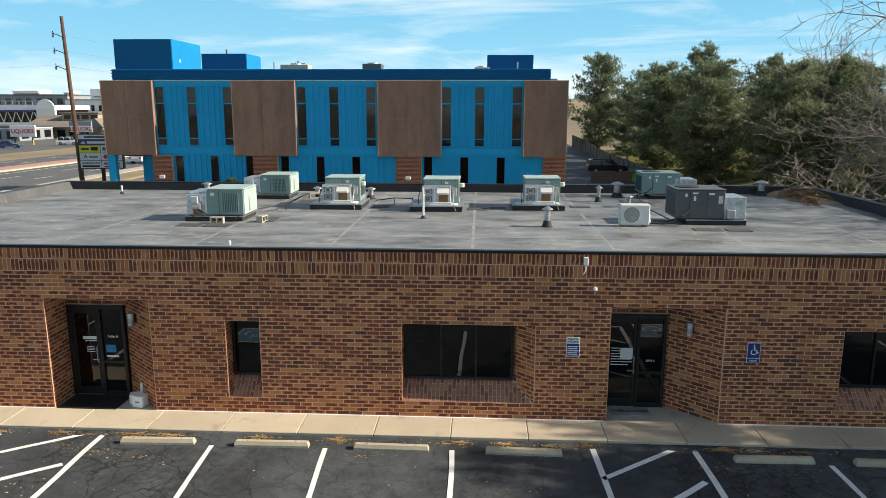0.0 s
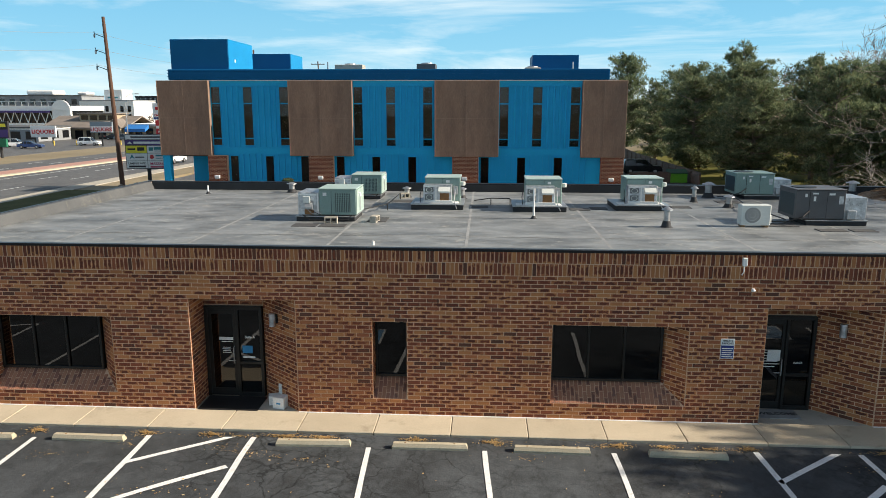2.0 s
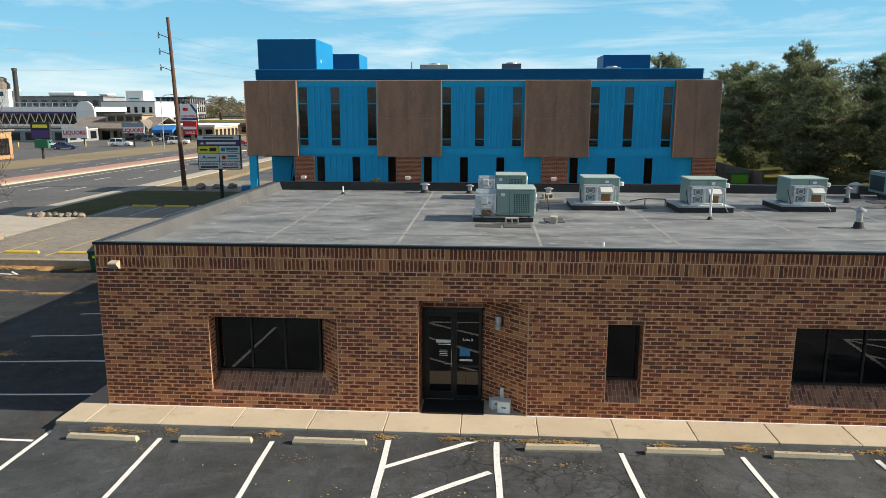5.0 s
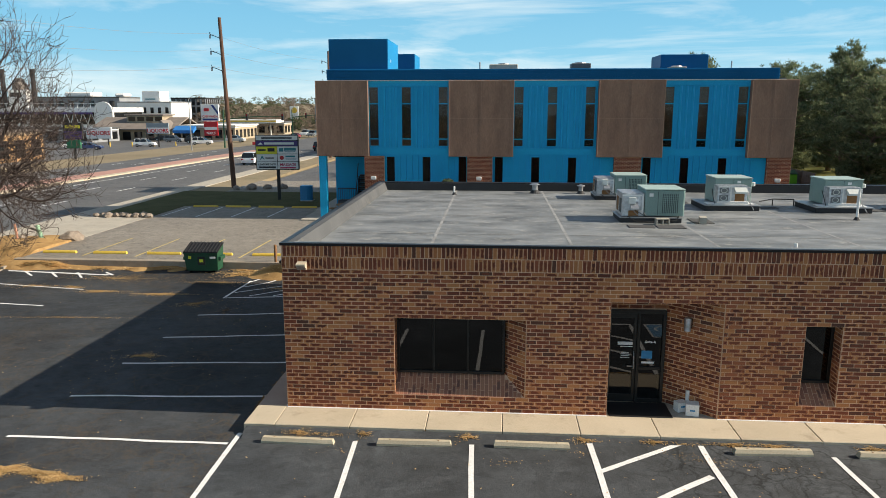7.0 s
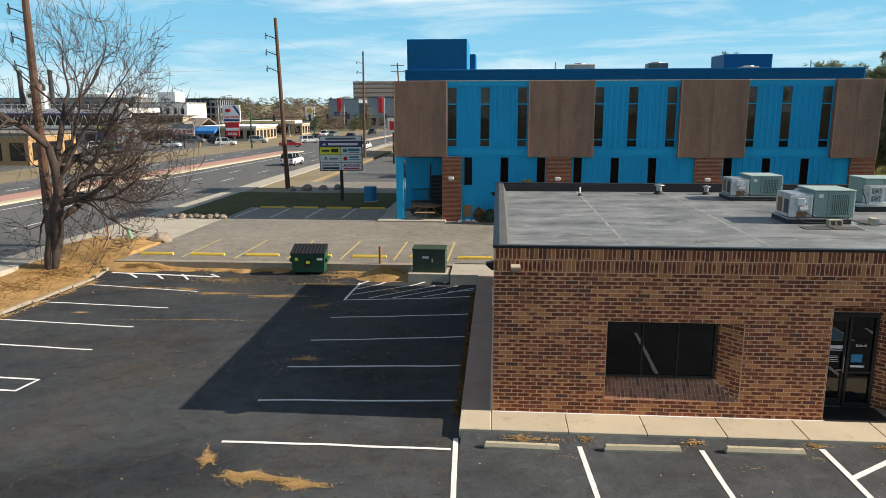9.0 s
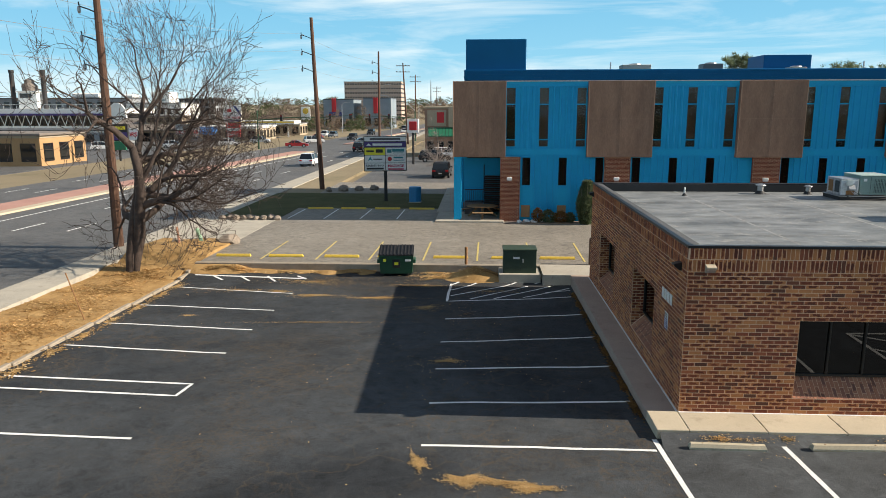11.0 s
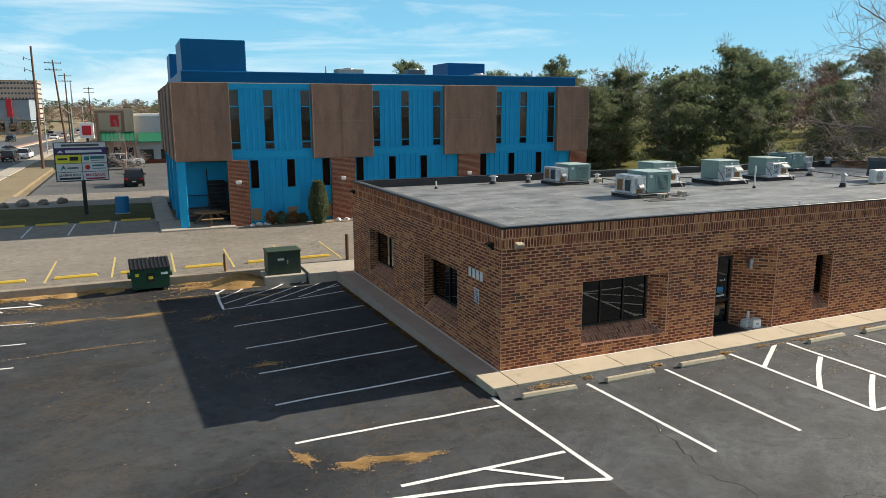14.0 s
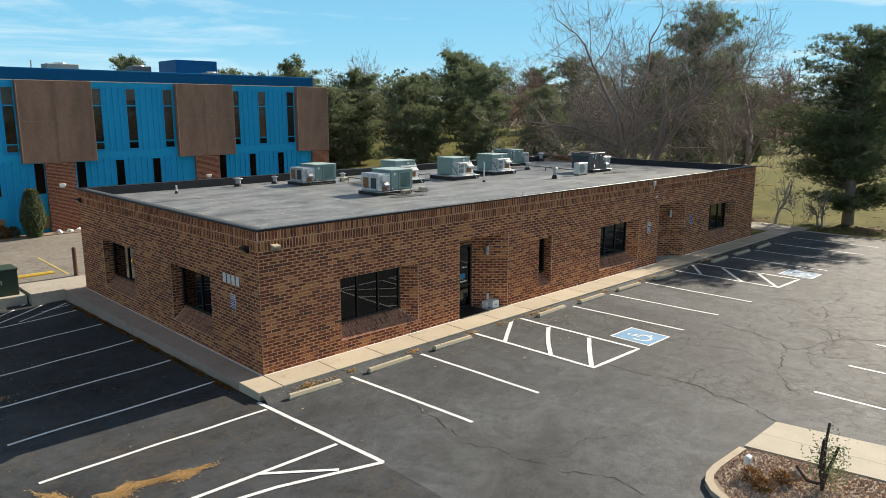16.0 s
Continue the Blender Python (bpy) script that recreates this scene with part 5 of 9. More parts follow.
def louvre(ob, x0, x1, y, z0, z1, n=3):
    """Coil grille facing -y with vertical bars."""
    c = part("coil", Geo().box(x0, y - 0.004, z0, x1, y + 0.004, z1), "coil", ob)
    for k in range(1, 9):
        zz = z0 + (z1 - z0) * k / 9
        part("wire", Geo().box(x0, y - 0.012, zz - 0.006, x1, y - 0.0045, zz + 0.006), "ac_green", c)
    for k in range(n + 1):
        xx = x0 + (x1 - x0) * k / n
        part("bar", Geo().box(xx - 0.012, y - 0.02, z0 - 0.01, xx + 0.012, y - 0.0045, z1 + 0.01), "ac_green", c)


def unit_long(x, y, top):
    ob = thing("rooftop_unit", "grey-green rooftop air unit with a foil-clad intake box", "air conditioner", (x, y, ROOF), group="rooftop units")
    curb(ob, -0.95, 0.0, 0.9, 1.35)
    part("cabinet", Geo().bbox(-0.22, 0.03, 0.2, 0.95, 1.32, top, 0.02), "ac_green", ob)
    part("top_panel", Geo().bbox(-0.24, 0.01, top + 0.001, 0.97, 1.34, top + 0.035, 0.012), "ac_pale", ob)
    part("side_panel", Geo().bbox(0.951, 0.05, 0.22, 0.97, 1.3, top - 0.02, 0.004), "ac_pale", ob, "pale end panel")
    louvre(ob, 0.28, 0.78, 0.024, 0.3, top - 0.12, 9)
    part("intake_box", Geo().bbox(-0.9, 0.08, 0.18, -0.23, 1.2, top - 0.1, 0.015), "galv", ob, "foil-clad intake box")
    part("hood", Geo().add([(-0.66, 0.075, 0.62), (-0.42, 0.075, 0.62), (-0.42, -0.1, 0.45), (-0.66, -0.1, 0.45), (-0.66, 0.075, 0.36), (-0.42, 0.075, 0.36), (-0.42, -0.1, 0.4), (-0.66, -0.1, 0.4)],
                           [(0, 1, 2, 3), (4, 7, 6, 5), (0, 3, 7, 4), (1, 5, 6, 2), (2, 6, 7, 3)]), "grey_metal", ob)
    part("filter", Geo().box(-0.7, 0.07, 0.2, -0.4, 0.079, 0.36), "rust", ob, "rusty filter panel")
    for k in range(2):
        part("intake_port", Geo().box(-0.906, 0.2 + 0.5 * k, 0.28, -0.901, 0.55 + 0.5 * k, 0.72), "rust" if k else "coil", ob)
    part("pipe", Geo().tube([(-0.75, 0.02, 0.2), (-0.5, -0.12, 0.06), (0.2, -0.14, 0.05), (0.7, -0.08, 0.08), (0.8, 0.0, 0.2)], 0.018, 6), "black", ob)
    part("conduit", Geo().tube([(0.99, 0.5, 0.3), (1.0, 0.5, 0.75), (0.985, 0.55, 0.85)], 0.014, 6), "grey_metal", ob)
    part("disconnect_box", Geo().bbox(-0.72, -0.02, 0.56, -0.5, 0.078, 0.78, 0.01), "ac_white", ob)
    for k in range(3):
        part("conduit", Geo().tube([(-0.62 + 0.05 * k, 0.02, 0.56), (-0.6 + 0.07 * k, -0.05, 0.4), (-0.46 + 0.1 * k, -0.03, 0.26 + 0.03 * k), (-0.24 + 0.05 * k, 0.02, 0.2)], 0.011, 5), "black" if k == 1 else "grey_metal", ob)
    part("tape_strip", Geo().box(-0.3, 0.073, 0.2, -0.25, 0.079, top - 0.12).box(-0.9, 0.073, top - 0.2, -0.31, 0.079, top - 0.15), "white", ob)
    part("label_plate", Geo().box(-0.1, 0.022, top - 0.2, 0.02, 0.029, top - 0.1), "white", ob)
    part("panel_seam", Geo().box(0.16, 0.024, 0.24, 0.172, 0.029, top - 0.04), "coil", ob)


def unit_end(x, y):
    ob = thing("rooftop_unit", "grey-green rooftop air unit with white sealed duct box", "air conditioner", (x, y, ROOF), group="rooftop units")
    curb(ob, -0.9, 0.0, 0.92, 1.75, 0.2)
    part("cabinet", Geo().bbox(-0.45, 0.55, 0.22, 0.8, 1.7, 1.05, 0.02), "ac_green", ob)
    part("top_panel", Geo().bbox(-0.47, 0.53, 1.051, 0.82, 1.72, 1.09, 0.012), "ac_pale", ob)
    part("duct_box", Geo().bbox(-0.48, 0.1, 0.21, 0.52, 0.545, 0.86, 0.015), "galv", ob, "white sealed duct box")
    part("skirt", Geo().bbox(-0.8, 0.04, 0.201, 0.75, 0.5, 0.24, 0.015).bbox(-0.5, 0.06, 0.241, 0.56, 0.098, 0.32, 0.01), "white", ob, "white roof sealant")
    for k in range(2):
        part("intake_port", Geo().bbox(-0.42, 0.092, 0.34 + 0.26 * k, -0.12, 0.099, 0.53 + 0.26 * k, 0.003), "port_grey", ob)
    part("filter", Geo().box(0.1, 0.088, 0.32, 0.42, 0.099, 0.62), "rust", ob, "rusty filter panel")
    part("hood", Geo().add([(0.06, 0.09, 0.8), (0.46, 0.09, 0.8), (0.46, -0.12, 0.66), (0.06, -0.12, 0.66), (0.06, 0.09, 0.6), (0.46, 0.09, 0.6), (0.46, -0.12, 0.6), (0.06, -0.12, 0.6)],
                           [(0, 1, 2, 3), (4, 7, 6, 5), (0, 3, 7, 4), (1, 5, 6, 2), (2, 6, 7, 3)]), "ac_white", ob)
    part("side_grille", Geo().box(0.801, 0.75, 0.4, 0.806, 1.5, 0.95), "coil", ob)
    part("meter", Geo().lathe([(0.09, 0.78), (0.1, 0.8), (0.1, 0.9), (0.08, 0.92)], 0.88, 0.75, 10), "ac_white", ob)
    for k in range(2):
        part("port_ring", Geo().tube([(-0.27 + 0.1 * math.cos(t), 0.086, 0.43 + 0.26 * k + 0.08 * math.sin(t)) for t in np.linspace(0, 2 * math.pi, 14)], 0.012, 4, False), "ac_white", ob)
    part("conduit", Geo().tube([(0.6, 0.5, 0.8), (0.62, 0.3, 0.6), (0.6, 0.1, 0.3), (0.7, -0.1, 0.05)], 0.016, 6), "grey_metal", ob)
    part("conduit", Geo().tube([(-0.55, 0.5, 0.7), (-0.6, 0.2, 0.5), (-0.58, 0.05, 0.25)], 0.014, 6), "black", ob)
    part("disconnect_box", Geo().bbox(0.56, 0.36, 0.5, 0.72, 0.54, 0.78, 0.01), "grey_metal", ob)
    part("tape_strip", Geo().box(-0.06, 0.09, 0.24, -0.01, 0.099, 0.84).box(-0.46, 0.09, 0.79, -0.07, 0.099, 0.84), "white", ob)
    part("panel_seam", Geo().box(0.17, 0.544, 0.88, 0.182, 0.549, 1.03), "coil", ob)
    part("label_plate", Geo().box(0.3, 0.544, 0.9, 0.42, 0.549, 0.98), "white", ob)


def unit_dark(x, y, body, top, label):
    ob = thing("rooftop_unit", label, "air conditioner", (x, y, ROOF), group="rooftop units")
    curb(ob, -0.55, 0.02, 1.25, 1.25)
    part("cabinet", Geo().bbox(-0.92, 0.0, 0.2, 0.55, 1.25, top, 0.02), body, ob)
    part("top_panel", Geo().bbox(-0.94, -0.02, top + 0.001, 0.57, 1.27, top + 0.03, 0.012), body, ob)
    part("fan_guard", Geo().lathe([(0.36, top + 0.031), (0.36, top + 0.05), (0.3, top + 0.055)], -0.45, 0.62, 18), "black", ob)
    part("intake_box", Geo().bbox(0.56, 0.06, 0.18, 1.22, 1.1, top - 0.22, 0.015), "galv", ob, "galvanised intake box")
    part("hood", Geo().bbox(0.62, -0.06, 0.2, 0.88, 0.058, 0.48, 0.02), "grey_metal", ob)
    for k, (px, pz, w, h) in enumerate(((-0.62, top - 0.16, 0.07, 0.1), (-0.35, top - 0.1, 0.16, 0.05), (-0.36, top - 0.26, 0.07, 0.14), (0.14, top - 0.12, 0.17, 0.06), (0.42, top - 0.3, 0.13, 0.24))):
        part("label_plate", Geo().box(px - w / 2, -0.005, pz - h / 2, px + w / 2, -0.001, pz + h / 2), "white" if k != 4 else "galv", ob)
    part("panel_seam", Geo().box(-0.52, -0.004, 0.24, -0.5, -0.001, top - 0.04).box(0.0, -0.004, 0.24, 0.012, -0.001, top - 0.04), "black", ob)
    part("coil", Geo().box(-0.926, 0.1, 0.3, -0.921, 1.15, top - 0.12), "coil", ob)
    part("pipe", Geo().tube([(-0.5, -0.02, 0.45), (-0.75, -0.2, 0.3), (-1.2, -0.1, 0.12), (-1.5, 0.3, 0.08)], 0.02, 6), "black", ob)


unit_long(-7.78, 22.0, 1.0)
unit_long(-7.78, 27.55, 0.92)
unit_end(-4.5, 24.8)
unit_end(-0.95, 24.5)
unit_end(2.62, 25.0)
unit_dark(7.5, 22.2, "ac_dark", 1.08, "dark grey rooftop air unit with a galvanised intake box")
unit_dark(7.85, 28.5, "ac_green", 1.0, "grey-green rooftop air unit by the back parapet")

M["fan_grey"] = surf("fan_grille_grey", (0.2, 0.21, 0.21), (0.3, 0.31, 0.31), 0.5, big=8, stretch=(1, 1, 20))
ms = thing("condenser", "white ductless condenser with a round fan grille", "air conditioner", (5.26, 21.72, ROOF))
part("sleeper", Geo().bbox(-0.4, 0.02, 0, -0.28, 0.3, 0.06, 0.01), "wood", ms)
part("sleeper", Geo().bbox(0.28, 0.02, 0, 0.4, 0.3, 0.06, 0.01), "wood", ms)
part("casing", Geo().bbox(-0.44, 0.0, 0.06, 0.44, 0.32, 0.68, 0.025), "ac_white", ms)
fan = part("fan_grille", Geo().add([(0.24 * math.cos(a) - 0.1, -0.004, 0.24 * math.sin(a) + 0.37) for a in np.linspace(0, 2 * math.pi, 24, endpoint=False)], [tuple(range(23, -1, -1))]), "fan_grey", ms, "grey round fan grille")
for r in (0.08, 0.16, 0.24):
    part("ring", Geo().tube([(r * math.cos(a) - 0.1, -0.012, r * math.sin(a) + 0.37) for a in np.linspace(0, 2 * math.pi, 20)], 0.005, 4, False), "ac_white", fan)
part("valve_cover", Geo().bbox(0.441, 0.06, 0.12, 0.49, 0.26, 0.36, 0.01), "ac_white", ms)


def vent(x, y, h, r, boot=0.3):
    ob = thing("roof_vent", "galvanised roof vent with a conical cap and black boot", "roof vent", (x, y, ROOF), group="roof vents")
    part("boot", Geo().lathe([(r * 1.9, 0), (r * 1.5, 0.03), (r * 1.12, h * boot), (r, h * boot + 0.01)], 0, 0), "parapet", ob)
    part("flue", Geo().lathe([(r * 0.9, h * boot), (r * 0.9, h * 0.8), (r * 0.85, h * 0.8)], 0, 0), "grey_metal", ob)
    part("cap", Geo().lathe([(r * 1.7, h * 0.84), (r * 1.65, h * 0.87), (r * 0.4, h), (0.01, h * 1.01)], 0, 0), "grey_metal", ob)


for x, y, h, r in ((2.62, 21.62, 0.62, 0.1), (5.1, 27.55, 0.62, 0.085), (6.08, 29.05, 0.62, 0.15), (5.92, 26.1, 0.46, 0.12), (12.12, 30.0, 0.62, 0.15), (-10.93, 29.6, 0.42, 0.13), (-5.92, 28.3, 0.42, 0.11), (-3.72, 27.9, 0.46, 0.12), (-9.06, 29.5, 0.38, 0.1)):
    vent(x, y, h, r)
for x, y, h in ((-1.25, 23.0, 0.98), (-14.22, 28.8, 0.34), (-5.52, 17.0, 0.34)):
    p_ = thing("vent_pipe", "white plastic vent pipe in a black boot", "pipe", (x, y, ROOF), group="vent pipes")
    part("boot", Geo().lathe([(0.11, 0), (0.09, 0.02), (0.045, 0.1)], 0, 0, 10), "parapet", p_)
    part("pipe", Geo().lathe([(0.035, 0.08), (0.035, h), (0.028, h)], 0, 0, 10), "white", p_)
for x, y, rz in ((-7.55, 21.62, 5), (-6.25, 22.0, 80), (-5.98, 28.0, 20)):
    cb = thing("concrete_block", "tan concrete block with two cores on the roof", "block", (x, y, ROOF), rz, group="concrete blocks")
    part("block", Geo().box(-0.2, -0.1, 0, 0.2, 0.1, 0.03).box(-0.2, -0.1, 0.17, 0.2, 0.1, 0.2).box(-0.2, -0.1, 0.03, -0.165, 0.1, 0.17).box(-0.017, -0.1, 0.03, 0.017, 0.1, 0.17).box(0.165, -0.1, 0.03, 0.2, 0.1, 0.17), "concrete_old", cb)
for pts in ([(-6.8, 23.4, ROOF + 0.2), (-6.2, 24.6, ROOF + 0.22), (-6.1, 27.6, ROOF + 0.24)], [(-3.2, 25.9, ROOF + 0.2), (-2.6, 26.3, ROOF + 0.24), (-1.9, 26.2, ROOF + 0.24)], [(6.5, 22.6, ROOF + 0.12), (6.2, 25.0, ROOF + 0.2), (6.8, 28.6, ROOF + 0.2)]):
    pp = thing("gas_pipe", "thin dark gas pipe on short supports across the roof", "pipe", group="gas pipes")
    part("pipe", Geo().tube(pts, 0.02, 6), "black", pp)
    for q in pts[1:]:
        part("support", Geo().tube([(q[0], q[1], ROOF), (q[0], q[1], q[2])], 0.018, 6), "black", pp)
def drift_z(x, y):
    d = math.hypot((14.05 - x) / 1.9, (30.3 - y) / 3.5)
    return ROOF - 0.03 + 0.37 * max(0.0, 1 - d ** 1.6) + (0.035 * noise.noise((x * 3.1, y * 3.1, 0)) + 0.025 * noise.noise((x * 11, y * 11, 2))) * (d < 1)


piece("gravel_heap", sheet(span(12.0, 14.05, 0.07), span(26.7, 30.3, 0.07), drift_z), "gravel", "drift of brown leaves and gravel in the roof corner", kind="stuff")


# ---- blue office block ----
block = thing("office_block", "three-part blue office block with brown aggregate panels", "building")
BY = 46.9
part("wall", Geo().box(-20.9, BY, -0.3, 5.0, BY + 0.25, 4.3), "blue", block, "blue metal siding of the lower floor")
part("wall", Geo().box(-23.6, BY, 4.3, 5.6, BY + 0.25, 9.05), "blue", block, "blue metal siding of the upper floor")
part("wall", Geo().box(-23.6, BY + 0.25, 4.3, -23.35, 66, 9.05), "blue", block, "blue end wall")
part("wall", Geo().box(5.3, BY + 0.25, -0.3, 5.6, 66, 9.05), "brick_red", block, "red brick end wall")
part("wall", Geo().box(-23.35, 65.7, -0.3, 5.3, 66, 9.05), "brick_red", block, "red brick back wall")
part("floor_slab", Geo().box(-23.35, BY + 0.25, 4.15, 5.3, 65.7, 4.4), "dark", block)
part("wall", Geo().box(-20.9, BY + 3.2, -0.3, -20.65, 65.7, 4.15), "blue", block, "blue wall behind the stair porch")
part("wall", Geo().box(-23.6, 50.2, -0.3, -20.9, 50.4, 4.15), "blue", block, "blue porch wall")
part("porch_floor", Geo().bbox(-25.4, 45.9, -0.25, -20.9, 50.2, 0.11, 0.02), "concrete_old", block)
part("roof", Geo().box(-23.4, BY + 0.1, 9.05, 5.4, 66, 9.2), "roof", block)
part("fascia", Geo().bbox(-23.55, BY - 0.15, 9.12, 4.95, 65.5, 9.80, 0.03), "blue_dark", block, "dark blue metal roof fascia")
for z in (9.3, 9.5, 9.68):
    part("fascia_rib", Geo().box(-23.58, BY - 0.19, z, 4.98, BY - 0.151, z + 0.05), "blue_dark", block)
part("soffit_strip", Geo().box(-23.5, BY - 0.1, 9.06, 5.4, BY - 0.004, 9.115), "white", block, "torn white strip under the fascia")
for x0, y0, x1, y1, z1, col in ((-23.45, 47.1, -19.6, 52.0, 11.72, "blue_dark"), (-23.4, 61.9, -19.5, 65.9, 11.85, "blue_dark"), (1.05, 62.2, 4.9, 65.9, 11.72, "blue_dark")):
    part("penthouse", Geo().bbox(x0, y0, 9.8, x1, y1, z1, 0.03), col, block, "dark blue roof penthouse")
    # sheet over the right face: sunlight painted as a lighter blue
    part("penthouse_side", Geo().box(x1 + 0.002, y0 + 0.02, 9.81, x1 + 0.02, y1 - 0.02, z1 - 0.02), "blue_sunlit", block)
part("sign_spot", Geo().bbox(-19.575, 48.2, 10.3, -19.56, 48.4, 10.5, 0.003), "white", block)
PAN = ((-24.27, -20.84), (-15.6, -11.43), (-6.1, -1.98), (3.28, 6.07))
for a, b in PAN:
    p_ = part("panel", Geo().bbox(a, BY - 0.42, 4.25, b, BY - 0.004, 9.08, 0.02), "panel", block, "brown exposed-aggregate wall panel")
    part("panel_joint", Geo().box(a + 0.02, BY - 0.424, 6.685, b - 0.02, BY - 0.4205, 6.70), "panel_seam", p_)
    part("panel_joint", Geo().box((a + b) / 2 - 0.008, BY - 0.424, 4.27, (a + b) / 2 + 0.008, BY - 0.4205, 9.06), "panel_seam", p_)
    for e_ in (a, b - 0.05):
        part("edge_bead", Geo().bbox(e_, BY - 0.435, 4.25, e_ + 0.05, BY - 0.4205, 9.08, 0.006), "panel_seam", p_)
for k in range(4):
    ya = 48.6 + 5.0 * k
    part("panel", Geo().bbox(-24.3, ya, 4.25, -23.61, ya + 2.9, 9.08, 0.02), "panel", block, "brown exposed-aggregate wall panel")
part("column", Geo().bbox(-24.2, BY - 0.35, 0.1, -23.7, BY + 0.05, 4.25, 0.02), "blue", block, "square blue column")
for y in (51.5, 56.5, 61.5):
    part("column", Geo().bbox(-24.2, y, 0.0, -23.7, y + 0.4, 4.25, 0.02), "blue", block, "square blue column")
part("beam", Geo().box(-23.6, BY - 0.06, 4.34, 5.5, BY - 0.003, 4.78), "blue", block, "blue floor band")
part("beam", Geo().box(-23.6, BY - 0.06, 8.74, 5.5, BY - 0.003, 9.05), "blue", block, "blue head band")


def tall_window(x0, x1, z0, z1, bars, y=BY):
    w = part("window", Geo().box(x0, y - 0.075, z1 - 0.06, x1, y - 0.004, z1).box(x0, y - 0.075, z0, x1, y - 0.004, z0 + 0.06).box(x0, y - 0.075, z0 + 0.06, x0 + 0.05, y - 0.004, z1 - 0.06).box(x1 - 0.05, y - 0.075, z0 + 0.06, x1, y - 0.004, z1 - 0.06), "blue", block, "narrow blue-framed window")
    zs = [z0 + 0.06, *bars, z1 - 0.06]
    for a, b in zip(zs, zs[1:]):
        part("pane", Geo().box(x0 + 0.05, y - 0.03, a + 0.02, x1 - 0.05, y - 0.02, b - 0.02), "glass_block", w)
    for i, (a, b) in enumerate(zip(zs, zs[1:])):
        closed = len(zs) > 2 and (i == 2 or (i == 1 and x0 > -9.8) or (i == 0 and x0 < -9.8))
        # open panes get a near-black sheet in place of the room's shade
        part("backing", Geo().box(x0 + 0.05, y - 0.012, a, x1 - 0.05, y - 0.006, b), "blind_grey" if closed else "room_shade", w)
    for a in bars:
        part("transom", Geo().box(x0 + 0.05, y - 0.07, a - 0.035, x1 - 0.05, y - 0.005, a + 0.035), "blue", w)


def glossy_pane(name, c, rough=0.03):
    m, nt, b = blank(name)
    b.inputs["Base Color"].default_value = (*c, 1)
    b.inputs["Roughness"].default_value = rough
    b.inputs["IOR"].default_value = 1.6
    return m


M["glass_block"] = glass_mat("block_glass_pane", (1.0, 0.92, 0.86), 0.45, 0.9)
# shade of the unlit rooms put into a near-black colour
M["room_shade"] = surf("painted_room_shade", (0.008, 0.008, 0.008), (0.03, 0.025, 0.022), 0.8, big=0.35, fine=3, stretch=(1, 1, 4))
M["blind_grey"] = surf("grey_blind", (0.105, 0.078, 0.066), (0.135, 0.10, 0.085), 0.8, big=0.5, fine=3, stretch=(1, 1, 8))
for a0 in (-20.84, -11.43, -1.98):
    for dx in (-0.02, 2.12, 4.52):
        tall_window(a0 + dx + (0.0 if dx > 0 else 0.02), a0 + dx + 0.68, 4.86, 8.72, (5.36, 7.62))
for k in range(10):
    x = -19.76 + 2.371 * k
    if k not in (6,):
        tall_window(x, x + 0.62, 2.32, 4.26, ())
        part("infill_panel", Geo().box(x + 0.02, BY - 0.03, 0.25, x + 0.6, BY - 0.004, 1.05), "tan_ac", block, "tan lower infill panel")
for a0 in (-20.84, -11.43, -1.98):
    for off in (1.02, 1.4, 1.78, 3.1, 3.5, 3.9, 4.25):
        part("seam_rib", Geo().add([(a0 + off - 0.09, BY - 0.003, 4.79), (a0 + off - 0.05, BY - 0.09, 4.79), (a0 + off + 0.05, BY - 0.09, 4.79), (a0 + off + 0.09, BY - 0.003, 4.79), (a0 + off - 0.09, BY - 0.003, 8.735), (a0 + off - 0.05, BY - 0.09, 8.735), (a0 + off + 0.05, BY - 0.09, 8.735), (a0 + off + 0.09, BY - 0.003, 8.735)], [(0, 1, 5, 4), (1, 2, 6, 5), (2, 3, 7, 6), (4, 5, 6, 7), (3, 2, 1, 0)]), "blue", block)
for k in range(11):
    x = -19.76 + 2.371 * k
    for off in (0.9, 1.3, 1.72, 2.1):
        if x + off < 4.5:
            part("seam_rib", Geo().box(x + off - 0.035, BY - 0.10, 0.1, x + off + 0.035, BY - 0.003, 4.335), "blue", block)
for a, b in ((-21.15, -19.86), (-14.4, -12.75), (-4.95, -3.25), (4.6, 6.05)):
    pr = part("pier", Geo().box(a, BY - 0.34, -0.3, b, BY - 0.061, 4.248), "mortar", block, "red brick pier")
    gb = Geo()
    lay(gb, (a, BY - 0.34, 0.0), (1, 0, 0), (0, -1, 0), b - a, 4.24, course=0.085, blen=0.26, joint=0.014)
    lay(gb, (a, BY - 0.061, 0.0), (0, -1, 0), (-1, 0, 0), 0.27, 4.24, course=0.085, blen=0.26, joint=0.014)
    part("brickwork", gb, "brick_red", pr, kind="stuff")
    ob = thing("wall_light", "white box wall light on the brick pier", "wall light", ((a + b) / 2 - 0.05, BY - 0.35, 2.85), group="pier lights")
    part("housing", Geo().bbox(-0.17, -0.16, -0.08, 0.17, 0, 0.1, 0.02), "white", ob)
    part("lens", Geo().bbox(-0.14, -0.165, -0.14, 0.14, -0.02, -0.082, 0.01), "galv", ob)
stair = thing("stair", "dark steel stair with railing in the blue porch", "stair", (-22.4, 48.6, 0.11))
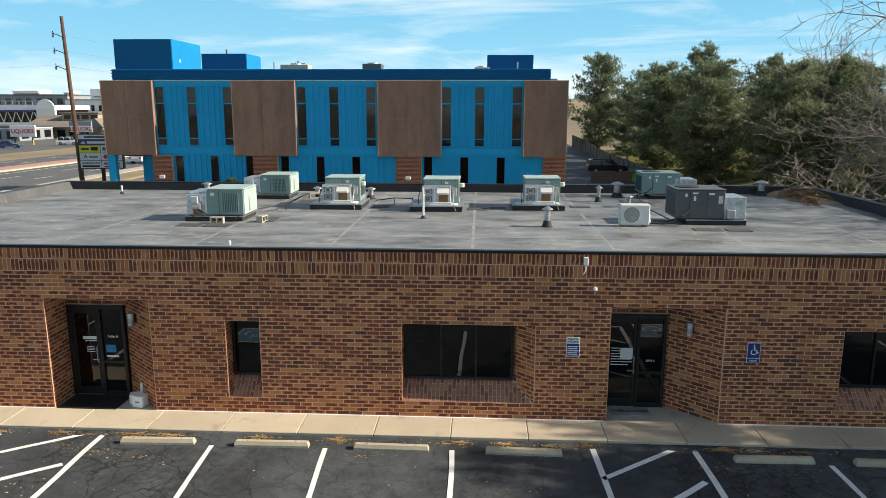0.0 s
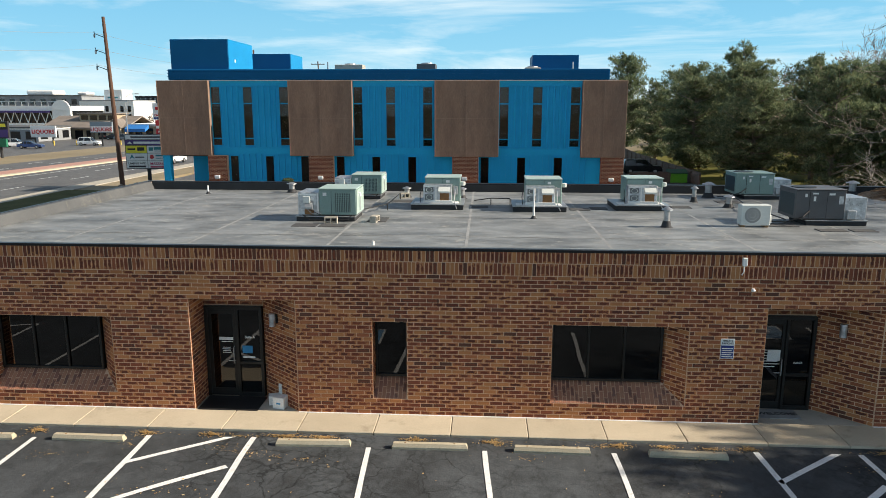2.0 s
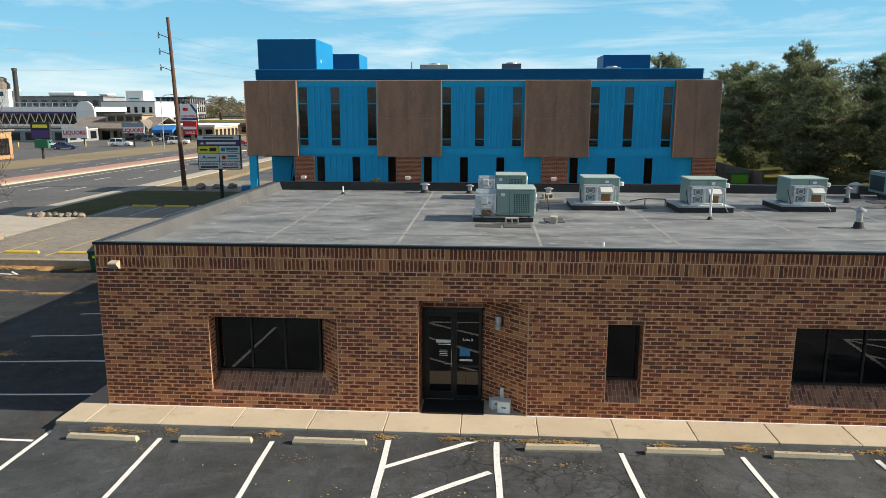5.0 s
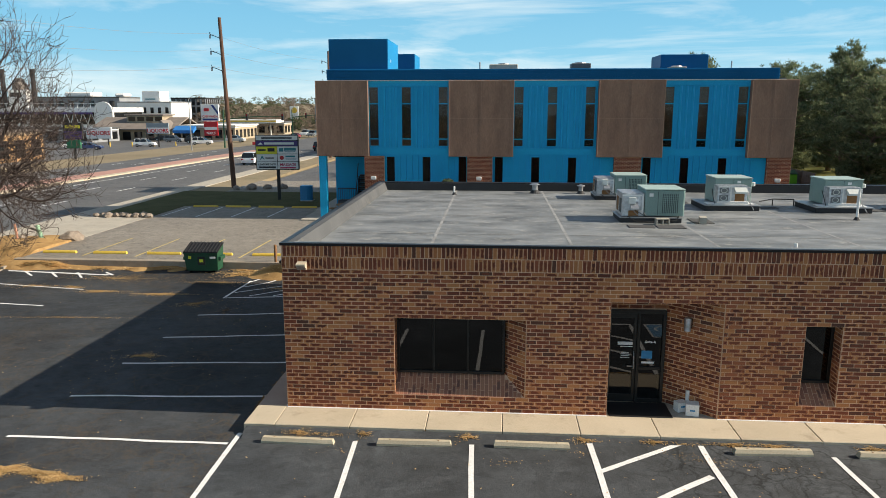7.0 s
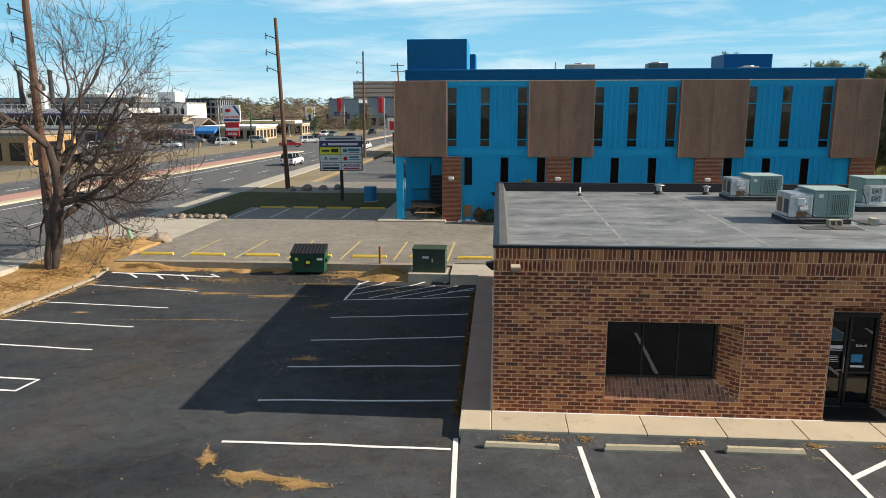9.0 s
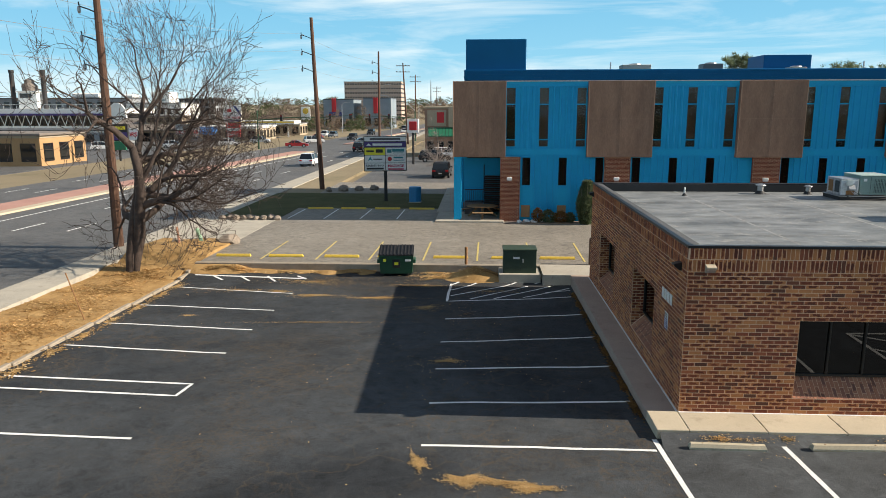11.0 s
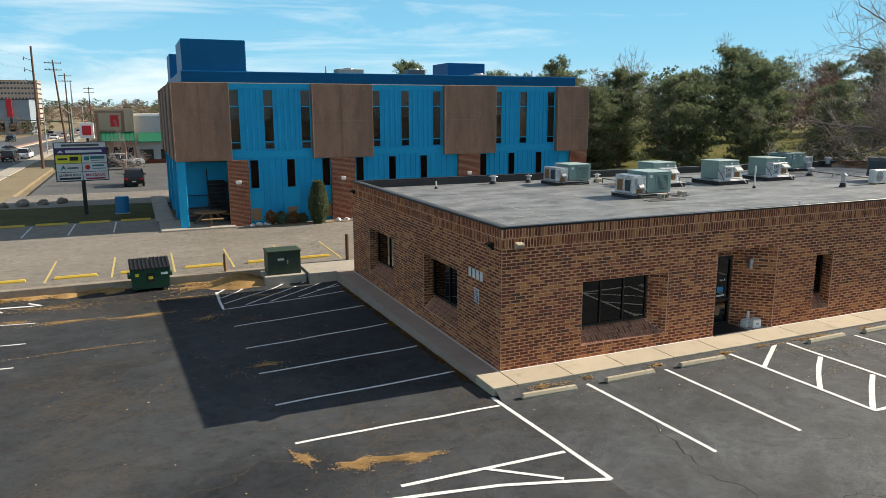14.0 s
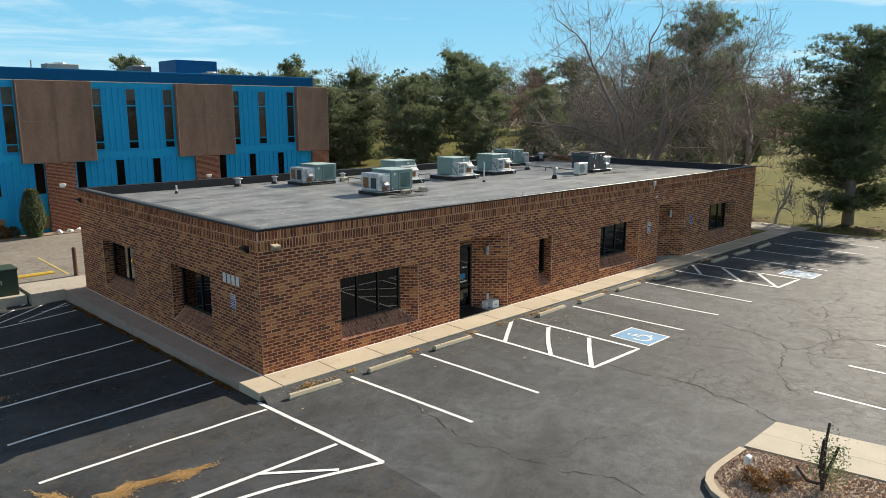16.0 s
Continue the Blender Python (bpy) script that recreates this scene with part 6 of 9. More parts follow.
for k in range(9):
    part("tread", Geo().bbox(0.25, 0.1 + 0.13 * k, 0.22 + 0.27 * k, 1.4, 0.5 + 0.13 * k, 0.30 + 0.27 * k, 0.008), "black", stair)
    part("riser", Geo().box(0.27, 0.44 + 0.13 * k, 0.31 + 0.27 * k, 1.38, 0.47 + 0.13 * k, 0.45 + 0.27 * k), "frame", stair)
for sx in (0.2, 1.42):
    part("stringer", Geo().add([(sx, 0.1, 0.1), (sx, 0.5, 0.1), (sx, 1.55, 2.45), (sx, 1.2, 2.55), (sx + 0.05, 0.1, 0.1), (sx + 0.05, 0.5, 0.1), (sx + 0.05, 1.55, 2.45), (sx + 0.05, 1.2, 2.55)], [(0, 1, 2, 3), (7, 6, 5, 4), (0, 4, 5, 1), (1, 5, 6, 2), (2, 6, 7, 3), (3, 7, 4, 0)]), "black", stair)
part("rail", Geo().tube([(0.2, 0.1, 1.2), (0.2, 1.2, 3.4)], 0.035, 6), "black", stair)
part("rail", Geo().tube([(-1.1, 0.3, 1.75), (0.2, 0.3, 1.75)], 0.035, 6), "black", stair)
part("rail", Geo().tube([(-1.1, 0.3, 0.9), (0.2, 0.3, 0.9)], 0.03, 6), "black", stair)
part("plinth", Geo().bbox(-1.15, 0.34, 0.0, 0.18, 1.4, 0.85, 0.02), "ac_dark", stair, "dark raised landing")
for k in range(10):
    part("baluster", Geo().tube([(-1.05 + 0.13 * k, 0.3, 0.9), (-1.05 + 0.13 * k, 0.3, 1.75)], 0.016, 5), "black", stair)
pic = thing("picnic_table", "weathered wooden picnic table with round top", "picnic table", (-22.3, 47.6, 0.11))
pic.scale = (1.5, 1.2, 1.1)
part("tabletop", Geo().lathe([(0.7, 0.68), (0.72, 0.7), (0.72, 0.73), (0.7, 0.74)], 0, 0, 16), "wood", pic)
for a in (30, 150, 270):
    ca, sa = math.cos(radians(a)), math.sin(radians(a))
    part("leg", Geo().tube([(0.2 * ca, 0.2 * sa, 0.68), (0.75 * ca, 0.75 * sa, 0.0)], 0.05, 6), "wood", pic)
    m_ = pose(1.0 * ca, 1.0 * sa, 0.42, 0, 0, a + 90)
    part("bench", Geo().bbox(-0.45, -0.14, -0.02, 0.45, 0.14, 0.03, 0.01, m_), "wood", pic)
for x, y, w, h in ((-12.1, 49.8, 1.9, 0.42), (-6.9, 50.4, 1.3, 0.5), (0.6, 54.8, 1.1, 0.5)):
    ob = thing("rooftop_unit", "low pale air unit on the blue block's roof", "air conditioner", (x, y, 9.8), group="block roof units")
    part("cabinet", Geo().bbox(-w / 2, -0.6, 0, w / 2, 0.6, h, 0.03), "ac_dark" if x > -8 and x < 0 else "concrete_old", ob)
    part("fan_guard", Geo().lathe([(0.4, h), (0.38, h + 0.08), (0.2, h + 0.1)], 0, 0), "grey_metal", ob)
for x in (-13.7, 3.0):
    piece("vent_pipe", Geo().lathe([(0.05, 9.8), (0.05, 10.4), (0.03, 10.42)], x, 50, 8), "grey_metal", "thin grey pipe on the blue block's roof", "pipe")


for x0_, x1_ in ((-35.5, -35.6), (-33.02, -33.1), (-30.52, -30.62), (-28.03, -28.1)):
    stripe("parking_line", [(x0_, 51.9), (x1_, 47.2)], 0.1, zf=lambda x, y: 0.0, lift=0.006, label="white painted stall line before the lawn")


# ---- street furniture ----
def power_pole(x, y, h, arms=0, lean=0.0, r=0.2, brackets=True):
    z0 = far_z(x, y) - 0.1
    ob = thing("power_pole", "tall brown wooden power pole", "power pole", (x, y, z0), group="power poles")
    part("pole", Geo().tube([(0, 0, 0), (lean * 0.5, 0, h * 0.5), (lean, 0, h)], [r, r * 0.8, r * 0.6], 10), "wood_pole", ob)
    for k in range(arms):
        z = h - 0.6 - 1.3 * k
        part("crossarm", Geo().bbox(lean - 1.5, -0.06, z - 0.07, lean + 1.5, 0.06, z + 0.07, 0.01), "wood_pole", ob)
        for dx in (-1.35, -0.6, 0.6, 1.35):
            part("insulator", Geo().lathe([(0.05, z + 0.07), (0.08, z + 0.14), (0.05, z + 0.25)], lean + dx, 0, 8), "grey_metal", ob)
    if brackets:
        for k in range(3):
            z = h - 1.5 - 1.45 * k
            part("bracket", Geo().tube([(lean, 0, z - 0.35), (lean - 0.5, 0, z - 0.15), (lean - 0.95, 0, z), (lean - 0.98, 0, z + 0.22)], 0.035, 5), "black", ob)
            part("insulator", Geo().lathe([(0.05, z - 0.35), (0.09, z - 0.25), (0.09, z - 0.05), (0.05, z)], lean - 0.98, 0, 8), "grey_metal", ob)
    return ob


POLES = [(-37.4, 66.2, 15.9, 0, -0.5, 0.24), (-42.3, 37.2, 14.5, 0, 0.0, 0.28), (-38.0, 109.3, 16.3, 0, 0.1, 0.2), (-38.6, 158.8, 17.8, 2, -1.0, 0.22), (-40.9, 203, 17.4, 2, 0, 0.22), (-38.5, 262, 16, 2, 0, 0.2)]
for p_ in POLES:
    power_pole(p_[0], p_[1], p_[2], p_[3], p_[4], p_[5], p_[3] == 0)
for k in range(3):
    g = Geo()
    pts = []
    for (xa, ya, ha, _, la, _), (xb, yb, hb, _, lb, _) in zip(sorted(POLES, key=lambda q: q[1]), sorted(POLES, key=lambda q: q[1])[1:]):
        for i in range(8):
            t = i / 8
            pts.append((xa + la - 0.98 + (xb + lb - xa - la) * t, ya + (yb - ya) * t, far_z(xa, ya) + ha - 1.5 - 1.45 * k + (hb - ha) * t - 0.9 * 4 * t * (1 - t) * 0.5))
    pts = [(pts[0][0] - 3, -20, pts[0][2] - 0.4)] + pts
    piece("overhead_line", g.tube(pts, 0.014, 4), "grey_metal", "thin pale overhead line between poles", "cable", group="overhead lines")

ps = thing("pylon_sign", "white multi-panel roadside sign on a black post", "sign", (-30.07, 56.65, 0.0), 8)
part("post", Geo().bbox(-0.13, -0.1, 0, 0.13, 0.1, 2.5, 0.015), "black", ps, "black square post")
part("cabinet", Geo().bbox(-1.7, -0.22, 2.45, 1.7, 0.22, 5.22, 0.02), "black", ps, "dark sign cabinet")
M["sign_violet"] = plain("violet_panel", (0.06, 0.03, 0.17), 0.4)
M["sign_yellow"] = plain("yellow_panel", (0.8, 0.72, 0.05), 0.4)
M["sign_pink"] = plain("crimson_letters", (0.5, 0.01, 0.08), 0.4)
M["sign_red"] = plain("red_letters", (0.55, 0.015, 0.02), 0.4)
M["sign_teal"] = plain("teal_mark", (0.02, 0.2, 0.24), 0.4)
ROWS = ((4.83, 5.18, "white", None), (4.37, 4.79, "sign_violet", None))
for z0, z1, m_, _ in ROWS:
    part("sign_panel", Geo().box(-1.64, -0.232, z0, 1.64, -0.221, z1), m_, ps)
for r_ in range(3):
    z0 = 2.52 + 0.615 * r_
    for s_ in (0, 1):
        part("sign_panel", Geo().box(-1.64 + 1.66 * s_, -0.232, z0, -0.02 + 1.66 * s_, -0.221, z0 + 0.58), "sign_yellow" if (r_ == 2 and s_ == 0) else "white", ps)
g = Geo()
g.box(-1.2, -0.238, 4.93, 1.2, -0.233, 5.08)
part("name_bar", g, "ac_dark", ps, "grey bar in place of a name")
part("name_bar", Geo().box(-1.0, -0.238, 4.48, 1.35, -0.233, 4.66), "white", ps, "white bar in place of a name")
part("logo_mark", Geo().add([(-1.5, -0.236, 4.48), (-1.1, -0.236, 4.48), (-1.3, -0.236, 4.68)], [(0, 1, 2)]), "white", ps)
part("name_bar", Geo().box(-1.5, -0.238, 3.98, -0.9, -0.233, 4.12).box(-0.75, -0.238, 3.93, -0.2, -0.233, 4.2), "black", ps)
part("logo_mark", Geo().box(0.15, -0.238, 3.92, 0.5, -0.233, 4.2), "sign_teal", ps, "teal mark")
part("name_bar", Geo().box(0.55, -0.238, 4.0, 1.5, -0.233, 4.22).box(0.6, -0.238, 3.88, 1.45, -0.233, 3.93), "sign_teal", ps)
part("logo_mark", Geo().add([(0.35 + 0.17 * math.cos(a), -0.236, 3.43 + 0.17 * math.sin(a)) for a in np.linspace(0, 2 * math.pi, 12, endpoint=False)], [tuple(range(11, -1, -1))]), "sign_red", ps, "round red mark")
part("name_bar", Geo().box(0.65, -0.238, 3.47, 1.4, -0.233, 3.6).box(0.65, -0.238, 3.3, 1.5, -0.233, 3.36), "sign_teal", ps)
part("name_bar", Geo().box(-0.95, -0.238, 3.36, -0.25, -0.233, 3.46), "ac_dark", ps)
part("logo_mark", Geo().add([(-1.4, -0.236, 3.25), (-1.2, -0.236, 3.65), (-1.0, -0.236, 3.25), (-1.2, -0.236, 3.4)], [(0, 3, 2, 1)]), "sign_teal", ps)
part("lettering", text_geo("LEASING INFO", 0.215), "black", ps, at=(-0.83, -0.238, 2.84))
part("name_bar", Geo().box(-1.5, -0.238, 2.6, -0.15, -0.233, 2.74), "black", ps, "dark bar in place of a telephone number")
part("lettering", text_geo("MASSAGE", 0.3), "sign_pink", ps, at=(0.83, -0.238, 2.78))
part("name_bar", Geo().box(0.2, -0.238, 2.57, 1.45, -0.233, 2.68), "sign_pink", ps, "dark bar in place of a telephone number")
nb = thing("drop_box", "light blue curved drop box on the lawn", "drop box", (-27.6, 56.2, 0.0))
part("shell", Geo().prism([(0.62 * math.cos(a) - 0.2, 0.45 * math.sin(a)) for a in np.linspace(-math.pi / 2, math.pi / 2, 9)] + [(-0.5, 0.45), (-0.5, -0.45)], 0.0, 1.25), "sky_blue", nb)
part("base", Geo().bbox(-0.55, -0.5, 0.0, 0.45, 0.5, 0.08, 0.02), "concrete_old", nb)
piece("bollard", Geo().lathe([(0.09, -0.1), (0.09, 1.25), (0.06, 1.3)], -17.15, 33.4, 12), "wood_pole", "dark rusty steel bollard", "bollard")
piece("bollard", Geo().lathe([(0.07, -0.1), (0.07, 0.85), (0.05, 0.88)], -23.1, 33.02, 10), "rust", "short rusty post by the kerb wall", "bollard")


def dumpster(x, y, z):
    ob = thing("dumpster", "dark green steel dumpster with black plastic lids", "dumpster", (x, y, z), 3)
    ob.scale = (0.84, 0.7, 0.96)
    part("body", Geo().add([(-0.88, -0.55, 0.12), (0.88, -0.55, 0.12), (0.95, -0.68, 1.02), (-0.95, -0.68, 1.02), (-0.88, 0.55, 0.12), (0.88, 0.55, 0.12), (0.95, 0.62, 1.3), (-0.95, 0.62, 1.3)],
                           [(0, 1, 2, 3), (5, 4, 7, 6), (4, 0, 3, 7), (1, 5, 6, 2), (4, 5, 1, 0), (3, 2, 6, 7)]), "dump_green", ob)
    for k in range(2):
        l_ = part("lid", Geo().add([(-0.97 + 0.98 * k, -0.74, 1.03), (-0.01 + 0.98 * k, -0.74, 1.03), (-0.01 + 0.98 * k, 0.66, 1.33), (-0.97 + 0.98 * k, 0.66, 1.33), (-0.97 + 0.98 * k, -0.74, 1.08), (-0.01 + 0.98 * k, -0.74, 1.08), (-0.01 + 0.98 * k, 0.66, 1.38), (-0.97 + 0.98 * k, 0.66, 1.38)],
                                   [(0, 3, 2, 1), (4, 5, 6, 7), (0, 1, 5, 4), (1, 2, 6, 5), (2, 3, 7, 6), (3, 0, 4, 7)]), "black", ob, "black ribbed plastic lid")
        for i in range(5):
            xx = -0.88 + 0.98 * k + 0.19 * i
            part("rib", Geo().add([(xx - 0.03, -0.73, 1.08), (xx + 0.03, -0.73, 1.08), (xx + 0.03, 0.64, 1.38), (xx - 0.03, 0.64, 1.38), (xx - 0.02, -0.73, 1.12), (xx + 0.02, -0.73, 1.12), (xx + 0.02, 0.64, 1.42), (xx - 0.02, 0.64, 1.42)],
                                  [(4, 5, 6, 7), (0, 1, 5, 4), (1, 2, 6, 5), (3, 0, 4, 7), (2, 3, 7, 6)]), "black", l_)
    for s_ in (-1, 1):
        part("fork_pocket", Geo().bbox(min(s_ * 0.93, s_ * 1.07), -0.45, 0.62, max(s_ * 0.93, s_ * 1.07), 0.45, 0.8, 0.015), "dump_green", ob)
        for yy in (-0.42, 0.42):
            part("caster", Geo().tube([(s_ * 0.75 - 0.04, yy, 0.08), (s_ * 0.75 + 0.04, yy, 0.08)], 0.08, 10), "black", ob)
    part("rim", Geo().tube([(-0.96, -0.69, 1.0), (0.96, -0.69, 1.0)], 0.035, 6), "dump_green", ob)
    part("decal", Geo().bbox(-0.2, -0.655, 0.42, 0.22, -0.61, 0.84, 0.004), "black", ob, "black square decal")
    part("decal_mark", Geo().box(-0.1, -0.662, 0.56, 0.12, -0.656, 0.7), "sign_yellow", ob)
    part("sticker", Geo().box(-0.72, -0.675, 0.72, -0.55, -0.655, 0.86), "sign_yellow", ob)
    part("sticker", Geo().box(0.5, -0.675, 0.74, 0.82, -0.655, 0.84), "white", ob)


dumpster(-26.35, 32.33, lot_z(-26, 32.0) + 0.01)
tb = thing("transformer_box", "dark green steel utility transformer on a concrete pad", "utility box", (-20.62, 32.14, -0.12))
part("pad", Geo().bbox(-0.95, -0.75, -0.5, 0.95, 0.66, 0.06, 0.02), "concrete_old", tb)
part("cabinet", Geo().bbox(-0.75, -0.5, 0.06, 0.76, 0.5, 1.1, 0.015), "box_green", tb)
part("lid", Geo().bbox(-0.78, -0.54, 1.101, 0.79, 0.54, 1.18, 0.02), "box_green", tb)
part("door_seam", Geo().box(0.05, -0.506, 0.1, 0.065, -0.501, 1.08), "black", tb)
part("latch", Geo().bbox(0.12, -0.53, 0.55, 0.17, -0.501, 0.72, 0.006), "grey_metal", tb)
part("label_plate", Geo().box(-0.3, -0.506, 0.72, 0.0, -0.501, 0.82), "white", tb)


# ---- rocks, small loose things ----
def rock(x, y, z, s, seed):
    bm = bmesh.new()
    bmesh.ops.create_icosphere(bm, subdivisions=2, radius=1.0)
    for v in bm.verts:
        d = 1 + 0.35 * noise.noise(v.co * 1.3 + Vector((seed * 7.7, 0, 0))) + 0.12 * noise.noise(v.co * 4 + Vector((seed, 3, 0)))
        v.co = Vector((v.co.x * s * 1.25, v.co.y * s, v.co.z * s * 0.8)) * d
    g = Geo()
    bm.verts.index_update()
    g.add([v.co[:] for v in bm.verts], [[v.index for v in f.verts] for f in bm.faces])
    bm.free()
    ob = piece("rock", g, "rock", "rough tan landscape rock", "rock", group="rocks")
    ob.matrix_basis = pose(x, y, z, 0, 0, seed * 47)
    return ob


for k in range(9):
    rock(-39.9 + 0.47 * k, 46.7 + 0.15 * math.sin(k * 2.1), 0.12, 0.2 + 0.12 * ((k * 7) % 5) / 5, k)
for k, (x, y, s) in enumerate(((-36.4, 38.0, 0.5), (-39.2, 37.6, 0.3), (-35.0, 64.2, 0.45), (-33.6, 64.6, 0.35), (-32.3, 65.0, 0.4), (-36.2, 63.6, 0.3))):
    rock(x, y, 0.15, s, 20 + k)
piece("utility_marker", Geo().tube([(-37.6, 37.2, 0.1), (-37.9, 37.3, 0.95)], 0.11, 10), plain("pale_green_plastic", (0.25, 0.42, 0.28), 0.5), "leaning pale green utility marker post", "marker post")
piece("utility_marker", Geo().tube([(-38.6, 36.6, 0.0), (-38.7, 36.6, 1.15)], 0.06, 8), plain("faded_orange_plastic", (0.6, 0.3, 0.2), 0.5), "thin faded orange marker post", "marker post")
for k, (x, y, s) in enumerate(((-19.9, 46.0, 0.16), (-19.4, 46.2, 0.2), (-18.9, 46.1, 0.22), (-18.3, 46.2, 0.14), (-14.2, 46.0, 0.2), (-13.6, 46.0, 0.18), (-13.0, 46.1, 0.2), (-12.4, 46.1, 0.16))):
    r_ = rock(x, y, 0.08, s, 40 + k)
    r_.data.materials.clear()
    r_.data.materials.append(M["white"])
piece("planting_bed", slab(-19.8, 45.6, -12.0, 46.5, lambda x, y: 0.05, 0.5, 0.2), "gravel", "gravel planting bed at the foot of the blue block", kind="structure")


# ---- trees ----
def grow(g, p, d, length, r, level, rng, spec, tips=None):
    """A branch as a bent, tapering tube with side branches."""
    n = spec["seg"][min(level, len(spec["seg"]) - 1)]
    pts, rad, dirs = [p.copy()], [r], []
    q, dd = p.copy(), d.normalized()
    end = r * spec["taper"]
    for i in range(n):
        wob = Vector((rng.gauss(0, 1), rng.gauss(0, 1), rng.gauss(0, 1))) * spec["wob"]
        dd = (dd + wob + Vector((0, 0, spec["lift"][min(level, len(spec["lift"]) - 1)]))).normalized()
        q = q + dd * (length / n)
        pts.append(q.copy())
        dirs.append(dd.copy())
        rad.append(r + (end - r) * (i + 1) / n)
    g[0 if level < 2 else 1].tube(pts, rad, (9, 7, 5, 4, 3, 3, 3)[min(level, 6)], level == 0)
    if tips is not None and level >= spec["levels"] - 1:
        tips.append((pts[-1], dd.copy()))
    if level >= spec["levels"]:
        return
    kids = spec["kids"][min(level, len(spec["kids"]) - 1)]
    for k in range(kids):
        t = 1.0 if k == 0 else rng.uniform(spec["from"][min(level, len(spec["from"]) - 1)], 1.0)
        i = min(n - 1, int(t * n))
        f = t * n - i
        at = pts[i] + (pts[i + 1] - pts[i]) * min(1.0, f)
        base = dirs[i]
        ang = radians(rng.uniform(*spec["angle"][min(level, len(spec["angle"]) - 1)])) * (0.5 if k == 0 else 1.0)
        side = base.orthogonal().normalized()
        side.rotate(Matrix.Rotation(rng.uniform(0, 2 * math.pi), 3, base))
        nd = base * math.cos(ang) + side * math.sin(ang)
        sc = spec["ratio"] * rng.uniform(0.75, 1.15)
        grow(g, at, nd, length * sc, max(spec["thin"], rad[min(i + 1, n)] * (0.86 if k == 0 else rng.uniform(0.45, 0.7))), level + 1, rng, spec, tips)


def bare_tree(name, label, x, y, z, h, w, seed, material="bark", spec=None, stems=1, spread=0.0, r=None):
    """A leafless tree of height h and crown width w: trunk and limbs, and the fine twigs."""
    rng = random.Random(seed)
    s = dict(levels=6, seg=(5, 5, 4, 4, 3, 3, 2), wob=0.13, taper=0.55, lift=(0.0, 0.03, 0.03, 0.02, 0.0, 0.0), kids=(5, 4, 4, 3, 3, 3), angle=((25, 60), (25, 65), (25, 70), (25, 75)), ratio=0.68, thin=0.009)
    s["from"] = (0.35, 0.25, 0.2, 0.15)
    s.update(spec or {})
    ob = thing(name, label, "tree", (x, y, z))
    g, gt = Geo(), Geo()
    for k in range(stems):
        a = 2 * math.pi * k / max(1, stems) + 0.6
        d = Vector((math.cos(a) * spread, math.sin(a) * spread, 1))
        grow((g, gt), Vector((math.cos(a) * s.get("gap", 0.3) * (stems > 1), math.sin(a) * s.get("gap", 0.3) * (stems > 1), -0.2)), d, h * s.get("stem", 0.3), r or h * 0.026, 0, rng, s)
    top = max(p[2] for p in gt.v)
    out = sorted(math.hypot(p[0], p[1]) for p in gt.v)[int(len(gt.v) * 0.96)]
    kz, kx = h / top, w / 2 / out
    for q in (g, gt):
        q.v = [(p[0] * (kx + (1 - kx) * max(0.0, 1 - p[2] / (0.12 * top))), p[1] * (kx + (1 - kx) * max(0.0, 1 - p[2] / (0.12 * top))), p[2] * kz) for p in q.v]
        q.smooth = True
    part("trunk", g, material, ob)
    part("twig_crown", gt, material, ob, kind="stuff")
    return ob


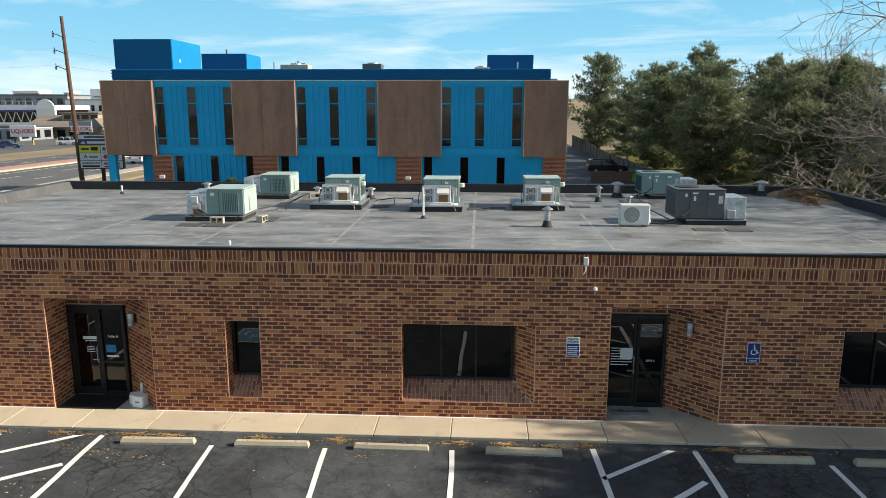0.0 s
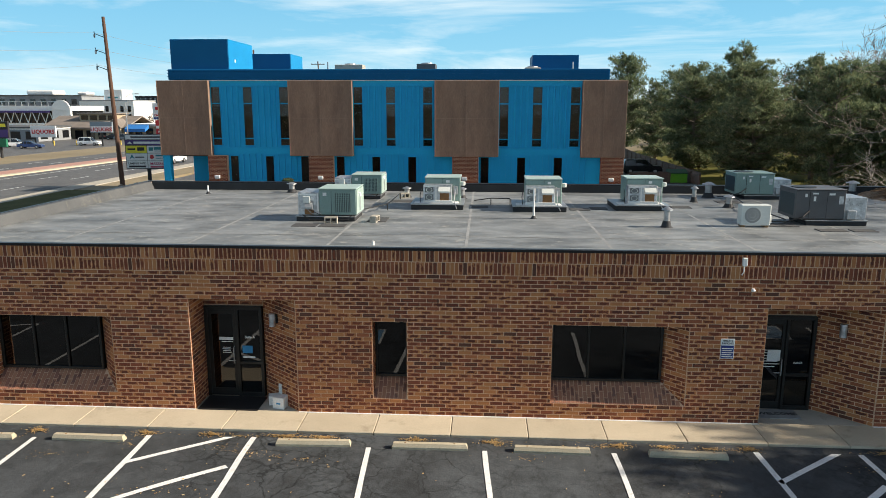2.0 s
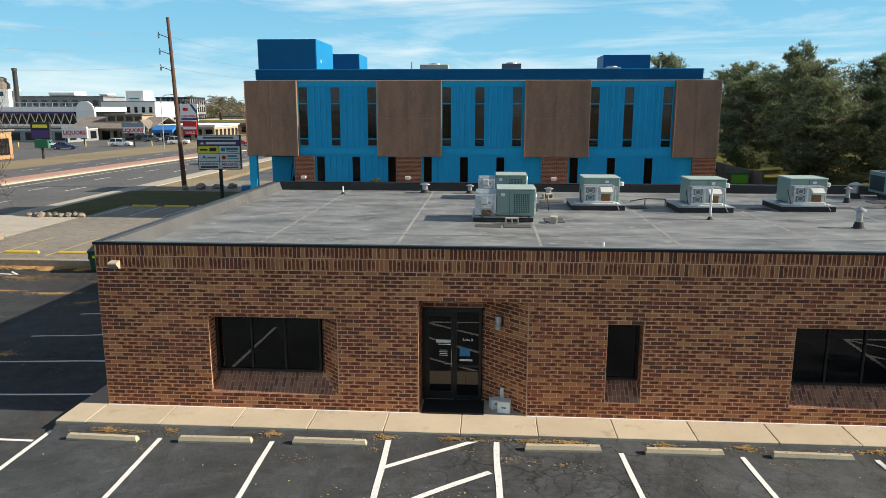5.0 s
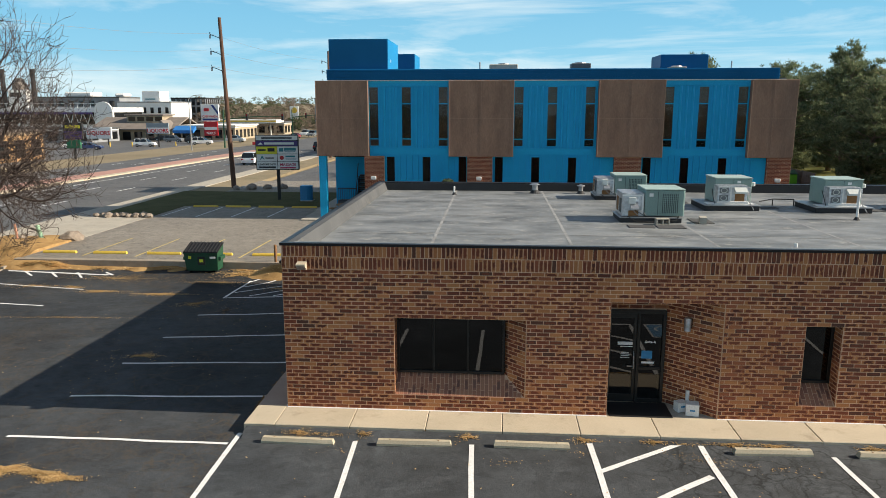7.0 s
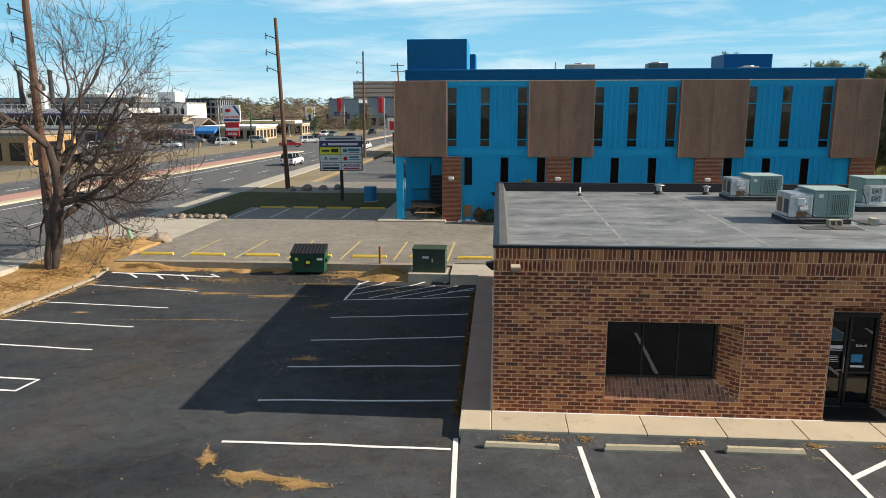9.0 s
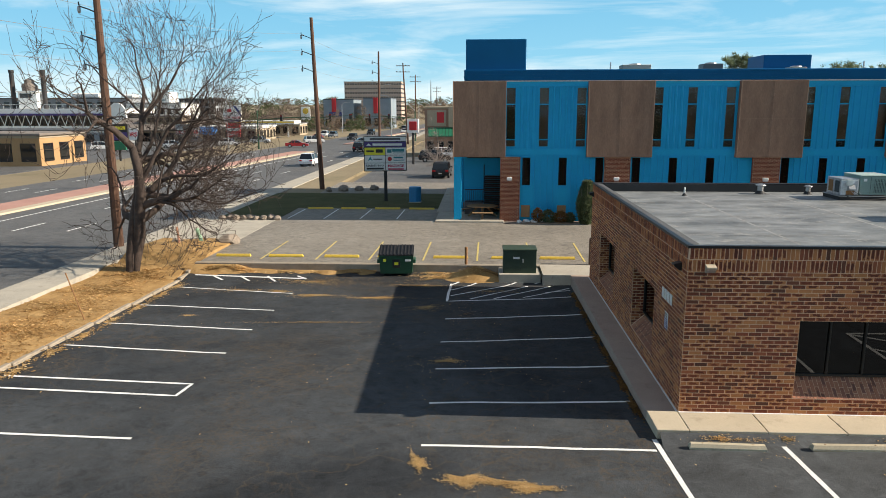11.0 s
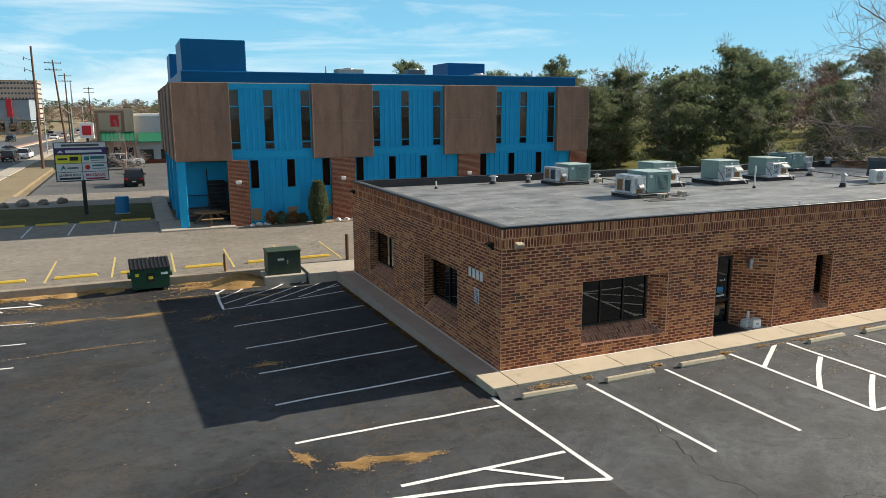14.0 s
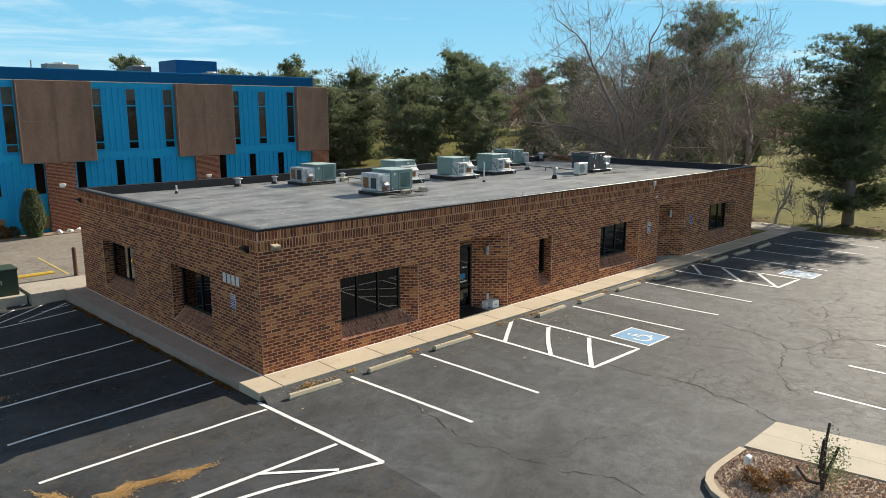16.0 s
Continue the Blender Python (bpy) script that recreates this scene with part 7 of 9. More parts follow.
def pine_meshes(seed, h, w, density=1.0, gaps=0.25, tuft=0.40, sparse=0.0, low=0.0, blades=7, thin=0.13):
    """Trunk with whorled limbs, and a crown of needle tufts along them."""
    rng = random.Random(seed)
    gt, gn = Geo(), Geo()
    gt.tube([(0, 0, -0.3), (0.1, 0, h * 0.5), (0.0, 0.1, h * 0.93)], [h * 0.024, h * 0.014, 0.012], 8)
    z = h * (low or (0.05 if gaps < 0.25 else 0.16))
    while z < h * 0.97:
        f = (z / h)
        prof = math.sqrt(max(0.015, 1 - (max(0.0, f - 0.36) / 0.645) ** 2)) * (0.72 + 0.28 * smooth01(0.0, 0.3, f)) * (1 - 0.7 * sparse * smooth01(0.66, 1.0, f))
        for k in range(rng.randint(3, 5)):
            if rng.random() < gaps * 0.6 + sparse * smooth01(0.62, 0.8, f):
                continue
            a = rng.uniform(0, 2 * math.pi)
            L = w * prof * rng.uniform(0.45, 1.15)
            if L < 0.25:
                L = 0.25
            rise = rng.uniform(-0.05, 0.22) + 0.35 * f
            d = Vector((math.cos(a), math.sin(a), rise))
            base = Vector((0, 0, z))
            endp = base + d * L + Vector((0, 0, 0.12 * L))
            gt.tube([base, base + d * L * 0.55, endp], [0.05 + 0.02 * L, 0.04, 0.015], 4, False)
            n = int(density * (6 + L * 12))
            for i in range(n):
                t = 1 - rng.random() ** 1.5 * 0.8
                c = base + (endp - base) * t + Vector((rng.gauss(0, 0.16 * L * 0.7 + 0.1), rng.gauss(0, 0.16 * L * 0.7 + 0.1), rng.gauss(0.05, 0.17)))
                out = (Vector((c.x, c.y, 0)).normalized() * 0.6 + Vector((rng.gauss(0, 0.6), rng.gauss(0, 0.6), rng.uniform(0.3, 1.5)))).normalized()
                s1 = out.orthogonal().normalized()
                s1.rotate(Matrix.Rotation(rng.uniform(0, 6.28), 3, out))
                s2 = out.cross(s1)
                sz = tuft * rng.uniform(0.6, 1.25)
                vs = [c]
                fs = []
                for q in range(blades):
                    aa = q * 2 * math.pi / blades + rng.uniform(-0.3, 0.3)
                    rim = (s1 * math.cos(aa) + s2 * math.sin(aa))
                    tip = c + (out * rng.uniform(0.3, 0.9) + rim * rng.uniform(0.5, 0.9)) * sz
                    wv = rim.cross(out) * sz * thin
                    o = len(vs)
                    vs += [c - wv * 0.6, c + wv * 0.6, tip + wv * 0.3, tip - wv * 0.3]
                    fs.append((o, o + 1, o + 2, o + 3))
                gn.add(vs[1:], [tuple(i_ - 1 for i_ in f_) for f_ in fs])
        z += h * 0.026 * rng.uniform(0.7, 1.2)
    gt.smooth = True
    return gt.mesh("trunk"), gn.mesh("crown")


PINES = []
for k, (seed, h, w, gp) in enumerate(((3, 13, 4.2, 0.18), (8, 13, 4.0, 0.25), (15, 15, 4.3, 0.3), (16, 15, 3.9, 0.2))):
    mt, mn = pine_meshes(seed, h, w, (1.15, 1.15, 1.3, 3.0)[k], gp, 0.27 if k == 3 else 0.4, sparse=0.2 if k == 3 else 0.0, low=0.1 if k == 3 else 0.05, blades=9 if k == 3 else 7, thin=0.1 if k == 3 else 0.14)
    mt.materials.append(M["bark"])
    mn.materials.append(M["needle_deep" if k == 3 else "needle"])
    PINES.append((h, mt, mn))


def pine(x, y, h, kind, rz, wide=1.0, label="dark green pine tree with dense needle clumps"):
    h0, mt, mn = PINES[kind]
    h = h - max(far_z(x, y), -0.2) - 0.3
    ob = thing("pine_tree", label, "tree", (x, y, max(far_z(x, y), -0.2) - 0.1), rz, group="pine row")
    wide *= 1.0 if kind == 3 else 0.94
    ob.scale = (h / h0 * wide, h / h0 * wide, h / h0)
    part("trunk", mt, None, ob)
    part("crown", mn, None, ob)
    return ob


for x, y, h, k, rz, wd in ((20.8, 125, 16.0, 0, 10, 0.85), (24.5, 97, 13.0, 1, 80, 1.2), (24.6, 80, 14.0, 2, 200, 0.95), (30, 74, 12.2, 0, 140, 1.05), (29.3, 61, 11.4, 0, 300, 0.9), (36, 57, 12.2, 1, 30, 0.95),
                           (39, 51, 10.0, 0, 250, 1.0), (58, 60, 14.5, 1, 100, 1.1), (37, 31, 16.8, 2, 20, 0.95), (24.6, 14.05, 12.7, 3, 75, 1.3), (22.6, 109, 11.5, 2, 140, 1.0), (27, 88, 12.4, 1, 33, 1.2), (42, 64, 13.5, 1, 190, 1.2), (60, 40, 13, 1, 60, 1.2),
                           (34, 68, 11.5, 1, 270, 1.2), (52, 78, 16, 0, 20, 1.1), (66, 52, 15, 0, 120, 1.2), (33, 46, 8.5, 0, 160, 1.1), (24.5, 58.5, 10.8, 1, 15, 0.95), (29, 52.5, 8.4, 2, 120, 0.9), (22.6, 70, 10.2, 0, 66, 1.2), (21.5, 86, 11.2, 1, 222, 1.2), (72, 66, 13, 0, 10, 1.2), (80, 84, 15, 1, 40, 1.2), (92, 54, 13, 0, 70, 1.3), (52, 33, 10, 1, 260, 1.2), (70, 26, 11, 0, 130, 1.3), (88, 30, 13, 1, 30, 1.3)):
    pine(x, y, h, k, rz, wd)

STREET = dict(stem=0.17, ratio=0.72, wob=0.145, taper=0.5, seg=(6, 8, 7, 5, 4, 4, 3), kids=(6, 4, 4, 3, 3, 2), gap=0.13, lift=(0.0, 0.0, -0.01, 0.02, 0.03, 0.04), angle=((30, 92), (28, 62), (28, 62), (25, 58)), thin=0.006)
STREET["from"] = (0.45, 0.3, 0.2, 0.15)
bare_tree("bare_tree", "large leafless street tree with forked dark rough trunk and spreading limbs", -38.9, 31.75, -0.2, 15.2, 13.2, 18, "bark_dark", STREET, 2, 0.03, 0.2)
FINE = dict(levels=6, stem=0.26, ratio=0.68, wob=0.11, taper=0.5, seg=(6, 6, 5, 4, 4, 3, 3), kids=(6, 5, 4, 3, 3, 2), angle=((30, 82), (28, 66), (25, 65), (25, 70)), lift=(0.0, 0.035, 0.0, 0.01, 0.02, 0.03), thin=0.008)
bare_tree("bare_tree", "tall leafless tree with grey bark and a wide airy crown", 22.6, 28.6, -0.1, 20.5, 19.0, 21, "bark", dict(FINE, stem=0.22, wob=0.12, kids=(5, 5, 4, 3, 3, 2)), 3, 0.16, 0.22)
bare_tree("bare_tree", "leafless tree with leaning forked grey trunk", 31.5, 24.6, 0.0, 15.5, 15.0, 36, "bark", dict(FINE, stem=0.18, wob=0.13, kids=(5, 4, 4, 3, 3, 2)), 2, 0.16, 0.22)
bare_tree("bare_tree", "low wide leafless tree with pale drooping branches behind the roof", 20.2, 32.4, -0.2, 7.6, 17.5, 46, "bark_pale", dict(levels=5, stem=0.3, ratio=0.72, wob=0.17, seg=(6, 6, 5, 5, 4, 3), kids=(4, 4, 3, 3, 3), lift=(0.0, -0.02, -0.02, 0.03, 0.08, 0.1), angle=((30, 65), (25, 55), (25, 55), (25, 55)), thin=0.011), 4, 0.8, 0.13)
bare_tree("bare_tree", "leafless tree among the pines", 36, 43.0, 0.0, 13.5, 11.0, 57, "bark", dict(FINE, thin=0.009), 1, 0.1, 0.2)
bare_tree("bare_tree", "leafless tree among the pines", 45, 46.0, 0.0, 13.0, 12.0, 58, "bark", dict(FINE, thin=0.009), 2, 0.2, 0.18)
for k, (x, y, h, w) in enumerate(((38, 84, 15.0, 9), (60, 86, 16.5, 11), (70, 83, 14.0, 10), (84, 72, 15.5, 12), (100, 64, 15.0, 12), (46, 92, 14.5, 9), (95, 45, 14, 11), (112, 36, 15, 12))):
    bare_tree("bare_tree", "distant leafless tree with brown twigs", x, y, far_z(x, y), h, w, 300 + k, "bark", dict(FINE, levels=5, kids=(5, 4, 4, 3, 3), thin=0.02), 1, 0.1, 0.2)
M["russet"] = surf("russet_twigs", (0.22, 0.14, 0.115), (0.29, 0.19, 0.155), 0.95, big=2, fine=24, bumps=0.3)
for k, (x, y, h, w) in enumerate(((68, 76, 13.0, 7.5), (82, 41.5, 13.0, 9), (30, 118, 12, 8))):
    bare_tree("bare_tree", "rounded tree with dense russet winter twigs", x, y, far_z(x, y), h, w, 330 + k, "russet", dict(FINE, stem=0.12, levels=5, taper=0.4, kids=(7, 5, 4, 4, 3), thin=0.02), 2, 0.2, 0.1)
bare_tree("bare_tree", "small leafless tree beside the avenue", -27.5, 80.0, -0.3, 7.0, 5.0, 63, "bark", dict(levels=5), 1, 0.1)
bare_tree("bare_tree", "small leafless tree at the end of the lot", 21.5, 17.5, 0.0, 3.6, 2.5, 69, "bark_pale", dict(levels=4), 1, 0.1)


def tuft_cloud(name, material, label, category, centre, size, n, leaf, seed, kind="", up=0.4, shape=None):
    """A shrub: stems from the base and many small leaves."""
    rng = random.Random(seed)
    gl, gs_ = Geo(), Geo()
    for k in range(9):
        a = rng.uniform(0, 6.28)
        gs_.tube([(0, 0, 0), (math.cos(a) * size[0] * 0.3, math.sin(a) * size[1] * 0.3, size[2] * 0.5), (math.cos(a) * size[0] * 0.45, math.sin(a) * size[1] * 0.45, size[2] * rng.uniform(0.6, 0.95))], [0.02, 0.014, 0.006], 4, False)
    for i in range(n):
        f = rng.random()
        wd = shape(f) if shape else math.sqrt(max(0.05, 1 - (2 * f - 0.9) ** 2))
        a, rr = rng.uniform(0, 6.28), wd * math.sqrt(rng.uniform(0.25, 1.0))
        c = Vector((math.cos(a) * rr * size[0] * 0.5, math.sin(a) * rr * size[1] * 0.5, f * size[2]))
        d = Vector((rng.gauss(0, 1), rng.gauss(0, 1), rng.gauss(up, 0.7))).normalized() * leaf * rng.uniform(0.6, 1.3)
        s = d.orthogonal().normalized() * leaf * 0.25
        s.rotate(Matrix.Rotation(rng.uniform(0, 6.28), 3, d.normalized()))
        gl.add([c - s, c + s, c + d + s * 0.3, c + d - s * 0.3], [(0, 1, 2, 3)])
    ob = thing(name, label, category, centre)
    part("stems", gs_, "bark", ob)
    part("foliage", gl, material, ob)
    return ob


tuft_cloud("juniper", "juniper", "narrow upright juniper by the blue wall", "shrub", (-15.6, 45.7, 0.0), (1.4, 1.3, 2.75), 6500, 0.15, 5, up=1.4, shape=lambda f: min(1.0, 0.55 + 1.2 * f) if f < 0.5 else max(0.12, 1.15 - 0.98 * (f - 0.3) ** 1.1 * 1.15))
for k, (x, y, w) in enumerate(((-18.7, 46.1, 0.8), (-18.0, 46.0, 1.1), (-17.2, 46.1, 1.1), (-16.6, 46.1, 0.7))):
    tuft_cloud("shrub", "dry_leaf" if k % 2 == 0 else "juniper", "low dry garden shrub by the blue wall", "shrub", (x, y, 0.05), (w, 0.8, 0.9 - 0.1 * k), 700, 0.12, 70 + k)


# ---- far woods and hedges ----
def woods(name, label, material, spots, seed, leaf=1.1, per=70, thin=1.0):
    """Far trees as many small leaves gathered in clumps round each stem."""
    rng = random.Random(seed)
    g = Geo()
    for x, y, h, w in spots:
        z0 = far_z(x, y)
        nc = max(6, per // 22)
        for k in range(nc):
            f = (k + rng.random()) / nc
            rr = w * 0.5 * math.sqrt(max(0.04, 1 - (1.7 * f - 0.7) ** 2)) * math.sqrt(rng.random())
            a = rng.uniform(0, 6.28)
            cc = Vector((x + rr * math.cos(a), y + rr * math.sin(a), z0 + h * (0.06 + 0.9 * f)))
            for i in range(per // nc):
                c = cc + Vector((rng.gauss(0, w * 0.065), rng.gauss(0, w * 0.065), rng.gauss(0, h * 0.035)))
                d = Vector((rng.gauss(0, 1), rng.gauss(0, 1), rng.gauss(0.3, 0.8))).normalized() * leaf * rng.uniform(0.5, 1.2)
                s = d.orthogonal().normalized() * leaf * 0.3
                s.rotate(Matrix.Rotation(rng.uniform(0, 6.28), 3, d.normalized()))
                g.add([c - s * thin, c + s * thin, c + d + s * thin * 0.4, c + d - s * thin * 0.4], [(0, 1, 2, 3)])
    piece(name, g, material, label, "woods", kind="stuff")


M["twig_brown"] = leaf_mat("winter_twigs", (0.14, 0.11, 0.09), (0.21, 0.165, 0.13), (0.28, 0.2, 0.15))
M["far_green"] = leaf_mat("far_evergreens", (0.06, 0.085, 0.045), (0.10, 0.125, 0.065), (0.15, 0.165, 0.085))
rw = random.Random(77)
right_a = [(rw.uniform(30, 130), rw.uniform(95, 150), rw.uniform(9, 15), rw.uniform(6, 10)) for _ in range(70)]
right_b = [(rw.uniform(60, 190), rw.uniform(12, 110), rw.uniform(8, 14), rw.uniform(6, 10)) for _ in range(90)]
right_b = [q for q in right_b if not (q[0] < 110 and 12 < q[1] < 48)]
right_a = [(x, y, h * 0.82, w) for x, y, h, w in right_a]
right_b = [(x, y, h * 0.78, w) for x, y, h, w in right_b]
woods("far_woods", "distant mixed evergreens beyond the park", "far_green", right_a[::2] + right_b[::2], 1, 0.5, 700)
woods("far_woods", "distant bare brown trees beyond the park", "twig_brown", right_a[1::2] + right_b[1::2], 2, 0.32, 800)
hill = []
for _ in range(520):
    y = rw.uniform(300, 900)
    x = rw.uniform(-0.85, 0.12) * y
    if -75 < x < -28 and y < 420:
        continue
    if x < -0.44 * y:
        continue
    hill.append((x, y, rw.uniform(5.5, 9.5), rw.uniform(8, 14)))
woods("far_woods", "evergreens on the distant low hills", "far_green", hill[::2], 4, 0.7, 420)
woods("far_woods", "bare trees on the distant low hills", "twig_brown", hill[1::2], 5, 1.0, 460, 0.45)
# unseen trees added behind the camera, a dark band for the glass to reflect
south = [(rw.uniform(-110, 110), rw.uniform(-75, -50), rw.uniform(8, 13), rw.uniform(7, 11)) for _ in range(60)]
woods("far_woods", "unseen row of evergreens added to darken the window reflections", "far_green", south, 8, 0.6, 360)
near = [(rw.uniform(-150, -70), rw.uniform(205, 300), rw.uniform(6, 10), rw.uniform(5, 8)) for _ in range(34)] + [(rw.uniform(-36, -22), rw.uniform(150, 280), rw.uniform(6, 10), rw.uniform(5, 8)) for _ in range(16)]
woods("far_woods", "bare street trees by the far shops", "twig_brown", [q for q in near if q[0] > -110 or q[1] > 285], 6, 0.8, 640, 0.22)
mid = [(rw.uniform(-112, -54), rw.uniform(262, 292), rw.uniform(3.5, 6.5), rw.uniform(4, 7)) for _ in range(40)]
woods("far_woods", "low evergreens before the far stores", "far_green", mid[::2], 9, 0.45, 320)
woods("far_woods", "low bare trees before the far stores", "twig_brown", mid[1::2], 10, 0.6, 640, 0.25)
def park_z(x, y):
    return far_z(x, y) + 0.02 + 0.05 * noise.noise((x * 0.2, y * 0.2, 4)) if x > 33 or y > 53 else max(far_z(x, y), -0.15) + 0.03


piece("lawn", slab(15.5, 15.2, 200, 130, park_z, 4.0, 0.3), "grass", "park meadow of pale green and straw grass", kind="structure")
piece("lawn", slab(18.92, -32, 200, 15.19, park_z, 4.0, 0.3), "grass", "park meadow beside the end of the lot", kind="structure")
piece("kerb", Geo().bbox(18.905, -30, -0.4, 19.07, 15.0, 0.06, 0.02), "concrete_old", "low concrete kerb at the end of the lot", kind="structure")
piece("pavement", slab(6.2, 53.3, 18.4, 150, lambda x, y: far_z(0, y) + 0.2, 6, 0.3), "asphalt", "asphalt alley beside the blue block", kind="structure")
piece("path", slab(18.3, 15.2, 21.4, 18.8, lambda x, y: max(far_z(x, y), -0.15) + 0.06, 1.0, 0.2), "concrete_old", "concrete path into the park", kind="structure")
M["fence_wood"] = surf("aged_fence_wood", (0.115, 0.088, 0.07), (0.19, 0.15, 0.122), 0.9, big=2, stretch=(0.3, 3, 3))
fence = thing("fence", "weathered brown board fence along the alley", "fence")
gf = Geo()
for k in range(290):
    y = 71 + 0.24 * k
    top = 1.2 + 0.9 * smooth01(96, 138, y) + 0.03 * math.sin(k * 1.7) + 0.02 * math.sin(k * 5.3)
    gf.box(18.2 + 0.01 * (k % 2), y, -0.5, 18.23 + 0.01 * (k % 2), y + 0.225, top)
part("board", gf, "fence_wood", fence, kind="stuff")
for k in range(23):
    part("post", Geo().bbox(18.08, 71 + 3 * k, -0.5, 18.19, 71.11 + 3 * k, 1.12 + 0.9 * smooth01(96, 138, 71 + 3 * k), 0.01), "fence_wood", fence)
for k in range(2):
    part("rail", Geo().box(18.16, 71, 0.15 + 0.65 * k, 18.198, 97, 0.24 + 0.65 * k), "fence_wood", fence)


# ---- cars ----
CAR_PAINT = {k: surf("car_paint_" + k, c, tuple(min(1, v * 1.08) for v in c), 0.28, 0.2, big=1, bumps=0.0) for k, c in dict(black=(0.012, 0.012, 0.014), white=(0.75, 0.75, 0.76), grey=(0.18, 0.19, 0.2), blue=(0.03, 0.06, 0.16), red=(0.35, 0.02, 0.02), silver=(0.5, 0.51, 0.52), green=(0.02, 0.05, 0.04)).items()}
M["car_glass"] = glossy_pane("car_glass", (0.012, 0.014, 0.016), 0.05)
M["tyre"] = plain("tyre_rubber", (0.015, 0.015, 0.016), 0.85)
M["lamp_red"] = plain("red_lamp", (0.4, 0.01, 0.01), 0.25)
CARS = {}


def car_shape(suv):
    """Side profiles of body and cabin, x along the car."""
    if suv:
        body = [(-2.3, 0.35), (-2.33, 0.7), (-2.25, 1.0), (1.0, 1.02), (2.05, 0.92), (2.25, 0.72), (2.28, 0.35)]
        cabin = [(-2.2, 1.0), (-2.05, 1.55), (-1.75, 1.68), (0.05, 1.68), (0.45, 1.6), (1.15, 1.02)]
    else:
        body = [(-2.3, 0.32), (-2.32, 0.62), (-2.2, 0.9), (-1.6, 0.94), (0.95, 0.92), (2.1, 0.78), (2.28, 0.6), (2.28, 0.32)]
        cabin = [(-1.75, 0.92), (-1.05, 1.36), (-0.75, 1.42), (0.0, 1.42), (0.3, 1.35), (1.05, 0.91)]
    return body, cabin


def car(x, y, z, rz, paint, suv=True, label=""):
    key = (paint, suv)
    if key in CARS:
        ob = copy_thing(CARS[key], pose(x, y, z, 0, 0, rz))
        return ob
    ob = thing("car", label or f"{paint} parked {'sport utility vehicle' if suv else 'sedan'} on the asphalt", "car", (x, y, z), rz, group="parked cars")
    CARS[key] = ob
    body, cabin = car_shape(suv)
    W = 0.92

    def hull(prof, w0, w1, zc):
        g = Geo()
        n = len(prof)
        g.add([(px, -(w0 if pz < zc else w1), pz) for px, pz in prof] + [(px, (w0 if pz < zc else w1), pz) for px, pz in prof],
              [tuple(range(n)), tuple(range(2 * n - 1, n - 1, -1))] + [((i + 1) % n, i, n + i, n + (i + 1) % n) for i in range(n)])
        return g

    part("body", hull(body, W, W * 0.97, 0.8), CAR_PAINT[paint], ob)
    part("window_band", hull(cabin, W * 0.94, W * 0.78, 1.2), "car_glass", ob, "dark car windows")
    tz = max(p[1] for p in cabin)
    part("roof_panel", Geo().bbox(cabin[2][0] - 0.05, -W * 0.77, tz - 0.03, cabin[3][0] + 0.1, W * 0.77, tz + 0.025, 0.02), CAR_PAINT[paint], ob)
    for px in (cabin[1][0] + 0.1, -0.75 if suv else -0.4, cabin[4][0] + 0.02):
        for sy in (-1, 1):
            part("pillar", Geo().tube([(px + (0.1 if px < 0 else 0.35) * (1 if px > 0 else -0.5), sy * W * 0.945, body[3][1] - 0.02), (px, sy * W * 0.79, tz - 0.02)], 0.04, 4), CAR_PAINT[paint], ob)
    for wx in (-1.42, 1.42):
        for sy in (-1, 1):
            w = part("wheel", Geo().tube([(wx, sy * (W - 0.2), 0.34), (wx, sy * (W + 0.015), 0.34)], 0.34, 18), "tyre", ob)
            part("rim", Geo().tube([(wx, sy * (W + 0.01), 0.34), (wx, sy * (W + 0.03), 0.34)], 0.2, 12), "grey_metal", w)
    for sy in (-1, 1):
        part("tail_light", Geo().bbox(-2.35, sy * 0.7 - 0.16, 0.72, -2.25, sy * 0.7 + 0.16, 0.9, 0.02), "lamp_red", ob)
        part("headlight", Geo().bbox(2.12, sy * 0.68 - 0.17, 0.62, 2.29, sy * 0.68 + 0.17, 0.74, 0.02), "galv", ob)
        part("mirror", Geo().bbox(0.75, sy * 1.0 - 0.09, 0.98, 0.92, sy * 1.0 + 0.09, 1.12, 0.02), CAR_PAINT[paint], ob)
    part("plate", Geo().bbox(-2.36, -0.2, 0.5, -2.33, 0.2, 0.62, 0.004), "white", ob)
    return ob


def gz_at(x, y):
    return far_z(x, y) - 0.1


for x, y, rz, paint, suv in ((-26.7, 78.5, 88, "black", True), (-28.9, 101, 2, "black", True), (-27.6, 107.5, 4, "white", True)):
    car(x, y, -0.03, rz, paint, suv)
car(15.2, 84, far_z(0, 84) + 0.2, 4, "black", True)
for x, y, rz, paint, suv in ((-45.6, 96, 87, "white", True), (-44.6, 130.5, 87, "black", True), (-43.4, 138, 87, "white", True), (-60.2, 145.5, 10, "red", False), (-61.0, 164, 30, "silver", True), (-64.0, 200, 267, "grey", True), (-55.6, 184, 267, "black", True), (-56.6, 222, 267, "black", True),
                             (-48.6, 160, 20, "grey", False), (-65.2, 186, 267, "red", False), (-62.0, 172, 267, "black", False), (-67.5, 205, 267, "white", True), (-47.5, 236, 267, "white", False), (-51.0, 268, 87, "grey", True), (-46.0, 252, 87, "silver", False), (-44.0, 290, 87, "white", True)):
    car(x, y, road_z(x, y), rz, paint, suv)
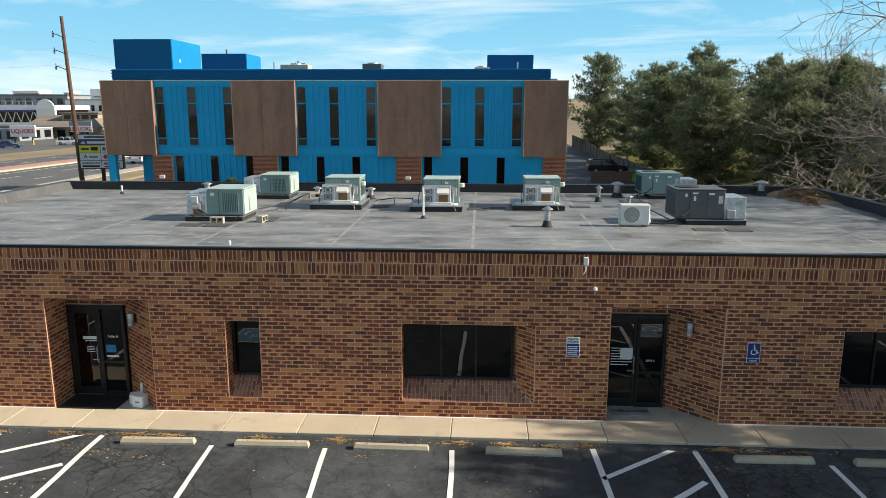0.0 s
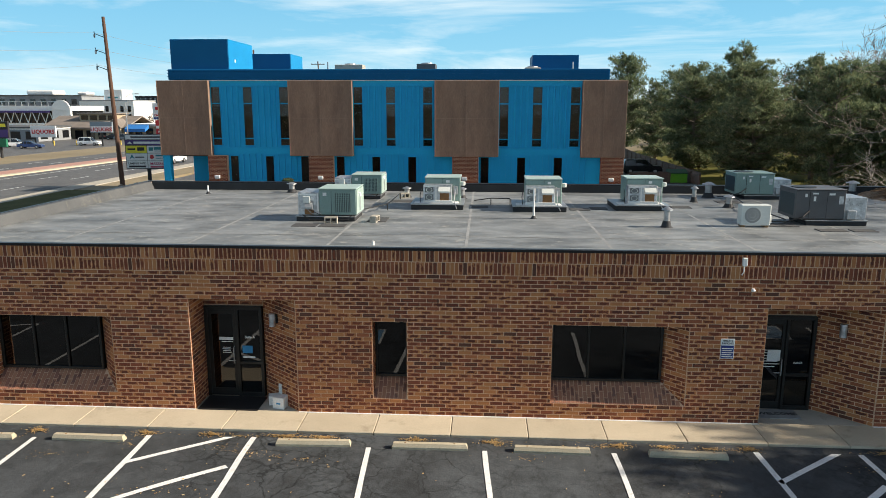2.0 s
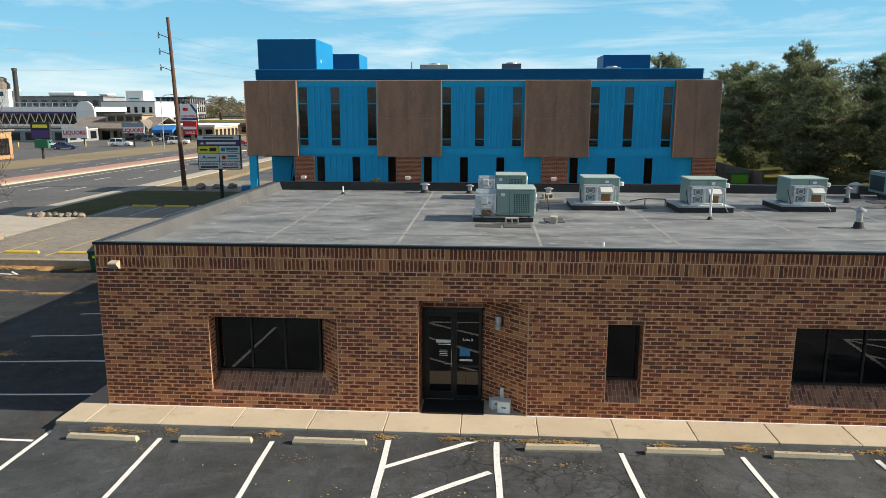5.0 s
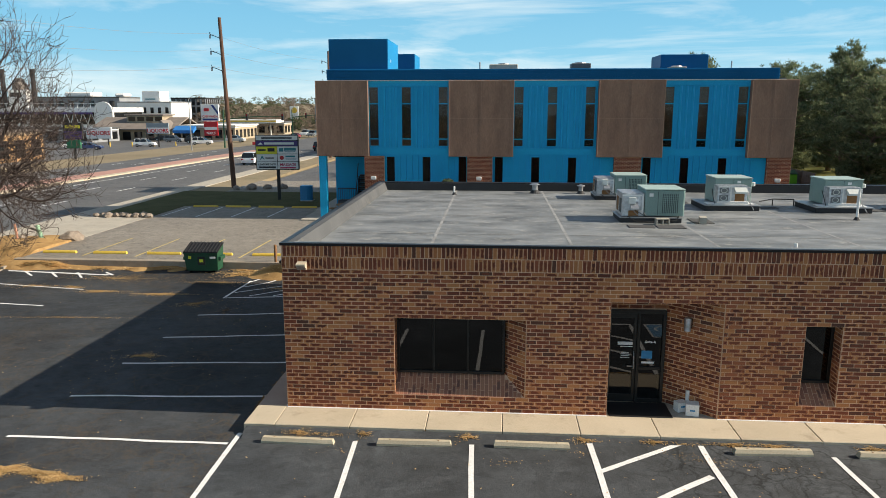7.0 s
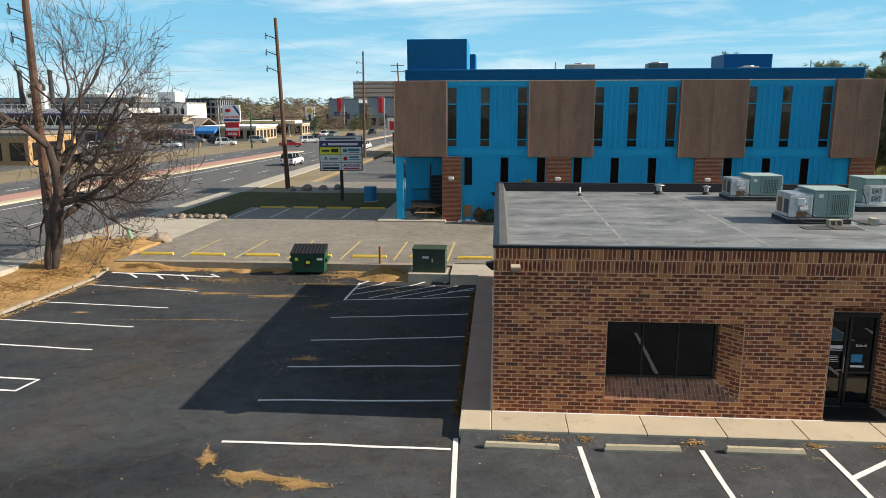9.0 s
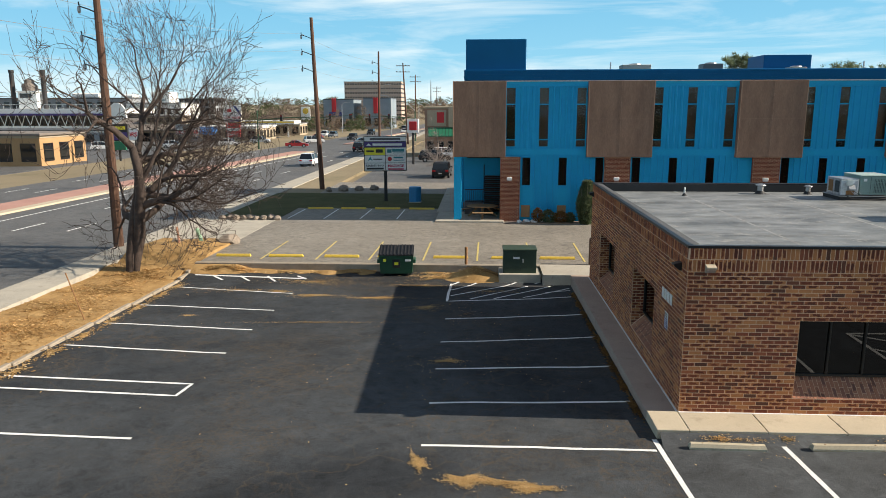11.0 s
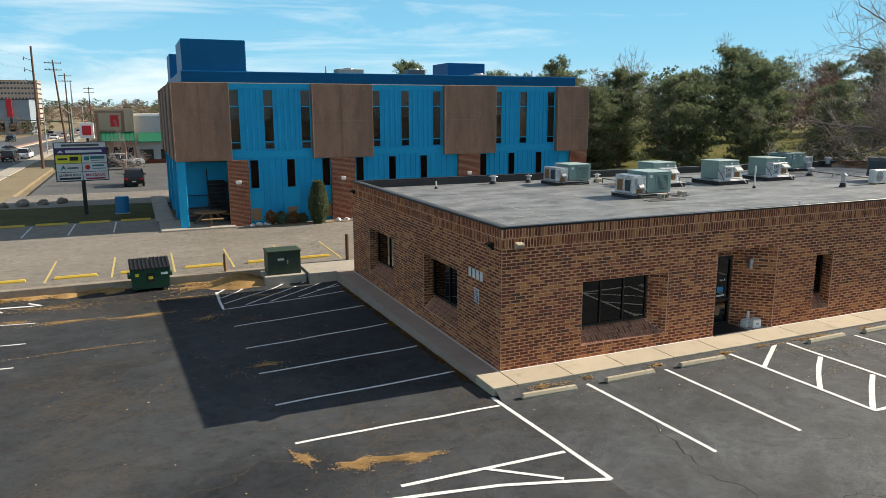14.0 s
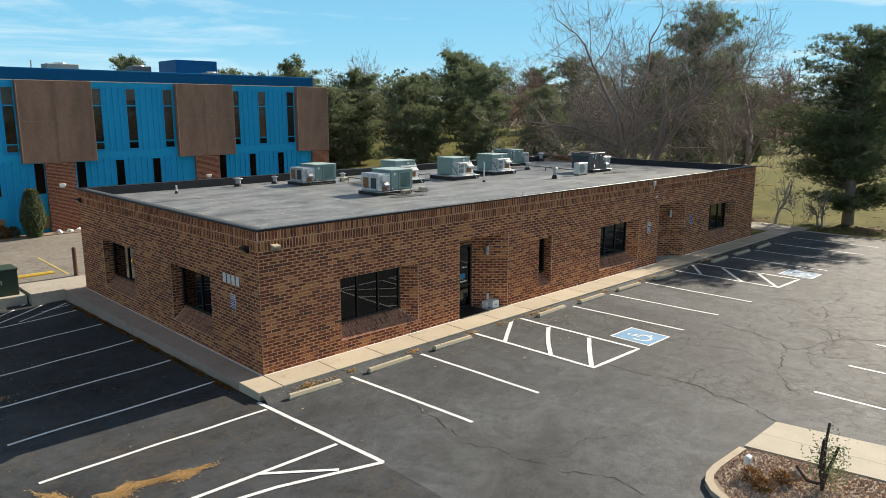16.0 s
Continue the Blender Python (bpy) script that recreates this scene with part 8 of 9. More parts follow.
for x, y, rz, paint, suv in ((-101, 145, 20, "white", True), (-94.5, 140, 12, "blue", False), (-89, 152, 5, "white", True), (-108, 139, 0, "black", False), (-93.5, 176, 0, "grey", True), (-84.5, 168, 8, "black", True), (-99, 182, 0, "black", False), (-79.5, 160, 8, "white", True), (-112, 136, 0, "black", False), (-76.0, 172, 0, "silver", True)):
    car(x, y, far_z(x, y) - 0.03, rz, paint, suv)


# ---- far shops ----
M["wall_white"] = surf("white_render", (0.80, 0.80, 0.78), (0.86, 0.86, 0.84), 0.85, big=0.3)
M["wall_tan"] = surf("tan_render", (0.36, 0.29, 0.2), (0.44, 0.36, 0.26), 0.85, big=0.3)
M["wall_pink"] = surf("pink_tan_brick", (0.46, 0.345, 0.285), (0.54, 0.41, 0.34), 0.85, big=0.2)
M["wall_brown"] = surf("brown_brick_render", (0.30, 0.175, 0.12), (0.36, 0.215, 0.15), 0.85, big=0.3)
M["wall_grey_pale"] = surf("pale_grey_render", (0.42, 0.43, 0.43), (0.5, 0.51, 0.51), 0.85, big=0.3)
M["wall_orange"] = surf("orange_render", (0.40, 0.235, 0.11), (0.46, 0.28, 0.14), 0.85, big=0.3)
M["wall_grey"] = surf("grey_render", (0.22, 0.235, 0.25), (0.29, 0.305, 0.32), 0.8, big=0.3)
M["wall_slate"] = surf("slate_blue_cladding", (0.2, 0.25, 0.29), (0.25, 0.3, 0.34), 0.7, big=0.3)
M["roof_brown"] = surf("brown_shingle", (0.17, 0.145, 0.125), (0.235, 0.2, 0.175), 0.9, big=0.5)
M["awning_green"] = plain("green_awning", (0.01, 0.17, 0.09), 0.6)
M["awning_blue"] = plain("blue_awning", (0.02, 0.18, 0.5), 0.6)


def shop(label, x0, y0, x1, y1, h, wall, roof="parapet_grey", rows=1, cols=6, glass_h=(0.15, 0.6), over=0.4, trim="white"):
    z0 = min(far_z(x0, y0), far_z(x1, y1)) - 0.4
    ob = thing("shop_building", label, "building", (x0, y0, z0))
    L, D = x1 - x0, y1 - y0
    part("wall", Geo().box(0, 0, 0, L, D, h + 0.4), wall, ob)
    part("roof", Geo().bbox(-over, -over, h + 0.4, L + over, D + over, h + 0.75, 0.05), roof, ob)
    part("trim_band", Geo().box(-0.06, -0.06, h + 0.05, L + 0.06, -0.004, h + 0.38).box(L + 0.004, -0.06, h + 0.05, L + 0.06, D, h + 0.38), trim, ob)
    fh = h / rows
    for r in range(rows):
        for c in range(cols):
            a, b = L * (c + 0.18) / cols, L * (c + 0.82) / cols
            za, zb = 0.4 + fh * (r + glass_h[0]), 0.4 + fh * (r + glass_h[0] + glass_h[1])
            w = part("window", Geo().box(a, -0.05, za, b, -0.004, zb), "frame", ob)
            part("pane", Geo().box(a + 0.08, -0.08, za + 0.08, b - 0.08, -0.051, zb - 0.08), "car_glass", w)
        nd = max(2, int(cols * D / L))
        for c in range(nd):
            a, b = D * (c + 0.2) / nd, D * (c + 0.8) / nd
            za, zb = 0.4 + fh * (r + glass_h[0]), 0.4 + fh * (r + glass_h[0] + glass_h[1])
            w = part("window", Geo().box(L + 0.004, a, za, L + 0.05, b, zb), "frame", ob)
            part("pane", Geo().box(L + 0.051, a + 0.08, za + 0.08, L + 0.08, b - 0.08, zb - 0.08), "car_glass", w)
    return ob


def board_sign(label, x, y, z, w, h, body, letters=(), post=0.0, group="far signs"):
    ob = thing("shop_sign", label, "sign", (x, y, z), group=group)
    part("board", Geo().bbox(-w / 2, -0.2, 0, w / 2, 0.2, h, 0.03), body, ob)
    for tx, size, col, dz in letters:
        part("lettering", text_geo(tx, size, 0.02), col, ob, at=(0, -0.24, dz))
    if post:
        for sx in ((-w * 0.35, w * 0.35) if w > 5 else (0.0,)):
            part("post", Geo().tube([(sx, 0, -post), (sx, 0, 0.0)], 0.16, 8), "black", ob)
    return ob


def far_part_boxes(ob, name, boxes, material, label=""):
    for b_ in boxes:
        part(name, Geo().bbox(*b_, 0.03), material, ob, label)


liq = thing("shop_building", "tan liquor shop with a brown shingle roof and gabled porch", "building")
part("wall", Geo().box(-120, 187, -4.5, -98.8, 202, 2.2), "wall_tan", liq)
part("roof", Geo().prism([(-121.2, 185.4), (-97.6, 185.4), (-97.6, 195), (-121.2, 195)], lambda x, y: 1.7 + (y - 185.4) * 0.31, lambda x, y: 2.0 + (y - 185.4) * 0.31), "roof_brown", liq, "brown shingle roof")
part("roof", Geo().prism([(-121.2, 195.002), (-97.6, 195.002), (-97.6, 204), (-121.2, 204)], lambda x, y: 4.68 - (y - 195) * 0.31, lambda x, y: 4.98 - (y - 195) * 0.31), "roof_brown", liq)
part("clerestory", Geo().box(-113, 190.5, 3.2, -103, 197, 5.4), "wall_tan", liq)
part("clerestory_roof", Geo().bbox(-113.4, 190.0, 5.401, -102.5, 197.5, 5.75, 0.04), "roof_brown", liq)
for k in range(4):
    part("clerestory_window", Geo().box(-112.5 + 2.5 * k, 190.44, 3.9, -110.6 + 2.5 * k, 190.49, 5.1), "car_glass", liq)
part("gable", Geo().add([(-102.6, 184.2, 1.9), (-98.4, 184.2, 1.9), (-100.5, 184.2, 4.3), (-102.6, 190, 1.9), (-98.4, 190, 1.9), (-100.5, 190, 4.3)], [(0, 1, 2), (5, 4, 3), (0, 2, 5, 3), (1, 4, 5, 2), (0, 3, 4, 1)]), "roof_brown", liq, "porch gable")
for x in (-102.3, -98.9):
    part("porch_post", Geo().box(x - 0.25, 184.4, -4.0, x + 0.25, 184.9, 1.89), "wall_tan", liq)
for k in range(5):
    part("window", Geo().box(-119 + 3.2 * k, 186.94, -1.6, -116.8 + 3.2 * k, 186.99, 1.2), "car_glass", liq)
hall = thing("shop_building", "white hall with a lattice front and a roof railing", "building")
part("wall", Geo().box(-186, 226, -5, -136, 246, 2.2), "wall_white", hall)
part("glazing", Geo().box(-186, 226.6, 2.201, -136.3, 245.7, 6.1), "car_glass", hall, "dark glazed upper floor")
part("band", Geo().bbox(-186, 225.8, 6.101, -135.9, 246, 7.65, 0.04), "wall_white", hall, "white roof band")
part("awning_band", Geo().box(-186, 225.4, 5.5, -143, 225.79, 6.1), "sign_violet", hall)
part("false_front", Geo().add([(-139.2 + 3.1 * math.cos(a), y, 6.3 + 3.25 * math.sin(a)) for y in (225.5, 226.1) for a in np.linspace(math.pi, 0, 11)], [tuple(range(10, -1, -1)), tuple(range(11, 22))] + [(i, i + 1, i + 12, i + 11) for i in range(10)]), "wall_white", hall, "rounded white false front")
part("pier", Geo().bbox(-142.3, 225.6, 2.2, -136.1, 226.55, 6.3, 0.03), "wall_white", hall)
for k in range(15):
    x = -185.5 + 2.9 * k
    part("strut", Geo().tube([(x, 225.9, 2.2), (x + 1.45, 225.9, 6.1)], 0.14, 4), "white", hall)
    part("strut", Geo().tube([(x + 1.45, 225.9, 6.1), (x + 2.9, 225.9, 2.2)], 0.14, 4), "white", hall)
for k in range(22):
    part("rail_post", Geo().box(-185.5 + 2.2 * k, 226.0, 7.651, -185.35 + 2.2 * k, 226.12, 8.9), "white", hall)
part("rail", Geo().box(-186, 226.0, 8.9, -138.9, 226.14, 9.05), "white", hall)
hotel = thing("shop_building", "grey and white hotel with narrow window columns", "building")
part("wing", Geo().box(-216, 264, -5, -154, 280, 11.3), "wall_grey", hotel, "dark grey wing")
part("wing_roof", Geo().bbox(-216, 263.8, 11.301, -153.8, 280, 11.7, 0.05), "parapet_grey", hotel)
part("wall", Geo().box(-153.9, 262, -5, -133.2, 280, 9.5), "wall_white", hotel)
part("parapet_band", Geo().bbox(-154.1, 261.8, 9.501, -133.0, 280, 9.9, 0.04), "wall_grey", hotel)
part("lift_tower", Geo().bbox(-145.1, 264, 9.901, -138.3, 272, 13.7, 0.05), "wall_white", hotel, "pale tower block")
part("sign_panel", Geo().box(-144.6, 263.9, 10.2, -139, 263.99, 11.4), "white", hotel)
part("name_bar", Geo().box(-143.8, 263.85, 10.6, -140, 263.89, 11.0), "sign_teal", hotel)
part("roof_hump", Geo().bbox(-178, 268, 11.701, -167, 276, 13.6, 0.5), "wall_white", hotel)
part("roof_hump", Geo().bbox(-158, 268, 11.701, -154, 274, 13.0, 0.5), "wall_white", hotel)
for k in range(7):
    for r in range(4):
        part("window", Geo().box(-152.6 + 2.85 * k, 261.94, -3.4 + 3.0 * r, -151.4 + 2.85 * k, 261.99, -1.3 + 3.0 * r), "car_glass", hotel)
for k in range(15):
    part("window", Geo().box(-214 + 4 * k, 263.94, 8.2, -212 + 4 * k, 263.99, 10.2), "car_glass", hotel)
shop("dark glass office building", -143.6, 285, -129.3, 300, 12.3, "wall_grey", "parapet", 4, 7, (0.15, 0.75), 0.2, "parapet")
piece("awning", Geo().prism([(-97.4, 184.0), (-91.8, 184.0), (-91.8, 186.2), (-97.4, 186.2)], lambda x, y: 0.9 + 0.4 * (y - 184), lambda x, y: 1.7 + 0.5 * (y - 184)), "awning_blue", "bright blue shop awning", "awning")
for x in (-179.4, -168.6):
    part("stack", Geo().lathe([(0.8, 7.6), (0.72, 19.4), (0.85, 19.6), (0.85, 20.4), (0.6, 20.4)], x, 236.0), "parapet", hall, "tall dark steel stack")
part("cupola", Geo().bbox(-176.3, 233.5, 7.651, -169.9, 239, 13.0, 0.05), "wall_white", hall, "white roof cupola")
part("cupola_band", Geo().box(-175.6, 233.4, 11.2, -171.6, 233.49, 12.6), "car_glass", hall, "dark glazed band")
part("cupola_eave", Geo().bbox(-176.8, 233.0, 13.001, -169.4, 239.5, 13.5, 0.05), "wall_white", hall)
part("cupola_cap", Geo().lathe([(2.4, 13.501), (2.5, 15.2), (1.5, 16.2), (1.6, 17.0), (0.4, 17.6)], -173.6, 236.2), "roof_brown", hall, "brown domed cap")
shop("grey shop row with a white fascia", -150, 170, -112, 184, 3.2, "wall_grey", "parapet_grey", 1, 10, trim="wall_white")
shop("small shop with pale walls", -97, 188, -82, 206, 3.6, "wall_tan", "wall_white", 1, 5, trim="wall_white")
shop("orange restaurant building with dark windows", -104, 100, -86, 112, 4.4, "wall_orange", "roof_brown", 1, 5, trim="wall_tan")
shop("pale shop row across the avenue", -130, 100, -104, 118, 3.8, "wall_tan", "parapet_grey", 1, 8)
shop("low shop row across the avenue", -112, 40, -86, 62, 4.0, "wall_grey", "roof_brown", 1, 8)
shop("low tan petrol station shop", -99, 230, -81, 240, 3.8, "wall_tan", "parapet_grey", 1, 6)
canopy = thing("petrol_canopy", "white petrol station canopy with a yellow edge on posts", "canopy", (-86.5, 214, far_z(-86, 214) - 0.6))
part("roof", Geo().bbox(-9, -4, 4.6, 9, 4, 5.5, 0.05), "white", canopy)
part("edge_band", Geo().box(-9.04, -4.05, 4.9, 9.04, -4.003, 5.3), "stop_yellow", canopy)
for sx in (-6, 0, 6):
    part("post", Geo().box(sx - 0.2, -0.2, 0, sx + 0.2, 0.2, 4.6), "white", canopy)
shop("slate-blue store with a red stripe", -88.4, 300, -75.7, 320, 12.2, "wall_slate", "parapet", 1, 3, (0.1, 0.25), 0.1, "wall_slate")
shop("slate-blue store with a red stripe", -71.6, 300, -60.1, 320, 12.4, "wall_slate", "parapet", 1, 3, (0.1, 0.25), 0.1, "wall_slate")
for x, y in ((-83.9, 299.7), (-66.4, 299.7)):
    piece("red_sign", Geo().bbox(x - 0.9, y - 0.3, far_z(x, y) + 6.3, x + 0.9, y + 0.1, far_z(x, y) + 12.7, 0.05), "sign_red", "tall red wall sign on the store", "sign")
shop("pinkish tan high-rise apartment house", -104, 430, -70, 448, 23, "wall_pink", "wall_tan", 9, 22, (0.35, 0.35), 0.2, "wall_pink")
ds = shop("tan drugstore with a mural panel and a green awning", -31.2, 112, -26.3, 130, 7.75, "wall_brown", "wall_tan", 1, 3, (0.1, 0.25), 0.1, "wall_brown")
part("awning", Geo().prism([(0.5, -1.3), (5.0, -1.3), (5.0, -0.01), (0.5, -0.01)], lambda x, y: 3.9 + (y + 1.3) * 0.8, lambda x, y: 4.05 + (y + 1.3) * 0.95), "awning_green", ds, "green ribbed awning")
for k_ in range(9):
    part("awning_rib", Geo().add([(0.6 + 0.52 * k_, -1.3, 4.06), (0.7 + 0.52 * k_, -1.3, 4.06), (0.7 + 0.52 * k_, -0.02, 5.28), (0.6 + 0.52 * k_, -0.02, 5.28)], [(0, 1, 2, 3)]), "dump_green", ds)
part("sign_panel", Geo().box(0.4, -0.12, 5.5, 3.3, -0.004, 7.9), "wall_tan", ds, "pale mural panel")
part("logo_mark", Geo().box(1.9, -0.16, 6.0, 3.0, -0.121, 7.6), "sign_red", ds, "red mark on the mural")
part("corner_tower", Geo().bbox(3.7, -0.3, 5.3, 5.0, 2.0, 8.5, 0.03), "wall_tan", ds, "pale tan corner tower")
wing = shop("pale grey drugstore side wing on a red brick base", -26.2, 113, -15, 130, 7.0, "wall_grey_pale", "wall_white", 1, 4, (0.08, 0.24), 0.1, "wall_grey_pale")
part("base_course", Geo().box(-0.05, -0.12, 0, 11.2, -0.09, 1.2), "brick_red", wing, "red brick base")
part("awning", Geo().prism([(0.3, -1.3), (11, -1.3), (11, -0.01), (0.3, -0.01)], lambda x, y: 3.7 + (y + 1.3) * 0.8, lambda x, y: 3.85 + (y + 1.3) * 0.95), "awning_green", wing, "green ribbed awning")

board_sign("white shop sign with red letters", -100.4, 154, 0.75, 5.8, 2.5, "wall_white", (("LIQUORS", 1.25, "sign_red", 0.8),), 1.4)
lq = board_sign("dark slate shop sign with red letters on a white panel", -84.9, 150, 1.95, 4.9, 2.3, "wall_slate", (("LIQUORS", 1.12, "sign_red", 0.32),), 2.8)
part("panel", Geo().box(-2.3, -0.225, 0.12, 2.3, -0.204, 1.35), "wall_white", lq)
rs = board_sign("dark restaurant sign by the avenue", -78.3, 108, 2.6, 3.1, 2.55, "parapet", (), 4.0)
part("name_bar", Geo().box(-1.2, -0.23, 1.7, 1.2, -0.205, 2.2), "sign_yellow", rs, "yellow bar in place of a name")
part("lower_panel", Geo().box(-1.45, -0.235, 0.1, 1.45, -0.205, 1.3), "sign_violet", rs)
board_sign("green panel below the restaurant sign", -78.3, 107.9, 1.2, 2.2, 1.3, "awning_green", (), 2.5)
nl = board_sign("red and white shop sign", -86.2, 182.3, 0.4, 3.65, 3.6, "sign_red", (("NAILS", 0.9, "white", 0.35),), 1.5)
part("panel", Geo().box(-1.7, -0.235, 1.5, 1.7, -0.205, 2.2), "wall_white", nl)
cw = board_sign("tall white car wash sign on a post", -86.3, 182.5, 4.1, 4.8, 4.4, "wall_white", (("CAR WASH", 0.82, "sign_red", 0.95),), 6.0)
cw.scale = (0.97, 1, 0.97)
part("stripe", Geo().add([(0.3, -0.22, 4.3), (1.0, -0.22, 4.3), (2.3, -0.22, 2.4), (2.3, -0.22, 1.5)], [(0, 3, 2, 1)]), "sign_blue", cw)
part("logo_mark", Geo().bbox(-1.6, -0.25, 2.6, -0.2, -0.21, 3.4, 0.1), "sign_red", cw)
part("name_bar", Geo().box(-2.1, -0.23, 0.2, 2.1, -0.205, 0.7), "sign_blue", cw)
board_sign("white petrol sign with a yellow disc", -88.2, 268, 3.4, 3.4, 4.8, "wall_white", (), 5.0)
piece("petrol_disc", Geo().tube([(-88.2, 267.76, 6.7), (-88.2, 267.64, 6.7)], 1.1, 14), "stop_yellow", "round yellow petrol sign disc", "sign")
board_sign("dark blue bank sign", -81.3, 290, 4.2, 5.2, 2.0, "sign_blue", (), 4.0)
board_sign("white drugstore sign with a red mark", -31.6, 96.6, 4.2, 1.55, 1.85, "wall_white", (), 4.3)
piece("sign_mark", Geo().bbox(-32.1, 96.3, 4.55, -31.1, 96.39, 5.7, 0.02), "sign_red", "red mark on the drugstore sign", "sign")


def signal(x, y, arm, heads):
    z = far_z(-45, y) + 0.1
    ob = thing("traffic_signal", "dark green traffic signal on a mast arm", "traffic signal", (x, y, z), group="traffic signals")
    part("mast", Geo().tube([(0, 0, 0), (0, 0, 7.5)], [0.17, 0.12], 8), "dump_green", ob)
    part("arm", Geo().tube([(0, 0, 5.6), (arm * 0.5, 0, 6.1), (arm, 0, 6.2)], [0.12, 0.09, 0.06], 6), "dump_green", ob)
    part("lamp_arm", Geo().tube([(0, 0, 7.4), (arm * 0.1, 0, 9.0), (arm * 0.25, 0, 9.3)], 0.07, 6), "grey_metal", ob)
    for k in range(heads):
        xx = arm * (0.4 + 0.6 * k / max(1, heads - 1))
        h_ = part("signal_head", Geo().bbox(xx - 0.22, -0.2, 5.4, xx + 0.22, 0.2, 6.7, 0.03), "black", ob)
        part("red_lens", Geo().tube([(xx, -0.21, 6.45), (xx, -0.24, 6.45)], 0.15, 10), "lamp_red", h_)


signal(-66.5, 140, 12, 2)
signal(-38.6, 176, -16, 3)
signal(-64, 180, 9, 2)
for x, y, h in ((-41.2, 150, 10.5), (-69, 130, 10), (-41, 215, 10), (-40.2, 250, 10), (-69, 240, 10)):
    ob = thing("street_lamp", "tall grey street lamp by the avenue", "street lamp", (x, y, far_z(-45, y) + 0.1), group="street lamps")
    part("pole", Geo().tube([(0, 0, 0), (0, 0, h - 0.6), (-0.9 if x > -50 else 0.9, 0, h), (-2.2 if x > -50 else 2.2, 0, h + 0.1)], [0.11, 0.08, 0.06, 0.05], 6), "grey_metal", ob)
    part("head", Geo().bbox(-2.7 if x > -50 else 2.0, -0.12, h + 0.02, -2.0 if x > -50 else 2.7, 0.12, h + 0.16, 0.03), "grey_metal", ob)
tower = thing("lattice_mast", "thin far radio mast", "mast", (-85, 900, 10))
part("mast", Geo().tube([(0, 0, 0), (0, 0, 32)], [1.2, 0.5], 4), "grey_metal", tower)
piece("verge", along_avenue(slab(-80, -60, -68.3, 132, lambda x, y: far_z(x, y) + 0.12, 6, 0.3)), "earth", "dusty verge across the avenue", kind="structure")
piece("pavement", slab(-160, 80, -82.1, 215, lambda x, y: far_z(x, y) - 0.06, 6, 0.3), "road", "asphalt lots before the far shops", kind="structure")
piece("verge", slab(-40.4, 60, -36.9, 300, lambda x, y: far_z(-45, y) + 0.22, 4, 0.3), "earth", "gravel verge by the near walk", kind="structure")
for k in range(9):
    piece("bollard", Geo().lathe([(0.12, -0.2), (0.12, 0.95), (0.08, 1.0)], 0, 0, 8), "stop_yellow", "yellow steel bollard before the far shops", "bollard", group="yellow bollards").location = (-120 + 4.6 * k, 148 + 0.8 * k, far_z(-100, 150))


# ---- planter island ----
kerb_pts = [(-14.95, -3.0, 0.06), (-14.75, 3.2, 0.06), (-14.7, 4.0, 0.06), (-14.6, 4.4, 0.06), (-14.44, 4.7, 0.06), (-14.2, 4.92, 0.06), (-13.9, 5.05, 0.06), (-13.5, 5.1, 0.06), (-12.3, 5.07, 0.06)]
planter = thing("planter_island", "gravel planter island with a pale rounded kerb", "planter", kind="structure")
gk = Geo()
inner = []
for i, p in enumerate(kerb_pts):
    a, b = Vector(kerb_pts[max(0, i - 1)]), Vector(kerb_pts[min(len(kerb_pts) - 1, i + 1)])
    d = (b - a).normalized()
    nrm = Vector((-d.y, d.x, 0))
    gk.v += [tuple(Vector(p) + nrm * 0.09 + Vector((0, 0, -0.3))), tuple(Vector(p) + nrm * 0.08 + Vector((0, 0, 0.06))), tuple(Vector(p) - nrm * 0.08 + Vector((0, 0, 0.07))), tuple(Vector(p) - nrm * 0.09 + Vector((0, 0, -0.3)))]
    inner.append(Vector(p) - nrm * 0.07)
for i in range(len(kerb_pts) - 1):
    for k in range(3):
        gk.f.append((4 * i + k, 4 * i + k + 1, 4 * i + 5 + k, 4 * i + 4 + k))
part("kerb", gk, "concrete", planter)
part("gravel_fill", Geo().prism([(p.x, p.y) for p in inner[::-1]] + [(-14.6, -3.0), (-10.4, -3.0)], -0.1, 0.10), "gravel", planter, "brown wood chips and gravel")
for (xa, ya), (xb, yb), (xc, yc), (xd, yd) in (((-12.2, 5.08), (-11.33, 5.08), (-10.55, 0.0), (-11.2, 0.0)), ((-11.32, 5.08), (-10.45, 5.08), (-9.4, 0.0), (-10.54, 0.0))):
    part("slab", Geo().prism([(xd, yd), (xc, yc), (xb, yb), (xa, ya)], -0.2, 0.13), "concrete_pale", planter)
rg = random.Random(4)
gc = Geo()
for k in range(9000):
    x, y = rg.uniform(-14.6, -11.3), rg.uniform(1.2, 5.0)
    if x > -12.25 + (5.08 - y) * 0.2 or (x < -14.0 and y > 4.3 + (x + 14.6) * 0.9):
        continue
    a, s = rg.uniform(0, 6.28), rg.uniform(0.012, 0.04)
    ca, sa = math.cos(a) * s, math.sin(a) * s
    z = 0.102 + rg.uniform(0, 0.014)
    h_ = s * rg.uniform(0.5, 0.9)
    gc.add([(x - ca, y - sa, z - 0.01), (x + sa * 0.7, y - ca * 0.7, z - 0.01), (x + ca, y + sa, z - 0.01), (x - sa * 0.7, y + ca * 0.7, z - 0.01), (x + ca * 0.2, y + sa * 0.2, z + h_)], [(0, 1, 4), (1, 2, 4), (2, 3, 4), (3, 0, 4)])
M["chip"] = leaf_mat("bed_stones", (0.40, 0.25, 0.17), (0.60, 0.44, 0.33), (0.85, 0.78, 0.70))
part("chip", gc, "chip", planter, kind="stuff")
